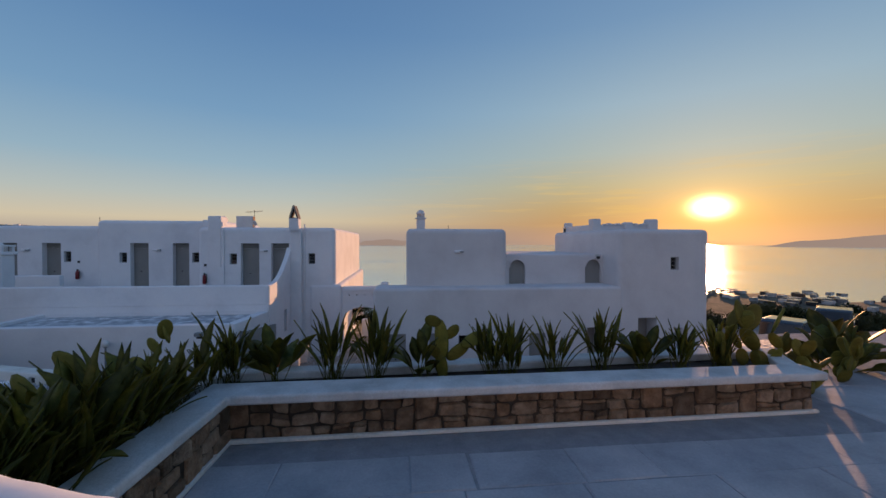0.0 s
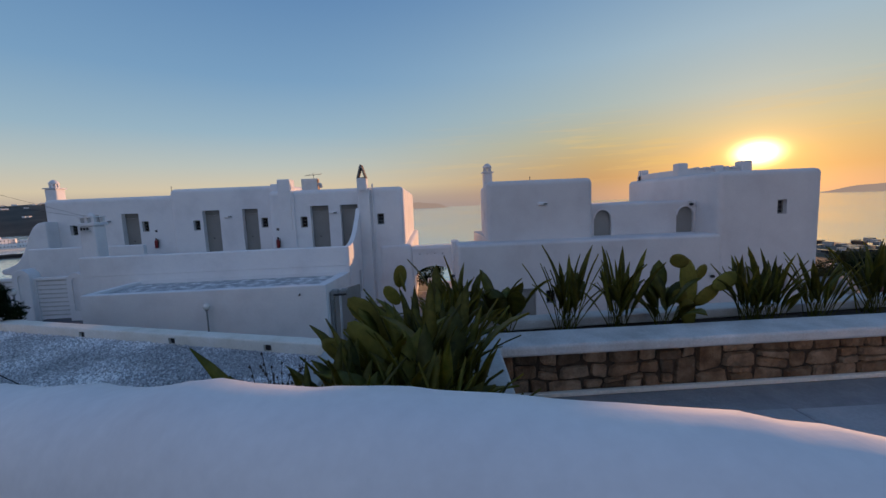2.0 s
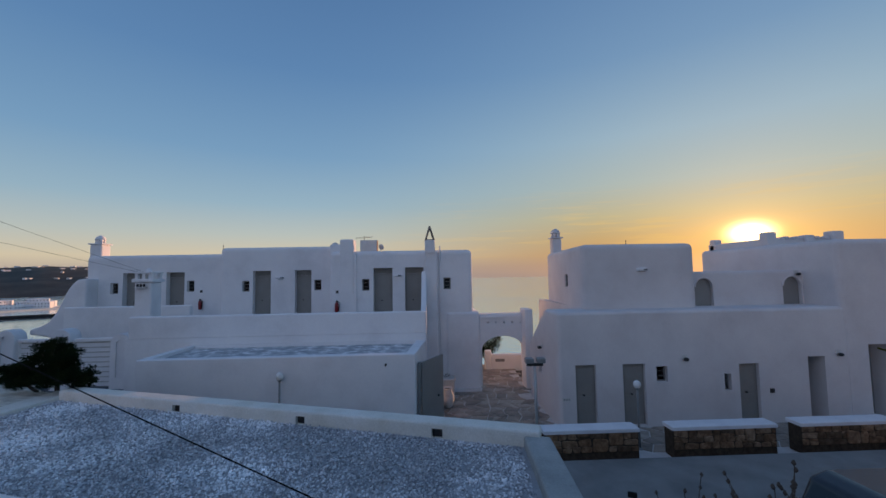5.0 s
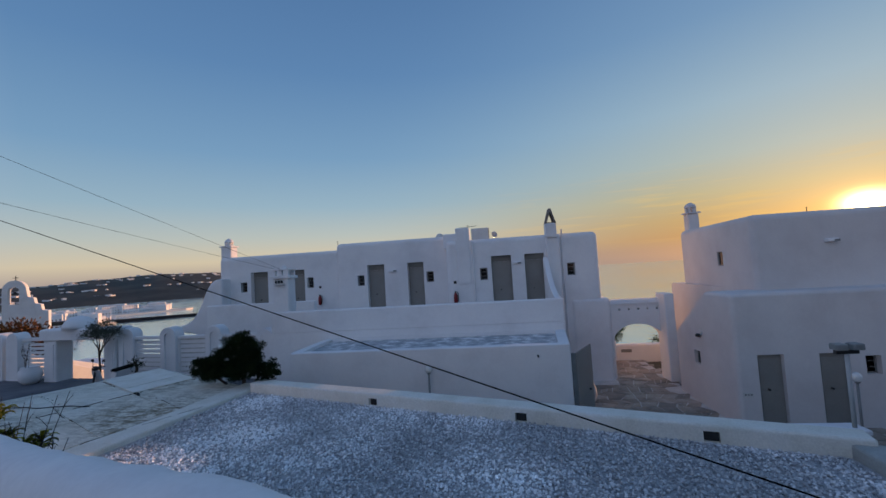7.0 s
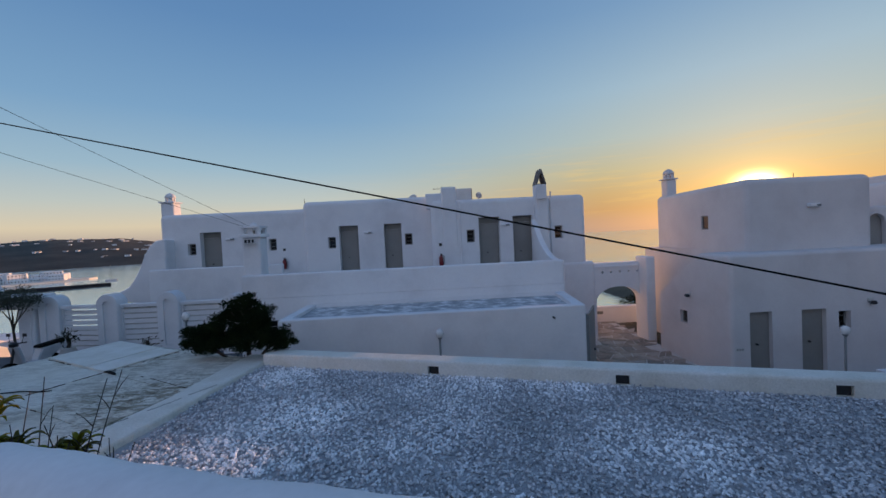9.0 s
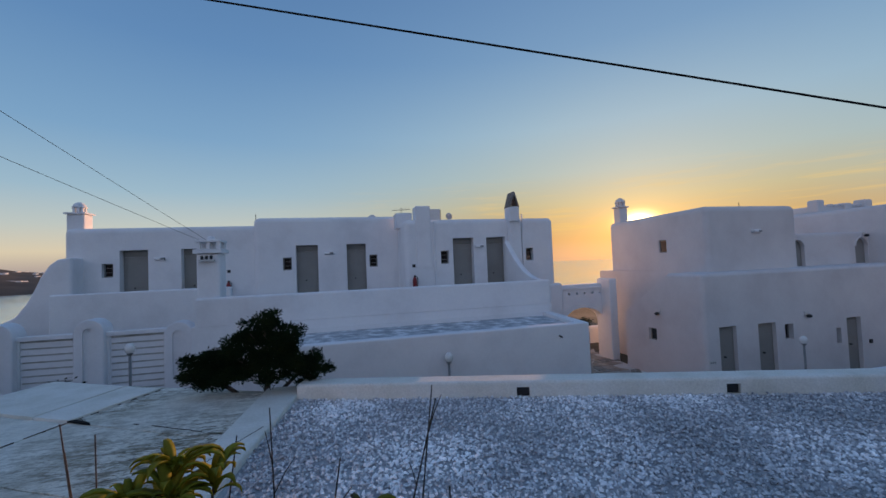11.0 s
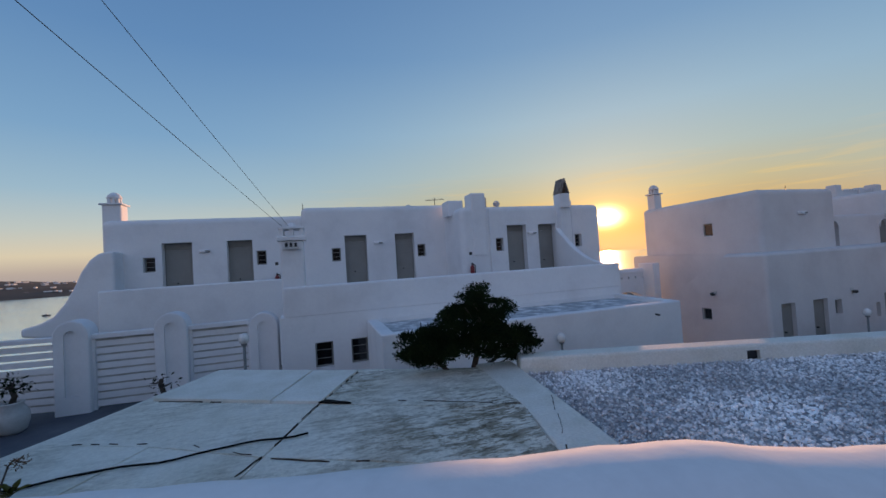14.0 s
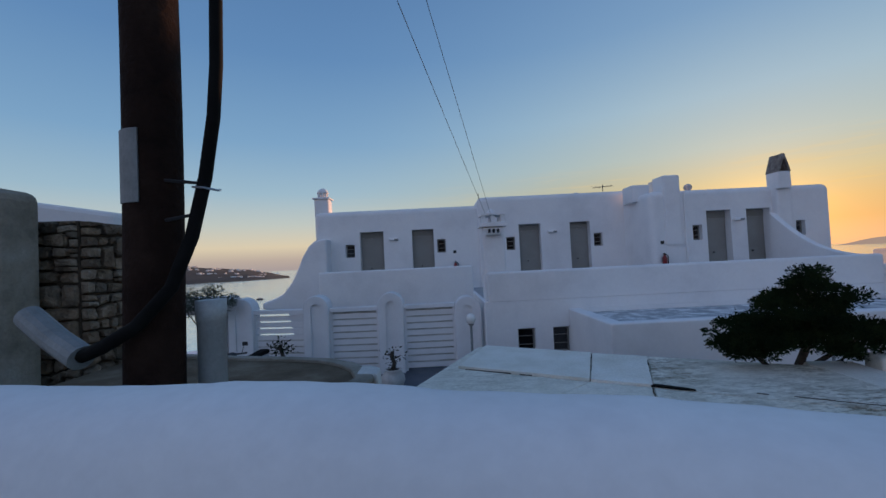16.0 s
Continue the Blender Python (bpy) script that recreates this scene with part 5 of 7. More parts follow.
def kerb_tree(at):
    """A small spreading evergreen: two leaning stems, limbs, and leaf shelves with gaps between them."""
    rng = random.Random(5)
    ob = thing("tree", at, "small dark spreading evergreen tree growing by the roof kerb", "tree")
    o = Vector(at)
    main = [o, o + Vector((0.03, -0.08, 0.45)), o + Vector((0.1, -0.2, 0.85)), o + Vector((0.12, -0.3, 1.25)), o + Vector((0.06, -0.32, 1.55))]
    side = [o + Vector((0.02, 0, 0.05)), o + Vector((-0.2, -0.1, 0.5)), o + Vector((-0.5, -0.2, 0.8)), o + Vector((-0.72, -0.25, 1.0))]
    third = [o + Vector((0.02, 0, 0.2)), o + Vector((0.25, -0.1, 0.6)), o + Vector((0.5, -0.25, 0.85)), o + Vector((0.72, -0.3, 1.0))]
    bm = tube(main, 0.055, 8, None, 0.45)
    tube(side, 0.042, 7, bm, 0.5)
    tube(third, 0.036, 7, bm, 0.5)
    shelves = ((0.06, -0.3, 1.68, 0.2), (0.24, -0.22, 1.55, 0.22), (-0.1, -0.36, 1.5, 0.22), (0.02, -0.15, 1.44, 0.24), (0.34, -0.34, 1.4, 0.22), (-0.2, -0.25, 1.34, 0.22), (0.14, -0.42, 1.3, 0.26), (0.46, -0.2, 1.26, 0.22), (0.1, -0.3, 1.16, 0.26),
               (-0.3, -0.4, 1.2, 0.22), (-0.1, -0.3, 1.1, 0.26), (0.3, -0.3, 1.12, 0.26), (0.6, -0.36, 1.1, 0.2), (0.74, -0.22, 0.98, 0.2), (0.5, -0.4, 0.96, 0.24), (0.86, -0.34, 0.86, 0.17), (0.68, -0.28, 0.8, 0.19), (0.0, -0.3, 0.98, 0.24), (0.24, -0.4, 0.94, 0.22), (-0.28, -0.3, 0.98, 0.22),
               (-0.6, -0.3, 1.2, 0.19), (-0.78, -0.25, 1.12, 0.19), (-0.43, -0.3, 1.1, 0.22), (-0.86, -0.22, 1.0, 0.18), (-0.68, -0.3, 0.98, 0.23), (-0.42, -0.34, 0.95, 0.23), (-0.82, -0.25, 0.88, 0.19), (-0.6, -0.2, 0.86, 0.2), (-0.36, -0.25, 0.86, 0.2))
    centres = []
    for x, y, z, r in shelves:
        c = o + Vector((x, y, z))
        stem = side if x < -0.32 else third if x > 0.42 else main
        root = min(stem, key=lambda p: (p - c).length + (0.4 if p.z > c.z else 0))
        tube([root, (root + c) / 2 + Vector((0, 0, -0.04)), c], 0.016, 5, bm, 0.4)
        for _ in range(7):
            d = Vector((rng.uniform(-1, 1), rng.uniform(-1, 1), rng.uniform(-0.4, 0.55)))
            centres.append((c + d * r * 0.85, r * rng.uniform(0.42, 0.66)))
    part("trunk", bm, BARK, ob, "dark forked trunk and limbs", True)
    v, f = leaf_cloud(centres, 17000, 0.04, rng, 0.6)
    me = bpy.data.meshes.new("crown")
    me.from_pydata([p - o for p in v], [], f)
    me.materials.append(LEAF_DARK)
    crown = new("crown", me)
    crown.parent = ob
    tagged(crown, "", "", "", "stuff")


kerb_tree((-13.02, 10.46, -1.75))
S = (-23.9, 16.95, -2.72)
bush("olive_tree", S, shrub_centres(S, [(0.0, 0, 2.2, 0.4), (-0.45, 0, 2.05, 0.36), (0.5, 0, 2.1, 0.38), (0.2, 0.2, 2.45, 0.3), (-0.3, 0.1, 2.4, 0.28), (0.8, 0, 2.25, 0.25)]), 4200, 0.07, LEAF_OLIVE, "slender grey-green olive tree behind the curved wall", "tree", 6, True, 0.75, 1.1, 0.045)


def twig_plant(at, stems, height, seed, label, buds=True, mat=None, lean=0.35):
    rng = random.Random(seed)
    ob = thing("dry_weed", at, label, "weed", "dry weeds")
    for k in range(stems):
        a = rng.uniform(0, 6.28)
        h = height * rng.uniform(0.6, 1.1)
        l = rng.uniform(0.1, lean) * h
        x0, y0 = at[0] + rng.uniform(-0.06, 0.06), at[1] + rng.uniform(-0.06, 0.06)
        pts = [(x0 + l * math.cos(a) * f ** 1.4, y0 + l * math.sin(a) * f ** 1.4, at[2] + h * f + 0.01 * rng.uniform(-1, 1)) for f in (0, 0.25, 0.5, 0.75, 1)]
        bm = tube(pts, 0.006, 5, None, 0.4)
        for _ in range(rng.randint(2, 4)):
            f = rng.uniform(0.35, 0.9)
            i = int(f * 4)
            p = Vector(pts[i]).lerp(Vector(pts[min(4, i + 1)]), f * 4 - i)
            b = rng.uniform(0, 6.28)
            q = p + Vector((math.cos(b) * 0.06, math.sin(b) * 0.06, 0.09)) * h
            tube([p, (p + q) / 2 + Vector((0, 0, 0.01)), q], 0.003, 4, bm, 0.5)
            if buds:
                for g in (0.3, 0.6, 0.85, 1.0):
                    c = p.lerp(q, g)
                    lathe([(0.004, -0.012), (0.011, 0), (0.004, 0.014)], c, 5, bm)
        if buds:
            for f in (0.4, 0.55, 0.7, 0.8, 0.9, 1.0):
                i = min(3, int(f * 4))
                c = Vector(pts[i]).lerp(Vector(pts[i + 1]), f * 4 - i)
                lathe([(0.004, -0.013), (0.012, 0), (0.004, 0.015)], c + Vector((rng.uniform(-0.01, 0.01), 0, 0)), 5, bm)
        part("stem", bm, mat or TWIG, ob)
    return ob


twig_plant((-3.15, 3.3, -0.75), 13, 1.0, 31, "dry seeding weed with dark buds by the wall", True, None, 0.62)
twig_plant((-3.2, 3.9, -1.0), 7, 1.0, 32, "dry seeding weed with dark buds by the wall", True, None, 0.4)
for k, (x, y) in enumerate(((-12.65, 5.6), (-12.3, 5.45), (-12.1, 5.4), (-11.95, 5.28), (-11.8, 5.22), (-11.65, 5.15), (-11.5, 5.2), (-11.3, 5.1), (-11.15, 5.0))):
    twig_plant((x, y, -1.15), 3, 1.2, 40 + k, "tall leafless grey weed growing from the gravel edge", False, BARK, 0.3)


def succulent(at):
    """Fleshy rosettes on short stems, one carrying a rusty flower head."""
    rng = random.Random(51)
    ob = thing("succulent", at, "small fleshy green succulent with a rusty flower head", "succulent")
    for k, (dx, dy, h) in enumerate(((0, 0, 0.1), (-0.12, 0.04, 0.16), (0.1, 0.05, 0.07), (0.02, -0.08, 0.12))):
        top = (at[0] + dx, at[1] + dy, at[2] + h)
        part("stem", tube([(at[0] + dx * 0.3, at[1] + dy * 0.3, at[2] - 0.01), ((at[0] + top[0]) / 2, (at[1] + top[1]) / 2, at[2] + h * 0.55), top], 0.009, 6), TWIG, ob)
        for i in range(9):
            leaf = new("leaf", SUCCULENT_LEAF)
            leaf.parent = ob
            leaf.matrix_basis = Matrix.Translation((dx, dy, h)) @ pose(0, 0, 0, 0, 0, i * 137.5 + k * 40) @ pose(0, 0, 0, -(30 + i * 6), 0, 0)
    stalk = [(at[0] + 0.05 + 0.13 * f, at[1], at[2] + 0.06 + 0.26 * math.sin(f * 2.0)) for f in (0, 0.25, 0.5, 0.75, 1.0)]
    part("flower_stalk", tube(stalk, 0.006, 5), TWIG, ob)
    v, f = leaf_cloud([(stalk[-1], 0.05)], 30000, 0.022, rng, 0.8)
    me = bpy.data.meshes.new("flower_head")
    me.from_pydata([p - Vector(at) for p in v], [], f)
    me.materials.append(LEAF_AUTUMN)
    head = new("flower_head", me)
    head.parent = ob
    tagged(head, "rusty dry flower head")


SUCCULENT_LEAF = blade_mesh("leaf", 0.11, 0.022, 0.7, 0.5, LEAF, 0.15, 6)
succulent((-17.2, 8.55, -1.09))


def drooping(at, heads, meshes, seed, label, spread=0.2, height=0.4):
    rng = random.Random(seed)
    ob = thing("plant", at, label, "plant", "lane-side plants")
    bm = None
    for k in range(heads):
        p = Vector((rng.uniform(-spread, spread), rng.uniform(-spread * 0.6, spread * 0.6), height * rng.uniform(0.55, 1.0)))
        bm = tube([at, Vector(at) + p * 0.5, Vector(at) + p], 0.008, 5, bm, 0.6)
        for i in range(20):
            leaf = new("leaf", rng.choice(meshes))
            leaf.parent = ob
            s = rng.uniform(0.55, 0.95)
            leaf.matrix_basis = Matrix.Translation(p + Vector((0, 0, rng.uniform(-0.05, 0.02)))) @ pose(0, 0, 0, 0, 0, i * 137 + rng.uniform(-30, 30)) @ pose(0, 0, 0, -rng.uniform(15, 70), 0, 0) @ Matrix.Diagonal((s, s, s, 1))
    part("stem", bm, TWIG, ob)
    return ob


drooping((-12.32, 5.32, -1.1), 20, LIME_BLADES, 61, "yellow-green drooping leafy plant beside the parapet", 0.14, 1.14)
drooping((-12.05, 5.27, -1.1), 9, DARK_BLADES, 62, "green drooping leafy plant beside the parapet", 0.14, 0.84)
drooping((-12.75, 5.52, -1.1), 6, DARK_BLADES, 64, "green drooping leafy plant beside the parapet", 0.14, 0.8)
drooping((-11.72, 5.1, -1.1), 9, DARK_BLADES, 65, "dark green drooping leafy plant beside the parapet", 0.16, 0.9)
drooping((-11.9, 5.3, -1.1), 9, DARK_BLADES + LIME_BLADES, 67, "green drooping leafy plant beside the parapet", 0.2, 0.84)


# ---- benches, lamps and pots in the court ----
def bench(x0, x1, y0, y1, seed):
    ob = thing("stone_bench", ((x0 + x1) / 2, (y0 + y1) / 2, -3.86), "low stone bench with a whitewashed top", "bench", "stone benches")
    core = part("core", box(x0 + 0.02, x1 - 0.02, y0 + 0.02, y1 - 0.02, -3.86, -3.1), MORTAR, ob)
    part("top", box(x0 - 0.02, x1 + 0.02, y0 - 0.03, y1 + 0.03, -3.1, -3.0, 0.03, 3), ROUGH_STUCCO, ob, "whitewashed bench top")
    bpy.context.view_layer.update()
    stone_face(core, (x0 + 0.02, y0 + 0.02), (x1 - 0.02, y0 + 0.02), (0, -1), -3.62, -3.1, (0.14, 0.24), (0.2, 0.5), seed)


for k, (a, b) in enumerate(((-1.9, 0.72), (1.65, 4.6), (5.28, 8.1), (9.0, 11.6))):
    bench(a, b, 12.3, 12.75, 70 + k)
bench(-3.25, -2.75, 12.3, 12.75, 77)


def globe_lamp(at, height, label="slim grey post lamp with a white globe"):
    x, y, z = at
    ob = thing("post_lamp", at, label, "lamp", "globe post lamps")
    part("post", tube([(x, y, z), (x, y, z + height - 0.2)], 0.028, 10), GREY_PLATE, ob, "", True)
    part("base", lathe([(0.08, 0), (0.08, 0.02), (0.03, 0.06)], at, 12), GREY_PLATE, ob)
    part("collar", lathe([(0.03, 0), (0.06, 0.03), (0.06, 0.06)], (x, y, z + height - 0.22), 12), GREY_PLATE, ob)
    part("globe", lathe([(0.05, 0), (0.085, 0.03), (0.105, 0.09), (0.1, 0.15), (0.07, 0.2), (0.02, 0.225)], (x, y, z + height - 0.17), 16), GLOBE, ob, "white opal globe", True)


globe_lamp((-9.42, 13.55, -3.95), 2.35)
globe_lamp((1.07, 12.98, -3.86), 1.9)
globe_lamp((-16.54, 14.4, -2.72), 1.8)


def twin_floodlight():
    x, y = -3.41, 7.2
    ob = thing("floodlight_post", (x, y, -0.95), "grey post with a pair of dark floodlights", "lamp")
    part("post", tube([(x, y, -0.95), (x, y, -0.1)], 0.022, 10), PVC, ob, "", True)
    part("bracket", box(x - 0.12, x + 0.12, y - 0.025, y + 0.025, -0.12, -0.08, 0.005), IRON, ob)
    for s in (-1, 1):
        part("head", box(x + s * 0.085 - 0.06, x + s * 0.085 + 0.06, y - 0.08, y + 0.05, -0.07, 0.0, 0.015), GREY_PLATE, ob, "grey floodlight head")


twin_floodlight()


def urn(at, h, r, plant, seed, label):
    ob = thing("urn", at, label, "plant pot", "plant pots")
    part("pot", lathe([(0.55 * r, 0), (0.8 * r, 0.1 * h), (r, 0.4 * h), (0.95 * r, 0.65 * h), (0.62 * r, 0.9 * h), (0.72 * r, 0.96 * h), (0.72 * r, h), (0.6 * r, h), (0.56 * r, 0.93 * h)], at, 20), TERRA, ob, "", True)
    part("soil", lathe([(0.56 * r, 0), (0.56 * r, 0.01)], (at[0], at[1], at[2] + 0.925 * h), 16), SOIL, ob)
    if plant:
        top = (at[0], at[1], at[2] + 0.93 * h)
        bush("potted_plant", top, shrub_centres(top, [(0, 0, 0.3, 0.26), (-0.18, 0, 0.38, 0.18), (0.2, 0.05, 0.34, 0.2), (0.05, 0, 0.5, 0.18)]), 260 if plant == 1 else 900, 0.09, LEAF_DARK, "small dark plant in a white urn", "plant", seed)


urn((-4.3, 17.2, -3.86), 0.75, 0.27, 0, 1, "tall cream urn beside the passage")
urn((-18.43, 15.5, -2.72), 0.46, 0.3, 1, 2, "round whitewashed urn with a spiky plant")
urn((-21.4, 16.15, -2.72), 0.66, 0.29, 2, 3, "round whitewashed urn with a bushy dark plant")
trough = thing("planter_trough", (-4.25, 18.5, -3.86), "cream trough planter beside the passage", "planter")
part("trough", box(-4.55, -3.95, 18.2, 18.8, -3.86, -3.1, 0.05, 3), TERRA, trough)
part("rim", box(-4.6, -3.9, 18.15, 18.85, -3.12, -3.04, 0.03), TERRA, trough)
bush("potted_plant", (-4.25, 18.5, -3.04), [((-4.25, 18.5, -2.95), 0.2)], 700, 0.08, LEAF_DARK, "low dark plant in a trough", "plant", 9, False)

pot = thing("plant_pot", (-4.72, 16.55, -3.86), "small red clay pot beside the cream urn", "plant pot", "plant pots")
part("pot", lathe([(0.14, 0), (0.2, 0.3), (0.22, 0.42), (0.24, 0.42), (0.24, 0.5), (0.19, 0.5), (0.17, 0.42)], (-4.72, 16.55, -3.86), 18), CLAY, pot, "", True)
part("soil", lathe([(0.17, 0), (0.17, 0.01)], (-4.72, 16.55, -3.45), 14), SOIL, pot)
box_plate = thing("wall_switch", (6.5, 14.6, -2.78), "small dark switch box on the wall by a door", "switch box")
part("cover", box(6.43, 6.57, 14.56, 14.604, -2.86, -2.72, 0.01), IRON, box_plate)
number = thing("wall_sign", (-0.5, 14.6, -2.9), "small pale plate with illegible marks by a door", "sign", "small wall signs")
part("plate", box(-0.62, -0.34, 14.588, 14.604, -2.96, -2.84, 0.004), PLASTIC, number)
for k in range(3):
    part("mark", box(-0.58 + 0.08 * k, -0.53 + 0.08 * k, 14.584, 14.59, -2.92, -2.88), GREY_PLATE, number)

gate = thing("metal_gate", (-4.85, 14.7, -3.86), "grey sheet metal gate leaf standing open", "gate")
part("leaf", prism([(-5.2, 14.08), (-4.5, 15.4), (-4.54, 15.42), (-5.24, 14.1)], -3.8, -1.47, "z"), DOOR, gate)
part("stile", box(-5.34, -5.24, 14.0, 14.1, -3.86, -1.45, 0.01), GREY_PLATE, gate, "dark gate frame")
part("knob", tube([(-4.7, 15.02, -2.75), (-4.65, 14.99, -2.75)], 0.03, 8), IRON, gate)


# ---- gates of the west court ----
def gate_wall():
    posts = [(-16.45, 17.0), (-18.59, 16.99), (-20.7, 17.11), (-22.98, 17.48)]
    for k, (x, y) in enumerate(posts):
        ob = thing("gate_pillar", (x, y, -2.72), "white plastered pillar with a rounded head and a niche", "pillar", "gate pillars")
        w, top = 0.36, (-0.7 if k == 0 else -0.49)
        pts = [(x - w, -2.75)] + [(x - w * math.cos(math.pi * i / 12), top - w + w * math.sin(math.pi * i / 12)) for i in range(13)] + [(x + w, -2.75)]
        shaft = part("shaft", prism(pts, y - 0.22, y + 0.3, "y", 0.035, 2), STUCCO, ob)
        n = 0.14
        niche = [(x - n, -2.3)] + [(x - n * math.cos(math.pi * i / 8), top - w - 0.02 + n * math.sin(math.pi * i / 8)) for i in range(9)] + [(x + n, -2.3)]
        carve(shaft, [prism(niche, y - 0.4, y - 0.16, "y")])
    for (a, b), (c, d) in zip(posts, posts[1:]):
        t = (Vector((c, d)) - Vector((a, b)))
        L = t.length
        t.normalize()
        ob = thing("slatted_gate", ((a + c) / 2, (b + d) / 2, -2.72), "white slatted gate panel between pillars", "gate", "slatted gates")
        m = Matrix.Translation((a, b, 0)) @ Matrix.Rotation(math.atan2(t.y, t.x), 4, "Z")
        def put(name, bm, mat=STUCCO, label=""):
            bmesh.ops.transform(bm, matrix=m, verts=bm.verts)
            part(name, bm, mat, ob, label)
        put("rail", box(0.34, L - 0.34, -0.07, 0.09, -0.98, -0.86, 0.03, 3))
        for s in (0.36, L - 0.42):
            put("stile", box(s, s + 0.06, -0.02, 0.04, -2.72, -0.98))
        for i in range(9):
            z = -2.64 + i * 0.182
            put("slat", box(0.42, L - 0.42, -0.012, 0.012, z, z + 0.138, 0.004, 1))
        # added board: its dull colour stands in for shade in the slat grooves
        put("back_board", box(0.42, L - 0.42, -0.05, -0.035, -2.66, -0.99 if a > -20 else -1.72), COPING, "added board standing for the shade between the slats")


gate_wall()


def arch_gate():
    """The main gateway: two jambs with niches, a lintel and a small dome, flanked by a slatted panel."""
    m = Matrix.Translation((-23.75, 17.6, 0)) @ Matrix.Rotation(math.atan2(0.33, -3.0), 4, "Z")

    def put(name, bm, ob, mat=STUCCO, lab="", smooth=False):
        bmesh.ops.transform(bm, matrix=m, verts=bm.verts)
        return part(name, bm, mat, ob, lab, smooth)

    ob = thing("arched_gateway", (-25.3, 17.8, -2.72), "white gateway with a small dome over an open passage", "gateway")
    for x0, x1 in ((-0.35, 0.3), (3.0, 3.75)):
        jamb = put("jamb", box(x0, x1, -0.35, 0.35, -2.75, -0.9, 0.06, 3), ob)
        put("panel", box(x0 + 0.12, x1 - 0.12, 0.345, 0.375, -2.6, -1.1, 0.01), jamb)
    put("lintel", box(-0.45, 3.95, -0.42, 0.42, -0.9, -0.42, 0.1, 4), ob)
    put("dome", lathe([(0.62, 0), (0.6, 0.14), (0.51, 0.32), (0.36, 0.45), (0.17, 0.52), (0.01, 0.54)], (2.1, 0, -0.44), 28), ob, STUCCO, "", True)
    for u in (5.9, 6.9):
        end = thing("gate_pillar", (-23.75 - u, 17.6 + 0.11 * u, -2.72), "white plastered pillar with a rounded head", "pillar", "gate pillars")
        w, top = 0.38, -0.55
        pts = [(u - w, -2.75)] + [(u - w * math.cos(math.pi * i / 12), top - w + w * math.sin(math.pi * i / 12)) for i in range(13)] + [(u + w, -2.75)]
        put("shaft", prism(pts, -0.3, 0.25, "y", 0.035, 2), end)
        if u > 6:
            break
    fence = thing("slatted_gate", (-28.4, 18.1, -2.72), "white slatted gate panel beside the gateway", "gate", "slatted gates")
    put("rail", box(3.75, 5.55, -0.08, 0.08, -0.95, -0.8, 0.03, 2), fence)
    for i in range(9):
        put("slat", box(3.75, 5.55, -0.012, 0.012, -2.64 + 0.182 * i, -2.52 + 0.182 * i), fence)
    pot = thing("plant_pot", (-27.9, 17.45, -2.72), "round whitewashed pot with a bare little tree", "plant pot")
    part("bowl", lathe([(0.22, 0), (0.36, 0.14), (0.42, 0.36), (0.38, 0.58), (0.3, 0.68), (0.33, 0.74), (0.26, 0.74), (0.2, 0.66)], (-27.9, 17.45, -2.72), 20), STUCCO, pot, "", True)
    # sunlit steps and walls seen through the opening
    steps = thing("stair_wall", (-36, 27, -6), "sunlit white walls of steps going down", "steps")
    part("ramp", prism([(21.5, -6.4), (21.5, -1.7), (29, -4.4), (29, -6.4)], -36.5, -36.0, "x", 0.06), STUCCO, steps)
    part("ramp", prism([(21, -6.4), (21, -2.0), (27, -4.6), (27, -6.4)], -33.4, -33.0, "x", 0.06), STUCCO, steps)
    part("landing", box(-36.0, -33.4, 20.5, 30, -6.2, -4.2), SLAB, steps)
    part("house_wall", box(-50, -43.5, 33, 39, -12, -5.6, 0.1), STUCCO, steps)


arch_gate()
at = (-28.1, 17.45, -2.05)
twig_plant(at, 7, 1.25, 71, "bare little tree in a whitewashed pot", True, BARK, 0.3)


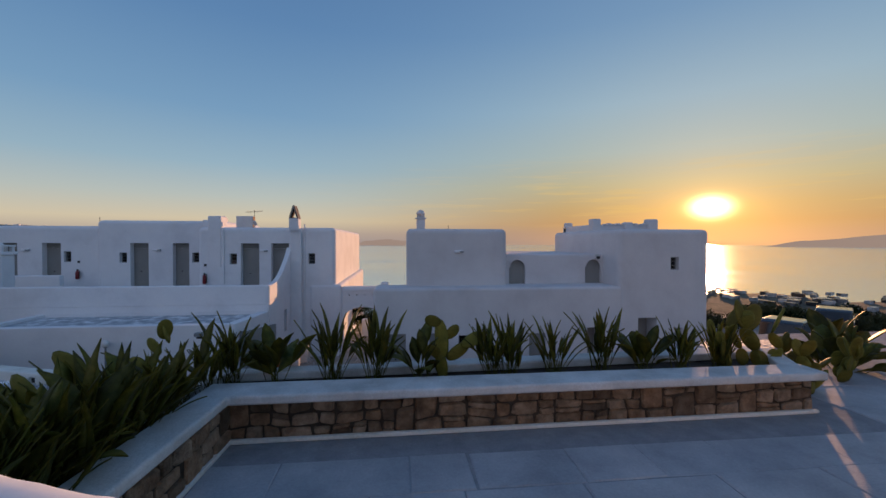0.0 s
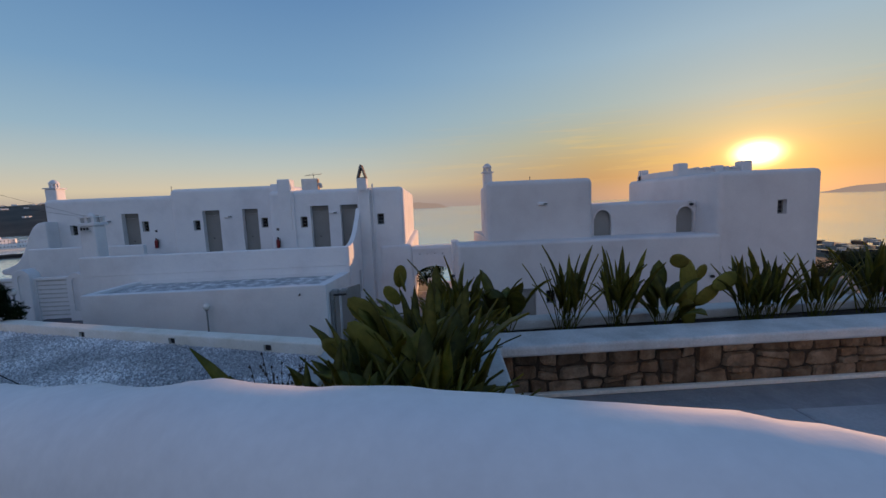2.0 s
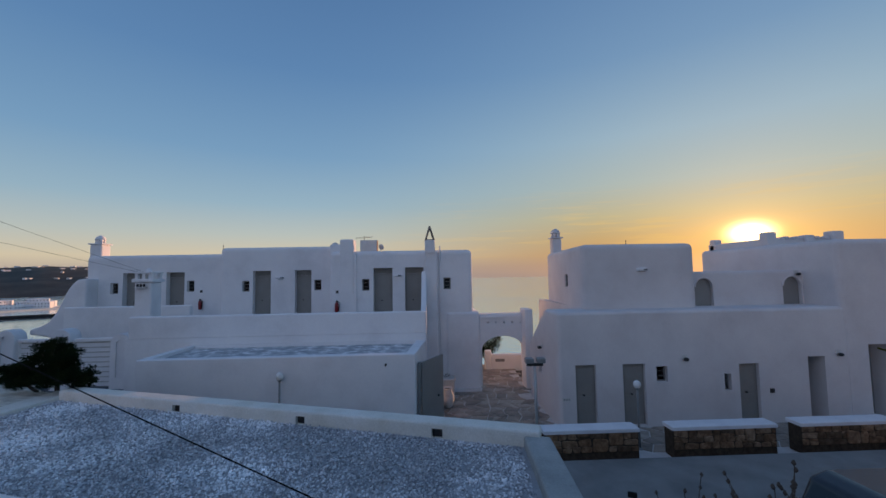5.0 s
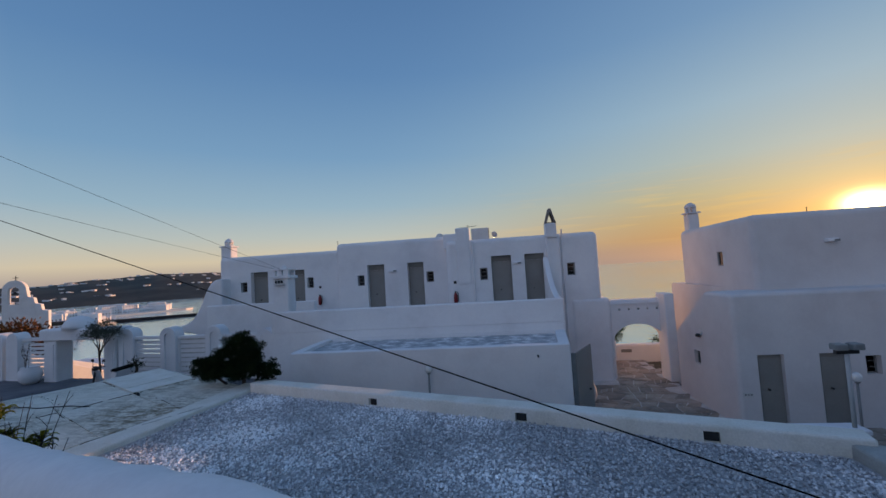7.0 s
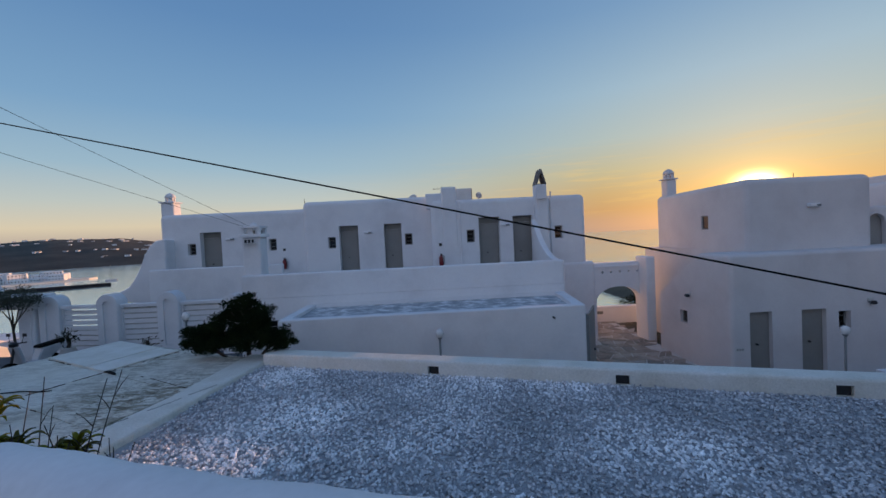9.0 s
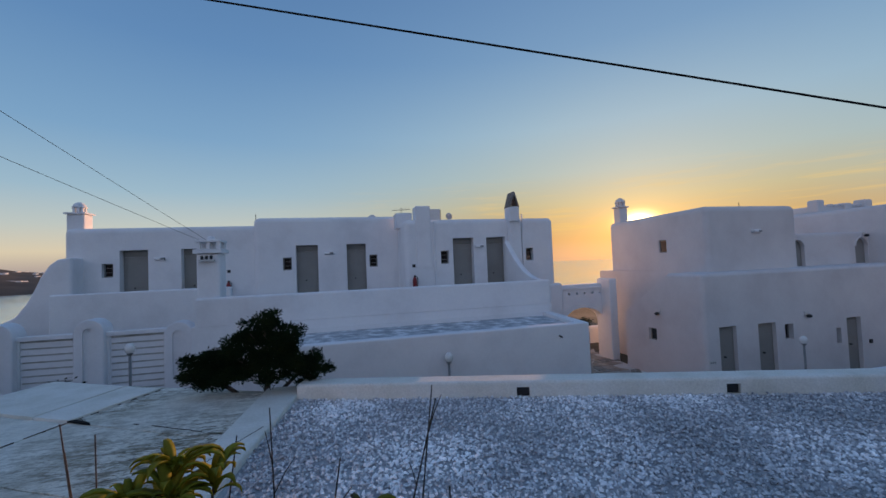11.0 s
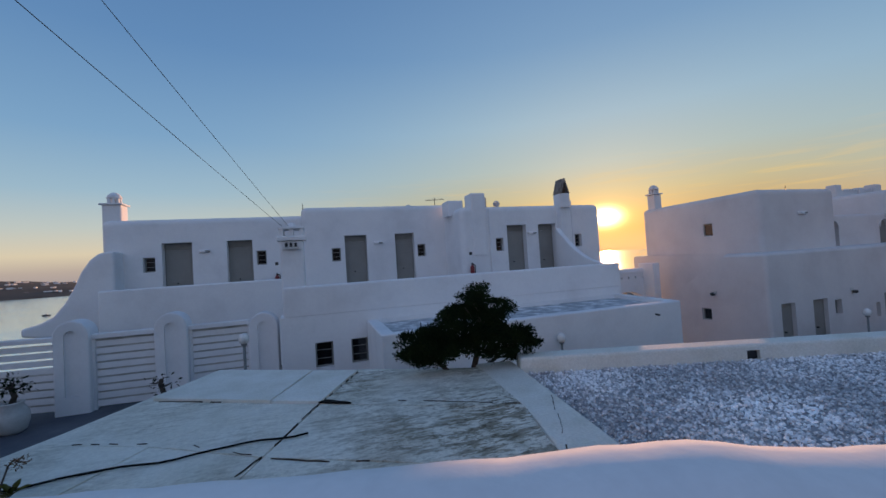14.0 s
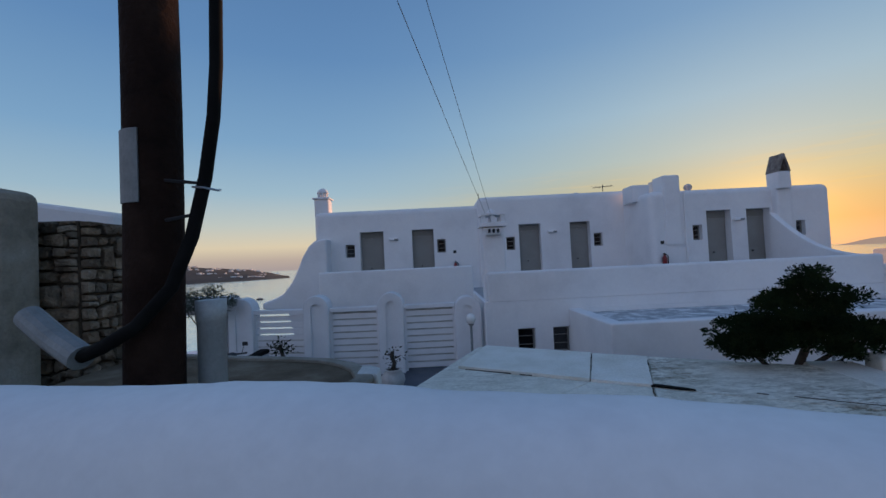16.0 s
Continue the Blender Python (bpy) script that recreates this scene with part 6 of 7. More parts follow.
# ---- stone ruin, curved wall and pole at the west end ----
def west_end():
    ruin = solo("wall_ruin", prism([(-23.4, 8.9), (-20.55, 9.37), (-20.5, 10.1), (-23.2, 9.9)], -3.5, 0.86, "z"), MORTAR, "old dry stone wall of a ruined hut", "stone wall")
    bpy.context.view_layer.update()
    stone_face(ruin, (-23.4, 8.9), (-20.55, 9.37), (0.16, -1), -1.0, 0.86, (0.08, 0.15), (0.1, 0.26), 81, STONE_GREY, 0.06)
    stone_face(ruin, (-20.55, 9.37), (-20.5, 10.1), (1, -0.2), -1.0, 0.86, (0.08, 0.15), (0.1, 0.24), 82, STONE_GREY, 0.06)
    pier = thing("plastered_pier", (-21.5, 8.85, -1.5), "grey cement-rendered pier against the stone wall", "pier")
    part("pier", box(-22.6, -20.7, 8.8, 9.2, -2.5, 1.1, 0.1, 3), PIER, pier)
    back = thing("roof_parapet", (-21, 10.6, 1), "white plastered roof edge behind the stone wall", "roof edge")
    part("edge", prism([(-24.6, 0.6), (-21.2, 0.6), (-21.2, 1.12), (-22.2, 1.3), (-24.6, 1.55)], 10.6, 11.1, "y", 0.06), STUCCO, back)
    # curved retaining wall with a flat weathered top, its end broken and whitewashed
    far = [(-20.45, 10.0), (-19.9, 9.86), (-19.2, 9.62), (-18.64, 9.46), (-18.2, 9.3), (-17.95, 9.1), (-17.8, 8.9)]
    near = [(-17.7, 8.62), (-17.78, 8.36), (-17.98, 8.12), (-18.3, 7.97), (-18.8, 7.93), (-20.45, 7.95)]
    wall = solo("wall_curved", prism(far + near, -3.4, -0.56, "z", 0.03), EARTH, "curved old stone wall with a flat weathered top", "wall")
    mid = Vector((-19.2, 8.75))
    rim = far + near[:-1]
    inner = [tuple(Vector(p).lerp(mid, 0.1)) for p in rim]
    solo("trim_curved_rim", prism(rim + inner[::-1], -0.57, -0.53, "z", 0.012), PIER, "worn cement rim of the curved wall", "rim")
    bpy.context.view_layer.update()
    for k, (p, q) in enumerate(zip(near[:5], near[1:5])):
        t = Vector(q) - Vector(p)
        stone_face(wall, p, q, (-t.y, t.x), -1.5, -0.58, (0.07, 0.13), (0.1, 0.3), 83 + k, STONE_GREY, 0.05)
    cap = thing("corner_block", (-17.8, 8.8, -1.2), "broken whitewashed end block of the curved wall", "block")
    part("block", prism([(-17.95, 8.64), (-17.68, 8.62), (-17.7, 8.84), (-17.78, 8.96), (-17.95, 9.0)], -2.7, -0.72, "z", 0.04), EARTH, cap)
    part("cap", prism([(-17.86, 8.7), (-17.68, 8.66), (-17.68, 8.85), (-17.77, 8.95), (-17.86, 8.95)], -0.72, -0.525, "z", 0.02), COPING, cap, "patch of flaking whitewash")


STONE_GREY = material("grey_brown_rubble", [(0.10, 0.08, 0.06), (0.20, 0.16, 0.12), (0.32, 0.27, 0.21)], 7.0, 0.9, 0.8, 40.0, per_piece=0.4, spec=0.2, size=0.03)
PIER = material("stained_cement_render", [(0.16, 0.145, 0.12), (0.26, 0.24, 0.20), (0.34, 0.32, 0.28)], 2.6, 0.9, 0.6, 35.0, spec=0.15)
EARTH = material("brown_weathered_earth", [(0.08, 0.06, 0.04), (0.15, 0.115, 0.08), (0.24, 0.2, 0.15)], 1.8, 0.95, 0.6, 40.0, spec=0.1)
west_end()


def pole():
    x, y = -18.675, 7.685
    ob = thing("utility_pole", (x, y, -1.2), "dark tarred wooden utility pole with a grey plate", "utility pole")
    pts = [(x + 0.018 * math.sin(z * 1.14), y, z) for z in [-1.2 + 0.3 * i for i in range(34)]]
    part("pole", tube(pts, 0.14, 20, None, 0.86), POLE, ob, "", True)
    bend = [radians(222 + 11 * i) for i in range(6)]
    bm = prism([(x + 0.016 + 0.144 * math.cos(a), y + 0.144 * math.sin(a)) for a in bend] + [(x + 0.016 + 0.132 * math.cos(a), y + 0.132 * math.sin(a)) for a in bend[::-1]], 0.681, 1.053, "z")
    part("plate", bm, GREY_PLATE, ob, "bent grey metal plate")
    part("bracket", tube([(x + 0.119, y - 0.074, 0.797), (x + 0.298, y - 0.074, 0.773), (x + 0.305, y - 0.074, 0.695), (x + 0.298, y - 0.074, 0.618), (x + 0.119, y - 0.074, 0.591)], 0.009, 6), IRON, ob, "thin iron bracket")
    cable = [(x + 0.402, y - 0.074, 8.786), (x + 0.41, y - 0.074, 4.316), (x + 0.417, y - 0.074, 2.23), (x + 0.41, y - 0.074, 1.709), (x + 0.402, y - 0.074, 1.381), (x + 0.38, y - 0.074, 1.113), (x + 0.328, y - 0.074, 0.8), (x + 0.261, y - 0.089, 0.502), (x + 0.179, y - 0.134, 0.248), (x + 0.045, y - 0.194, 0.07), (x - 0.119, y - 0.194, -0.02), (x - 0.253, y - 0.149, -0.064)]
    part("cable", tube(cable, 0.033, 12), RUBBER, ob, "thick black cable", True)
    part("cable_sleeve", tube([(x - 0.253, y - 0.149, -0.072), (x - 0.447, y - 0.074, 0.01), (x - 0.656, y, 0.129)], 0.062, 14), GREY_PLATE, ob, "grey plastic sleeve")
    part("cable_tie", tube([(x + 0.283, y - 0.112, 0.748), (x + 0.343, y - 0.119, 0.74), (x + 0.402, y - 0.089, 0.728), (x + 0.387, y - 0.045, 0.74)], 0.006, 6), STEEL, ob, "twisted silver wire")
    for z, reach in ((3.4, 0.8), (4.55, 0.86)):
        part("crossarm", tube([(x, y, z - 0.02), (x + reach, y, z)], 0.03, 8), IRON, ob, "iron arm carrying a wire")
    duct = thing("conduit_pipe", (x + 0.21, y + 0.15, -0.9), "upright grey plastic conduit beside the pole", "pipe")
    part("pipe", lathe([(0.074, 0), (0.074, 0.95), (0.08, 0.95), (0.08, 1.06), (0.062, 1.06)], (x + 0.21, y + 0.15, -0.9), 18), PVC, duct, "", True)


pole()


# ---- overhead lines ----
def wire(name, a, b, sag, r, label):
    a, b = Vector(a), Vector(b)
    pts = [a.lerp(b, i / 24) - Vector((0, 0, sag * 4 * (i / 24) * (1 - i / 24))) for i in range(25)]
    ob = thing(name, a, label, "cable", "overhead lines")
    part("strand", tube(pts, r, 6), RUBBER, ob)


INS = (-15.73, 16.9, 1.53)
wire("power_line", (-18.17, 7.72, 3.36), (-2.9, 2.65, -0.73), 0.0, 0.0042, "black overhead cable sloping down from the pole")
wire("power_line", (-17.91, 7.685, 3.4), (INS[0] - 0.06, INS[1], INS[2] + 0.02), 0.02, 0.0045, "thin overhead wire to the white chimney")
wire("power_line", (-17.85, 7.685, 4.55), (INS[0] + 0.08, INS[1], INS[2] + 0.02), 0.02, 0.0045, "thin overhead wire to the white chimney")
arm = thing("pole_bracket", (-18.6, 7.7, 3.3), "iron bracket arm holding the overhead cable", "bracket")
part("arm", tube([(-18.62, 7.69, 3.28), (-18.16, 7.72, 3.36)], 0.02, 6), IRON, arm)
rack = thing("insulator_rack", INS, "small white insulator bracket on the chimney", "insulator")
for dx in (-0.12, 0.0, 0.12):
    part("insulator", lathe([(0.02, 0), (0.045, 0.02), (0.03, 0.05), (0.045, 0.08), (0.02, 0.11)], (INS[0] + dx + 0.1, 16.6, 1.02), 8), IRON, rack)
part("arm", box(INS[0] - 0.1, INS[0] + 0.3, 16.56, 16.7, 0.97, 1.01), PLASTIC, rack)


# ---- vehicles ----
def car(at, yaw, paint, label, length=4.0, width=1.7, height=1.45, dark_top=False):
    """A small hatchback, its nose towards local +x."""
    ob = thing("car", at, label, "car", "parked cars")
    m = Matrix.Rotation(radians(yaw), 4, "Z")
    o = Vector(at)

    def put(name, bm, mat, parent=ob, lab="", smooth=False):
        bmesh.ops.transform(bm, matrix=Matrix.Translation(o) @ m, verts=bm.verts)
        return part(name, bm, mat, parent, lab, smooth)

    L, W, H = length / 2, width / 2, height
    low = [(-L, 0.25), (-L, 0.78), (-L + 0.08, 0.9), (L - 1.2, 0.92), (L - 0.35, 0.78), (L - 0.05, 0.62), (L, 0.3), (L - 0.3, 0.2), (-L + 0.3, 0.2)]
    body = put("body", prism(low, -W, W, "y", 0.06, 3), paint)
    top = [(-L + 0.1, 0.88), (-L + 0.32, H - 0.1), (-L + 0.6, H), (L - 2.0, H), (L - 1.7, H - 0.06), (L - 1.05, 0.9)]
    put("cabin", prism(top, -W + 0.1, W - 0.1, "y", 0.07, 3), CAR_DARK if dark_top else paint)
    put("windscreen", prism([(L - 1.66, H - 0.1), (L - 1.1, 0.93), (L - 1.07, 0.93), (L - 1.62, H - 0.09)], -W + 0.2, W - 0.2, "y"), GLASS)
    put("rear_window", prism([(-L + 0.14, 0.95), (-L + 0.32, H - 0.16), (-L + 0.29, H - 0.16), (-L + 0.09, 0.95)], -W + 0.22, W - 0.22, "y"), GLASS)
    for s in (-1, 1):
        put("side_window", prism([(-L + 0.5, 0.95), (-L + 0.62, H - 0.14), (L - 1.85, H - 0.14), (L - 1.35, 0.95)], s * (W - 0.1) - 0.008, s * (W - 0.1) + 0.008, "y"), GLASS)
        put("tail_light", box(-L - 0.012, -L + 0.1, s * (W - 0.2) - 0.12, s * (W - 0.2) + 0.12, 0.62, 0.82, 0.02), RED)
        put("headlight", box(L - 0.2, L - 0.02, s * (W - 0.25) - 0.14, s * (W - 0.25) + 0.14, 0.55, 0.68, 0.03), GLOBE)
        put("mirror", box(L - 1.5, L - 1.35, s * (W + 0.02) - 0.09, s * (W + 0.02) + 0.09, 0.95, 1.06, 0.03), paint)
        for x in (-L + 0.75, L - 0.8):
            tyre = put("wheel", tube([(x, s * W - 0.1, 0.31), (x, s * W + 0.03, 0.31)], 0.31, 18), RUBBER)
            put("rim", tube([(x, s * (W + 0.0) - 0.02, 0.31), (x, s * W + s * 0.04, 0.31)], 0.19, 12), STEEL, tyre)
    return ob


car((3.3, 7.45, -3.62), 0, CAR_DARK, "dark red-black hatchback parked in the lane below", 4.1, 1.7, 1.4)
car((23.8, 13.9, -3.42), 14, STEEL_GREY, "silver hatchback parked beside the hedge")
car((25.5, 20.0, -3.42), 38, CAR_DARK, "dark car parked beside the hedge")
car((18.4, 16.0, -3.42), 30, CAR_RED, "dark red off-road car parked by the building", 3.8, 1.7, 1.7, True)
car((8.0, 7.6, -3.62), 4, CAR_WHITE, "white car parked near the gravel roof", 4.3, 1.75, 1.45)


def scooter(at, yaw, label):
    ob = thing("motor_scooter", at, label, "scooter", "parked scooters")
    m = Matrix.Translation(at) @ Matrix.Rotation(radians(yaw), 4, "Z")

    def put(name, bm, mat, lab="", smooth=False):
        bmesh.ops.transform(bm, matrix=m, verts=bm.verts)
        part(name, bm, mat, ob, lab, smooth)

    for x in (-0.55, 0.6):
        put("wheel", tube([(x, -0.055, 0.24), (x, 0.055, 0.24)], 0.24, 16), RUBBER)
        put("hub", tube([(x, -0.065, 0.24), (x, 0.065, 0.24)], 0.1, 10), STEEL)
    put("body", prism([(-0.85, 0.62), (-0.8, 0.78), (-0.2, 0.74), (-0.05, 0.4), (0.25, 0.32), (0.25, 0.24), (-0.3, 0.26), (-0.5, 0.45)], -0.15, 0.15, "y", 0.05, 3), CAR_WHITE, "white body shell")
    put("seat", prism([(-0.9, 0.78), (-0.86, 0.9), (-0.5, 0.86), (-0.15, 0.84), (-0.1, 0.75)], -0.14, 0.14, "y", 0.05, 3), RUBBER, "black seat")
    put("leg_shield", prism([(0.25, 0.3), (0.42, 0.95), (0.5, 0.95), (0.36, 0.3)], -0.2, 0.2, "y", 0.05, 3), CAR_WHITE)
    put("fork", tube([(0.6, 0, 0.24), (0.45, 0, 0.95), (0.42, 0, 1.05)], 0.035, 8), IRON)
    put("handlebar", tube([(0.35, -0.33, 1.06), (0.42, -0.15, 1.05), (0.42, 0.15, 1.05), (0.35, 0.33, 1.06)], 0.02, 8), IRON)
    put("headlight", lathe([(0.02, 0), (0.1, 0.03), (0.11, 0.12), (0.05, 0.17)], (0.46, 0, 0.92), 12), IRON)
    for s in (-1, 1):
        put("mirror_stem", tube([(0.4, s * 0.22, 1.06), (0.38, s * 0.28, 1.26)], 0.008, 6), IRON)
        put("mirror", box(0.36, 0.385, s * 0.3 - 0.07, s * 0.3 + 0.07, 1.24, 1.33, 0.01), IRON)


scooter((-1.62, 7.35, -3.62), 65, "black and white motor scooter parked in the lane")
scooter((-22.15, 15.75, -2.72), -100, "black and white motor scooter parked before the gates")


# ---- things on the roofs ----
def roof_units():
    ac = thing("air_conditioner", (-7.95, 21.9, 2.4), "weathered outdoor air-conditioning unit on the roof", "air conditioner")
    part("casing", box(-8.4, -7.55, 21.7, 22.05, 2.45, 3.12, 0.03), PLASTIC, ac)
    part("grille", lathe([(0.25, 0), (0.25, 0.02)], (0, 0, 0), 20), GREY_PLATE, ac)
    g = ac.children[-1]
    g.data.transform(Matrix.Translation(Vector((-7.98, 21.68, 2.8))) @ Matrix.Rotation(radians(90), 4, "X"))
    # sunward side: the low sun's brown light is put into the panel's colour
    part("side_panel", box(-7.56, -7.53, 21.72, 22.03, 2.48, 3.1), SUNLIT_BROWN, ac, "side panel coloured brown for the low sun on it")
    dish = thing("satellite_dish", (-7.3, 21.2, 2.4), "pale satellite dish on a short mast", "satellite dish")
    part("mast", tube([(-7.3, 21.2, 2.4), (-7.3, 21.2, 2.68)], 0.02, 8), STEEL, dish)
    bowl = lathe([(0.01, 0.0), (0.09, 0.02), (0.15, 0.05), (0.15, 0.056), (0.09, 0.027), (0.01, 0.008)], (0, 0, 0), 18)
    bmesh.ops.transform(bowl, matrix=Matrix.Translation((-7.3, 21.17, 2.7)) @ Matrix.Rotation(radians(-60), 4, "X") @ Matrix.Rotation(radians(30), 4, "Y"), verts=bowl.verts)
    part("bowl", bowl, STEEL, dish, "", True)
    ant = thing("aerial", (-8.8, 25.6, 2.6), "thin dark television aerial on a mast", "aerial")
    part("mast", tube([(-8.8, 25.6, 2.4), (-8.8, 25.6, 3.75)], 0.015, 6), IRON, ant)
    part("boom", tube([(-9.3, 25.6, 3.6), (-8.3, 25.6, 3.66)], 0.012, 6), IRON, ant)
    for k in range(6):
        x = -9.25 + k * 0.18
        part("element", tube([(x, 25.35, 3.55 + k * 0.012), (x, 25.6, 3.62 + k * 0.012), (x, 25.85, 3.7 + k * 0.012)], 0.008, 5), IRON, ant)
    tank = thing("roof_tank", (-10.4, 25.0, 2.6), "pale rounded tank on the roof", "tank")
    part("tank", lathe([(0.25, 0), (0.25, 0.5), (0.2, 0.62), (0.08, 0.7)], (-10.4, 25.0, 2.6), 16), PLASTIC, tank, "", True)


roof_units()


# ---- concrete roof: loose sheets, cracks, cable ----
def roof_sheets():
    left = [(-16.5, 11.95), (-17.0, 10.8), (-17.6, 9.8), (-18.5, 8.2), (-19.2, 6.9)]
    mid_a = [(-15.12, 11.15), (-15.58, 9.98), (-16.5, 9.25), (-17.2, 7.9), (-17.7, 6.75)]
    mid_b = [(-14.52, 10.82), (-15.04, 9.69), (-15.5, 8.58), (-15.9, 7.55), (-16.2, 6.5)]
    right = [(-12.75, 9.95), (-13.1, 8.55), (-13.4, 7.45), (-13.65, 6.5), (-13.85, 5.6)]
    cols = [left, mid_a, mid_b, right]
    rng = random.Random(3)
    roof = bpy.data.objects["floor_concrete_roof"]
    for i in range(4):
        for j in range(3):
            q = [Vector(p) for p in (cols[j][i], cols[j + 1][i], cols[j + 1][i + 1], cols[j][i + 1])]
            c = sum(q, Vector((0, 0))) / 4
            # ragged outline
            pts = []
            for k in range(4):
                u, v = q[k], q[(k + 1) % 4]
                m = max(2, int((v - u).length / 0.16))
                for s in range(m):
                    p = u.lerp(v, s / m)
                    pts.append(tuple(p + (c - p).normalized() * (0.006 + 0.012 * rng.random() ** 3)))
            z = -1.1 + rng.uniform(0.012, 0.022) + (0.03 if i == 0 and j < 2 else 0)
            part("slab", prism(pts, -1.101, z, "z"), PALE_CONCRETE if i == 0 and j < 2 else CONCRETE, roof)
    def crack(line, wide, seed, share=0.7):
        """A hairline gap along a seam, broken off and widening by turns."""
        r = random.Random(seed)
        bm = None
        for (ax, ay), (bx, by) in zip(line, line[1:]):
            t = Vector((bx - ax, by - ay)).normalized()
            m = Vector((-t.y, t.x))
            n = max(3, int(math.hypot(bx - ax, by - ay) / 0.09))
            off = [r.uniform(-0.012, 0.012) for _ in range(n + 1)]
            size = [wide * (0.15 + 0.85 * r.random() ** 2) for _ in range(n + 1)]
            for k in range(n):
                if r.random() > share:
                    continue
                p, q = (Vector((ax + (bx - ax) * f / n, ay + (by - ay) * f / n)) + m * off[f] for f in (k, k + 1))
                bm = prism([tuple(p + m * size[k]), tuple(q + m * size[k + 1]), tuple(q - m * size[k + 1]), tuple(p - m * size[k])], -1.1, -1.0765, "z", 0, 2, bm)
        if bm:
            part("crack", bm, MORTAR, roof, "dark broken crack")

    crack([(-16.9, 10.72), (-16.0, 10.25), (-15.04, 9.8)], 0.004, 1, 0.5)
    crack([(-15.04, 9.8), (-14.63, 9.6), (-13.91, 9.18), (-12.95, 8.58)], 0.006, 2)
    crack([(-14.52, 10.82), (-15.04, 9.72), (-15.5, 8.6)], 0.007, 3, 0.85)
    crack([(-15.5, 8.58), (-15.75, 8.15), (-15.98, 7.5)], 0.007, 4)
    crack([(-15.52, 8.57), (-15.17, 8.36), (-14.6, 8.1)], 0.007, 5)
    crack([(-12.72, 8.75), (-12.98, 8.2), (-13.28, 7.65), (-13.45, 7.1)], 0.006, 6, 0.8)
    crack([(-17.5, 9.75), (-16.9, 9.5), (-16.2, 9.15), (-15.52, 8.6)], 0.004, 7, 0.5)
    crack([(-15.12, 11.15), (-15.4, 10.5), (-15.58, 9.98)], 0.005, 8)
    cab = thing("roof_cable", (-16, 8.85, -1.07), "black cable lying across the concrete roof", "cable")
    pts = [(-19.0 + 3.85 * k / 30, 8.9 + 0.035 * math.sin(k * 0.8) - 0.06 * math.sin(k / 30 * math.pi), -1.068 + 0.004 * math.sin(k * 1.7)) for k in range(31)]
    part("strand", tube(pts, 0.0095, 6), RUBBER, cab)
    lip = thing("roofing_flap", (-14.9, 9.7, -1.07), "lifted torn edge of dark roofing felt", "roofing")
    part("flap", prism([(-15.06, 9.7), (-14.95, 9.63), (-14.84, 9.56), (-14.72, 9.5), (-14.76, 9.56), (-14.86, 9.64), (-14.98, 9.73)], -1.08, -1.062, "z"), RUBBER, lip)


roof_sheets()

lounger = thing("sun_lounger", (7.1, 3.0, -0.2), "white plastic sun lounger standing on the terrace", "sun lounger")
part("frame", prism([(6.75, 0.05), (8.4, 0.05), (8.4, 0.12), (7.4, 0.14), (6.7, 0.42), (6.62, 0.38)], 2.5, 3.1, "y", 0.02), CAR_WHITE, lounger)
for x in (6.95, 8.2):
    for y in (2.55, 3.0):
        part("leg", box(x, x + 0.05, y, y + 0.05, -0.21, 0.06), CAR_WHITE, lounger)
part("strap", box(6.95, 7.05, 2.49, 3.11, 0.1, 0.3, 0.01), RUBBER, lounger, "dark strap")

# ---- hedge, trees and house by the parking road ----
for k, (x, y, s) in enumerate(((20, 22, 1.2), (24, 21.5, 1.5), (28, 20.5, 1.7), (32, 18.5, 1.8), (34, 15.5, 2.0), (36, 12, 2.2), (38, 8, 2.4), (30, 23, 1.8), (27, 25, 1.9), (18, 24, 1.4))):
    r = random.Random(300 + k)
    at = (x, y, -3.6)
    blobs = [(r.uniform(-1.6, 1.6), r.uniform(-0.8, 0.8), r.uniform(0.2, 0.75) * (s if x > 33 else 0.8), r.uniform(0.5, 0.8)) for _ in range(9)]
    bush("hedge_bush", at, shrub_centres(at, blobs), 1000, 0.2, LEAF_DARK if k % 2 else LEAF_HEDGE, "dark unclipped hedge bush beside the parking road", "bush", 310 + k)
for k, (x, y) in enumerate(((26, 15.4), (28, 14.2), (30.5, 15.5), (34, 14), (31, 18.5), (29, 12.6))):
    r = random.Random(360 + k)
    at = (x, y, -3.6)
    blobs = [(r.uniform(-1.3, 1.3), r.uniform(-0.7, 0.7), r.uniform(0.5, 1.9), r.uniform(0.5, 0.8)) for _ in range(11)]
    bush("hedge_bush", at, shrub_centres(at, blobs), 900, 0.17, LEAF_HEDGE, "tall olive-green hedge bush behind the parked cars", "bush", 370 + k)
for k, (x, y, h) in enumerate(((33, 11.5, 4.4), (36, 10.2, 5.0), (30, 9.6, 4.0))):
    r = random.Random(330 + k)
    at = (x, y, -3.6)
    blobs = [(r.uniform(-1.5, 1.5), r.uniform(-1.2, 1.2), h * r.uniform(0.5, 0.95), r.uniform(0.7, 1.15)) for _ in range(9)]
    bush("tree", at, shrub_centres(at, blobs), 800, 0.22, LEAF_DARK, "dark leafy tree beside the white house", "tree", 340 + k)


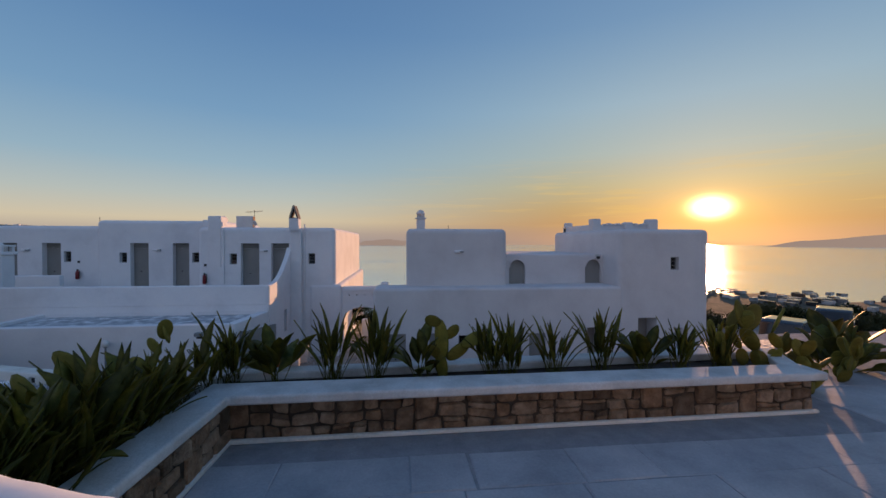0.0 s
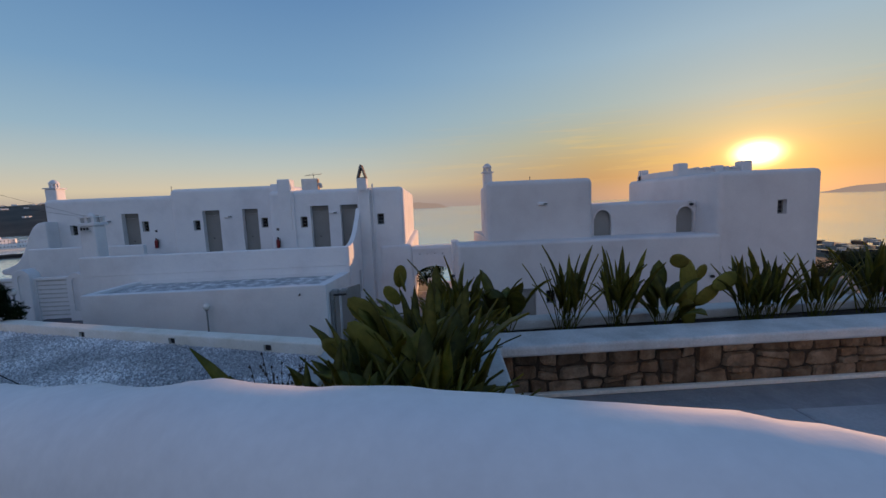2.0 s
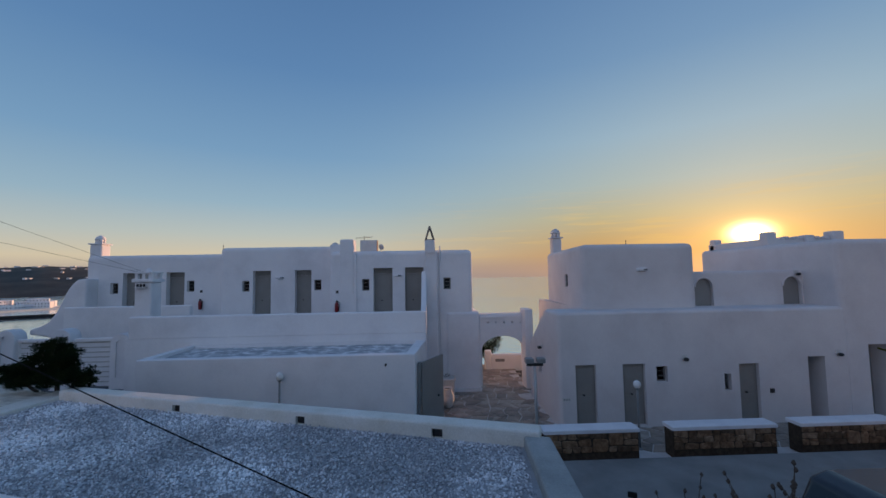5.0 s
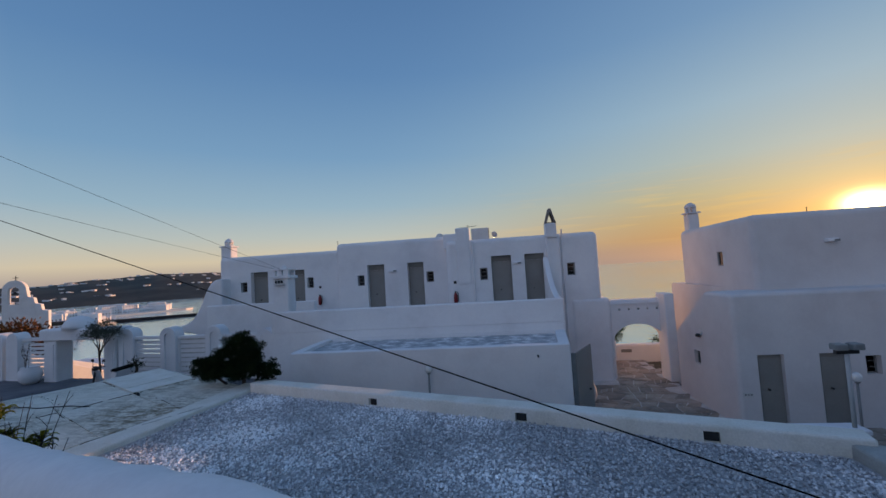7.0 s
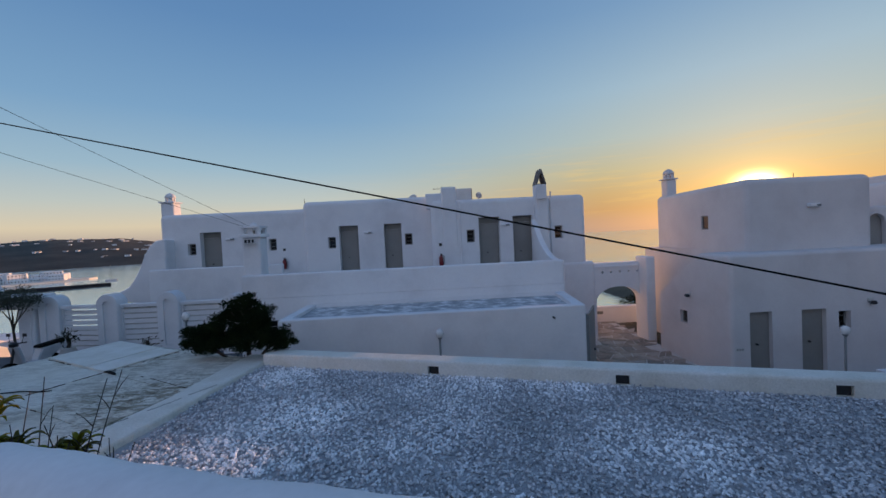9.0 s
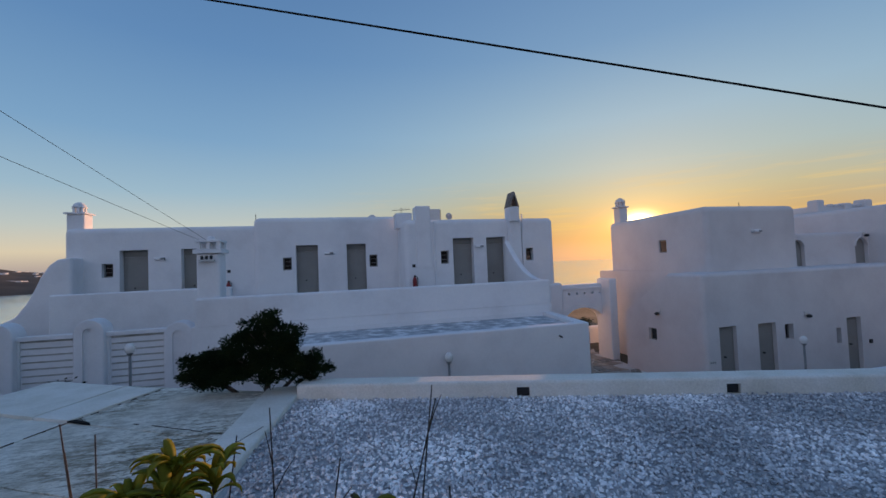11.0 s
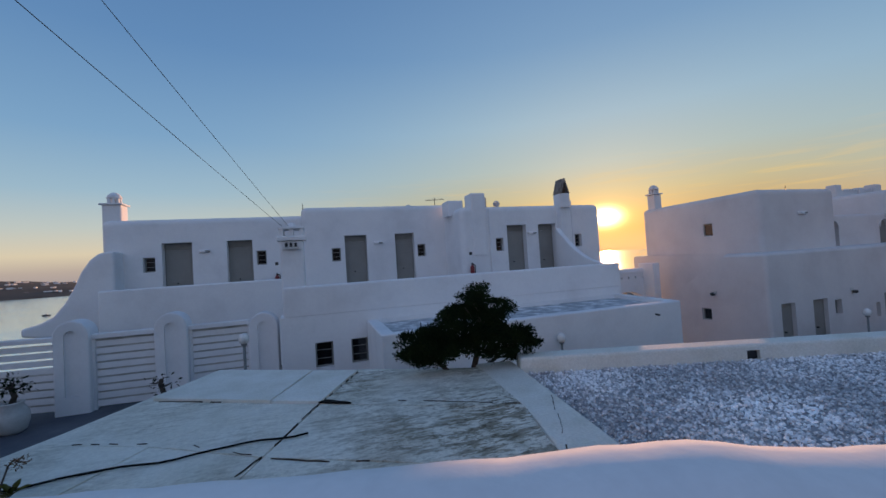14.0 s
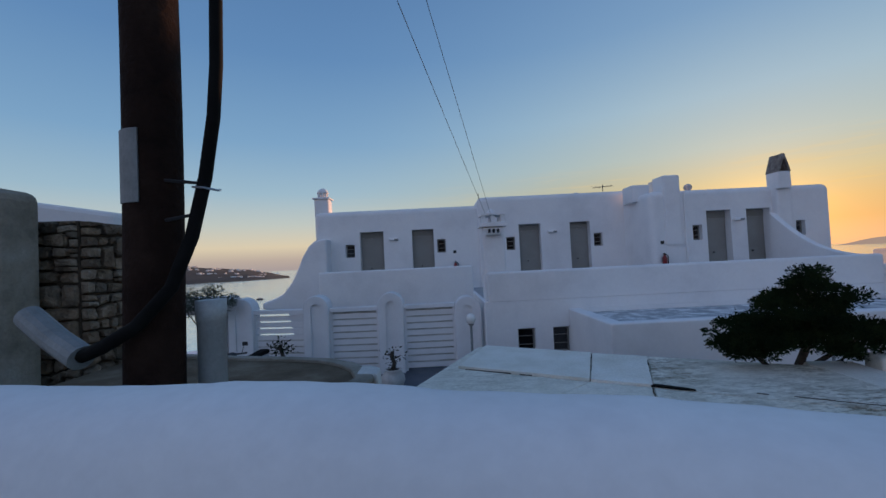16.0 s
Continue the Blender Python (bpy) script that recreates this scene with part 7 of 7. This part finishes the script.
def white_house(at, w, d, h, label, seed, yaw=0.0, name="house", roof=True, mat=None):
    rng = random.Random(seed)
    ob = thing(name, at, label, "house", "white houses")
    x, y, z = at
    part("wall", box(x - w / 2, x + w / 2, y - d / 2, y + d / 2, z, z + h, min(0.15, w * 0.03), 2), mat or STUCCO, ob)
    n = max(2, int(w / 2.2))
    for fl in range(max(1, int(h / 2.8))):
        for k in range(n):
            cx = x - w / 2 + w * (k + 0.5) / n
            cz = z + 1.0 + fl * 2.8
            win = part("window", box(cx - 0.4, cx + 0.4, y - d / 2 - 0.03, y - d / 2 + 0.05, cz, cz + 1.1), FRAME, ob)
            part("pane", box(cx - 0.32, cx + 0.32, y - d / 2 - 0.036, y - d / 2 - 0.02, cz + 0.06, cz + 1.04), GLASS, win)
    if roof:
        part("roof_parapet", box(x - w / 2 + 0.3, x + w / 2 - 0.3, y - d / 2 + 0.3, y + d / 2 - 0.3, z + h - 0.05, z + h + 0.2), mat or STUCCO, ob)
    ob.matrix_basis = Matrix.Translation(at) @ Matrix.Rotation(radians(yaw), 4, "Z")
    return ob


white_house((20.5, 6.2, -3.6), 5.0, 5.0, 2.6, "low white house with a domed corner beside the parking road", 21, 20)
dome = thing("dome", (19.3, 8.4, -1.0), "small white dome on the house roof", "dome")
part("dome", lathe([(0.8, 0), (0.75, 0.3), (0.5, 0.6), (0.15, 0.75), (0.02, 0.77)], (19.3, 8.4, -1.0), 20), STUCCO, dome, "", True)
white_house((44, 9.5, -3.5), 9, 6, 5.2, "white two-storey house among the trees", 22, 60)
wall_low = thing("low_wall", (13.9, 10.6, -3.42), "low white wall at the corner of the parking road", "wall")
part("wall", box(13.6, 14.6, 11.3, 11.6, -3.42, -2.95, 0.05), STUCCO, wall_low)
for k, (x, y, z, h) in enumerate(((13.5, 12.1, -3.42, 1.3), (20.0, 9.9, -3.42, 1.9))):
    globe_lamp((x, y, z), h)
lp = thing("street_lamp", (17.0, 10.9, -3.42), "pale post with a flat lamp head", "street lamp")
part("post", tube([(17.0, 10.9, -3.42), (17.0, 10.9, -0.6)], 0.06, 10), PVC, lp)
part("head", box(16.7, 17.3, 10.7, 11.1, -0.6, -0.45, 0.04), PVC, lp)

bush("bush", (-1.75, 24.4, -3.86), shrub_centres((-1.75, 24.4, -3.86), [(0, 0, 0.8, 0.5), (-0.5, 0.1, 0.8, 0.5), (0.35, 0, 1.1, 0.45), (-0.2, 0.1, 1.4, 0.45), (0.6, 0.1, 1.45, 0.35), (0.1, 0, 1.75, 0.3), (-0.7, 0, 1.3, 0.4)]), 4200, 0.09, LEAF_DARK, "dark bush beyond the passage arch", "bush", 351)
bush("bush", (1.1, 24.5, -3.86), shrub_centres((1.1, 24.5, -3.86), [(0, 0, 0.7, 0.4), (-0.35, 0, 0.78, 0.3), (0.4, 0.05, 0.85, 0.32), (0.1, 0, 1.0, 0.24)]), 1500, 0.09, LEAF_DARK, "low dark shrub behind the low white wall", "bush", 352)
white_house((-36.5, 36.5, -10.5), 6.5, 4.0, 4.4, "white house below the gateway", 353, 25)


# ---- harbour town and far houses ----
rng = random.Random(77)


def polar(eye, az, dist):
    return eye[0] + dist * math.sin(radians(az)), eye[1] + dist * math.cos(radians(az))


PIER_STONE = material("dark_wet_stone", [(0.02, 0.02, 0.022), (0.04, 0.04, 0.042)], 0.2, 0.9, 0.2, 2.0, spec=0.1)
quay = solo("ground_quay", prism([polar((-8, 3), a, r) for a, r in ((-60, 520), (-48, 540), (-40, 560), (-39.3, 575), (-42, 600), (-48, 760), (-66, 800), (-70, 560))], SEA - 1, SEA + 1.6, "z"), PALE_CONCRETE, "low pale harbour quay", "quay")
pier = solo("ground_pier", prism([polar((-8, 3), a, r) for a, r in ((-50, 440), (-38.3, 428), (-38.3, 436), (-50, 462))], SEA - 1, SEA + 2.0, "z"), PIER_STONE, "dark stone pier", "pier")
for k in range(60):
    az = rng.uniform(-66, -42)
    r = rng.uniform(560, 760) if az < -46 else rng.uniform(566, 600)
    x, y = polar((-8, 3), az, r)
    white_house((x, y, SEA + 1.5), rng.uniform(7, 15), rng.uniform(7, 11), rng.choice((3.4, 4.2, 5.7, 6.2, 8.6)), "white flat-roofed harbour house", 400 + k, -az + rng.uniform(-25, 25))
near_quay = solo("ground_quay_near", prism([polar((-8, 3), a, r) for a, r in ((-66, 330), (-56, 350), (-50, 372), (-46.5, 430), (-46.5, 530), (-66, 530))], SEA - 1, SEA + 1.6, "z"), PALE_CONCRETE, "waterfront ground of the old harbour town", "quay")
for k in range(34):
    az = rng.uniform(-64, -47.2)
    r = rng.uniform(366 if az < -52 else 400, 500)
    x, y = polar((-8, 3), az, r)
    white_house((x, y, SEA + 1.5), rng.uniform(6, 14), rng.uniform(6, 10), rng.choice((3.2, 4.0, 5.7, 6.4, 8.2)), "white flat-roofed harbour house", 500 + k, -az + rng.uniform(-30, 30))
x, y = polar((-8, 3), -51.0, 352)
hall = thing("harbour_hall", (x, y, SEA + 1.5), "long white harbour building with a dark hipped roof", "house")
part("wall", box(x - 10, x + 10, y - 4, y + 4, SEA + 1.5, SEA + 7.2), STUCCO, hall)
part("roof", prism([(x - 10.6, SEA + 7.2), (x - 7, SEA + 9.4), (x + 7, SEA + 9.4), (x + 10.6, SEA + 7.2)], y - 4.6, y + 4.6, "y"), BARK, hall, "dark tiled roof")
for k in range(8):
    for z in (SEA + 2.6, SEA + 5.2):
        part("window", box(x - 8.9 + k * 2.4, x - 7.9 + k * 2.4, y - 4.04, y - 3.9, z, z + 1.3), GLASS, hall)
hall.matrix_basis = Matrix.Translation((x, y, SEA + 1.5)) @ Matrix.Rotation(radians(45), 4, "Z")
verts, faces = [], []


def far_box(c, w, d, h, yaw):
    k = len(verts)
    ca, sa = math.cos(yaw), math.sin(yaw)
    for z in (0, h):
        for x, y in ((-w, -d), (w, -d), (w, d), (-w, d)):
            verts.append((c[0] + x * ca - y * sa, c[1] + x * sa + y * ca, c[2] + z))
    for f in ((0, 1, 5, 4), (1, 2, 6, 5), (2, 3, 7, 6), (3, 0, 4, 7), (4, 5, 6, 7)):
        faces.append(tuple(k + i for i in f))


bpy.context.view_layer.update()
for name, a0, a1, n in (("backdrop_hill_west", -70, -22, 260), ("backdrop_hill_east", 74, 100, 80)):
    hill = bpy.data.objects[name]
    vs = [v.co for v in hill.data.vertices]
    for _ in range(n):
        v = rng.choice(vs)
        az = math.degrees(math.atan2(v.x, v.y))
        if a0 < az < a1 and v.z > SEA + 3:
            for _ in range(rng.randint(1, 3)):
                far_box((v.x + rng.uniform(-25, 25), v.y + rng.uniform(-10, 10) - 8, v.z - 2), rng.uniform(2, 7), rng.uniform(2, 4), rng.uniform(2.5, 5), rng.uniform(0, 3))
me = bpy.data.meshes.new("far_houses")
me.from_pydata(verts, [], faces)
me.materials.append(STUCCO)
tagged(new("far_houses", me), "scattered white houses on the far hills", "houses", "", "stuff")


def bell_tower():
    x, y = polar((-8.3, 2.5), -53.9, 100)
    ob = thing("bell_tower", (x, y, -6), "white church belfry with an arched opening and a cross", "church")
    m = Matrix.Translation((x, y, 1.3)) @ Matrix.Rotation(radians(40), 4, "Z")

    def put(name, bm, mat=STUCCO, lab="", smooth=False):
        bmesh.ops.transform(bm, matrix=m, verts=bm.verts)
        return part(name, bm, mat, ob, lab, smooth)

    pts = [(-1.6, -16), (-1.6, 1.0)] + [(-0.1 - 1.5 * math.cos(math.pi * i / 14), 1.0 + 1.7 * math.sin(math.pi * i / 14)) for i in range(1, 14)] + [(1.4, 1.0), (1.6, -0.2), (2.3, -0.4), (2.5, -1.4), (3.2, -1.6), (3.4, -2.6), (4.2, -2.8), (4.2, -16)]
    wall = put("wall", prism(pts, -0.8, 0.8, "y", 0.06))
    hole = prism([(-0.9, -1.4)] + [(-0.2 - 0.7 * math.cos(math.pi * i / 10), 0.9 + 0.7 * math.sin(math.pi * i / 10)) for i in range(11)] + [(0.5, -1.4)], -2, 2, "y")
    bmesh.ops.transform(hole, matrix=m, verts=hole.verts)
    carve(wall, [hole])
    put("bell", lathe([(0.35, 0), (0.3, 0.1), (0.2, 0.4), (0.05, 0.5)], (-0.2, 0, 0.3), 12), IRON)
    put("cross", box(-0.15, -0.05, -0.05, 0.05, 2.65, 3.5, bm=box(-0.4, 0.2, -0.05, 0.05, 3.1, 3.2)), IRON)
    t = polar((-8.3, 2.5), -53.8, 50)
    at = (t[0], t[1], -6.2)
    bush("tree", at, shrub_centres(at, [(-2, 0, 4.0, 1.6), (0.5, 0, 4.4, 1.5), (2.2, 0.5, 3.4, 1.4), (-3.5, 0, 3.2, 1.4), (3.6, 0, 2.6, 1.2)]), 260, 0.35, LEAF_AUTUMN, "bushy tree with rusty autumn leaves below the belfry", "tree", 90)


bell_tower()
boat = thing("sail_boat", (*polar((-8, 3), -38.2, 500), SEA), "small moored boat with a tall mast", "boat")
bx, by = polar((-8, 3), -38.2, 500)
part("hull", prism([(bx - 6, by), (bx - 4.5, by - 1.6), (bx + 5, by - 1.6), (bx + 6, by), (bx + 5, by + 1.6), (bx - 4.5, by + 1.6)], SEA, SEA + 1.6, "z", 0.1), CAR_WHITE, boat)
part("mast", tube([(bx, by, SEA + 1.5), (bx, by, SEA + 17)], 0.14, 6), IRON, boat)
for k, (az, r) in enumerate(((-24, 380), (-20.5, 520), (-27, 460))):
    x, y = polar((-17, 5), az, r)
    b2 = thing("motor_boat", (x, y, SEA), "small dark boat lying in the bay", "boat", "boats in the bay")
    part("hull", prism([(x - 3, y), (x - 2, y - 1), (x + 2.6, y - 1), (x + 3, y), (x + 2.6, y + 1), (x - 2, y + 1)], SEA, SEA + 0.9, "z", 0.08), ROAD, b2)
    part("cabin", box(x - 0.8, x + 1.0, y - 0.7, y + 0.7, SEA + 0.9, SEA + 1.9, 0.1), CAR_WHITE, b2)

# ---- cars and low walls on the beach flat ----
verts, faces = [], []
for k in range(70):
    az, r = rng.uniform(38, 56), rng.uniform(205, 262)
    x, y = polar((0, 0), az, r)
    far_box((x, y, land_height(x, y) - 0.1), rng.uniform(1.6, 2.3), 0.9, rng.uniform(1.2, 1.7), radians(rng.choice((20, 110))) + rng.uniform(-0.1, 0.1))
me = bpy.data.meshes.new("far_cars")
me.from_pydata(verts, [], faces)
me.materials.append(CAR_MIX)
tagged(new("far_cars", me), "rows of distant cars parked on the shore", "cars", "", "stuff")

# ---- pieces of walls and floors ----
bpy.context.view_layer.update()
stone_face(planter_wall, (-1.25, 2.98), (4.8, 3.05), (0.01, -1), -0.12, 0.254, (0.09, 0.14), (0.12, 0.3), 1)
stone_face(planter_wall, (-1.32, 1.0), (-1.25, 2.98), (1, -0.02), -0.12, 0.254, (0.1, 0.16), (0.13, 0.34), 2)
stone_face(planter_wall, (4.8, 3.05), (4.8, 3.3), (1, 0), -0.12, 0.254, (0.13, 0.2), (0.12, 0.2), 3)
stone_face(outer_wall, (-1.86, 3.75), (-2.42, 2.0), (-1, 0.3), -1.9, 0.2, (0.14, 0.24), (0.16, 0.4), 4)
stone_face(outer_wall, (-2.42, 2.0), (-2.85, 1.4), (-0.8, 0.55), -1.2, 0.2, (0.14, 0.24), (0.16, 0.4), 5)
stone_face(outer_wall, (5.2, 4.15), (-1.86, 3.75), (-0.03, 1), -0.3, 0.2, (0.16, 0.3), (0.3, 0.6), 6)

rng = random.Random(8)
def on_terrace(x, y):
    return x > -1.1 and y > line_y(max(x, -3)) + 0.35 and (x > 5.2 or y < 2.75) and y < 6.0 and x < 11


cells = course_cells(on_terrace, -1.9, 11, -4, 6.2, 0.006, 21)
flat_pieces(bpy.data.objects["floor_terrace"], "slab", cells, -0.125, 0.008, SLAB, rng)
walk_cells = crazy_cells(lambda x, y: (-2.75 < x < -0.55 and 19 < y < 24.4) or (-4.7 < x < -0.95 and 14.9 < y < 19.4) or (-4.8 < x < 9 and 12.9 < y < 14.45) or (-4.8 < x < 9 and 11.95 < y < 12.25), -5, 9.5, 11.9, 25, 0.46, 0.022, 5)
flat_pieces(bpy.data.objects["pavement_passage"], "flagstone", walk_cells[:300], -3.86, 0.016, FLAG, rng)
verts, faces = [], []
for poly in walk_cells[300:]:
    k, n = len(verts), len(poly)
    mid = sum((Vector(p) for p in poly), Vector((0, 0))) / n
    verts += [(*p, -3.86) for p in poly] + [(*Vector(p).lerp(mid, 0.05), -3.844 + rng.uniform(-0.004, 0.004)) for p in poly]
    faces += [tuple(range(k + n, k + 2 * n))] + [(k + q, k + (q + 1) % n, k + n + (q + 1) % n, k + n + q) for q in range(n)]
me = bpy.data.meshes.new("paving")
me.from_pydata(verts, [], faces)
me.materials.append(FLAG)
paving = tagged(new("paving", me), "", "", "", "stuff")
paving.parent = bpy.data.objects["pavement_passage"]
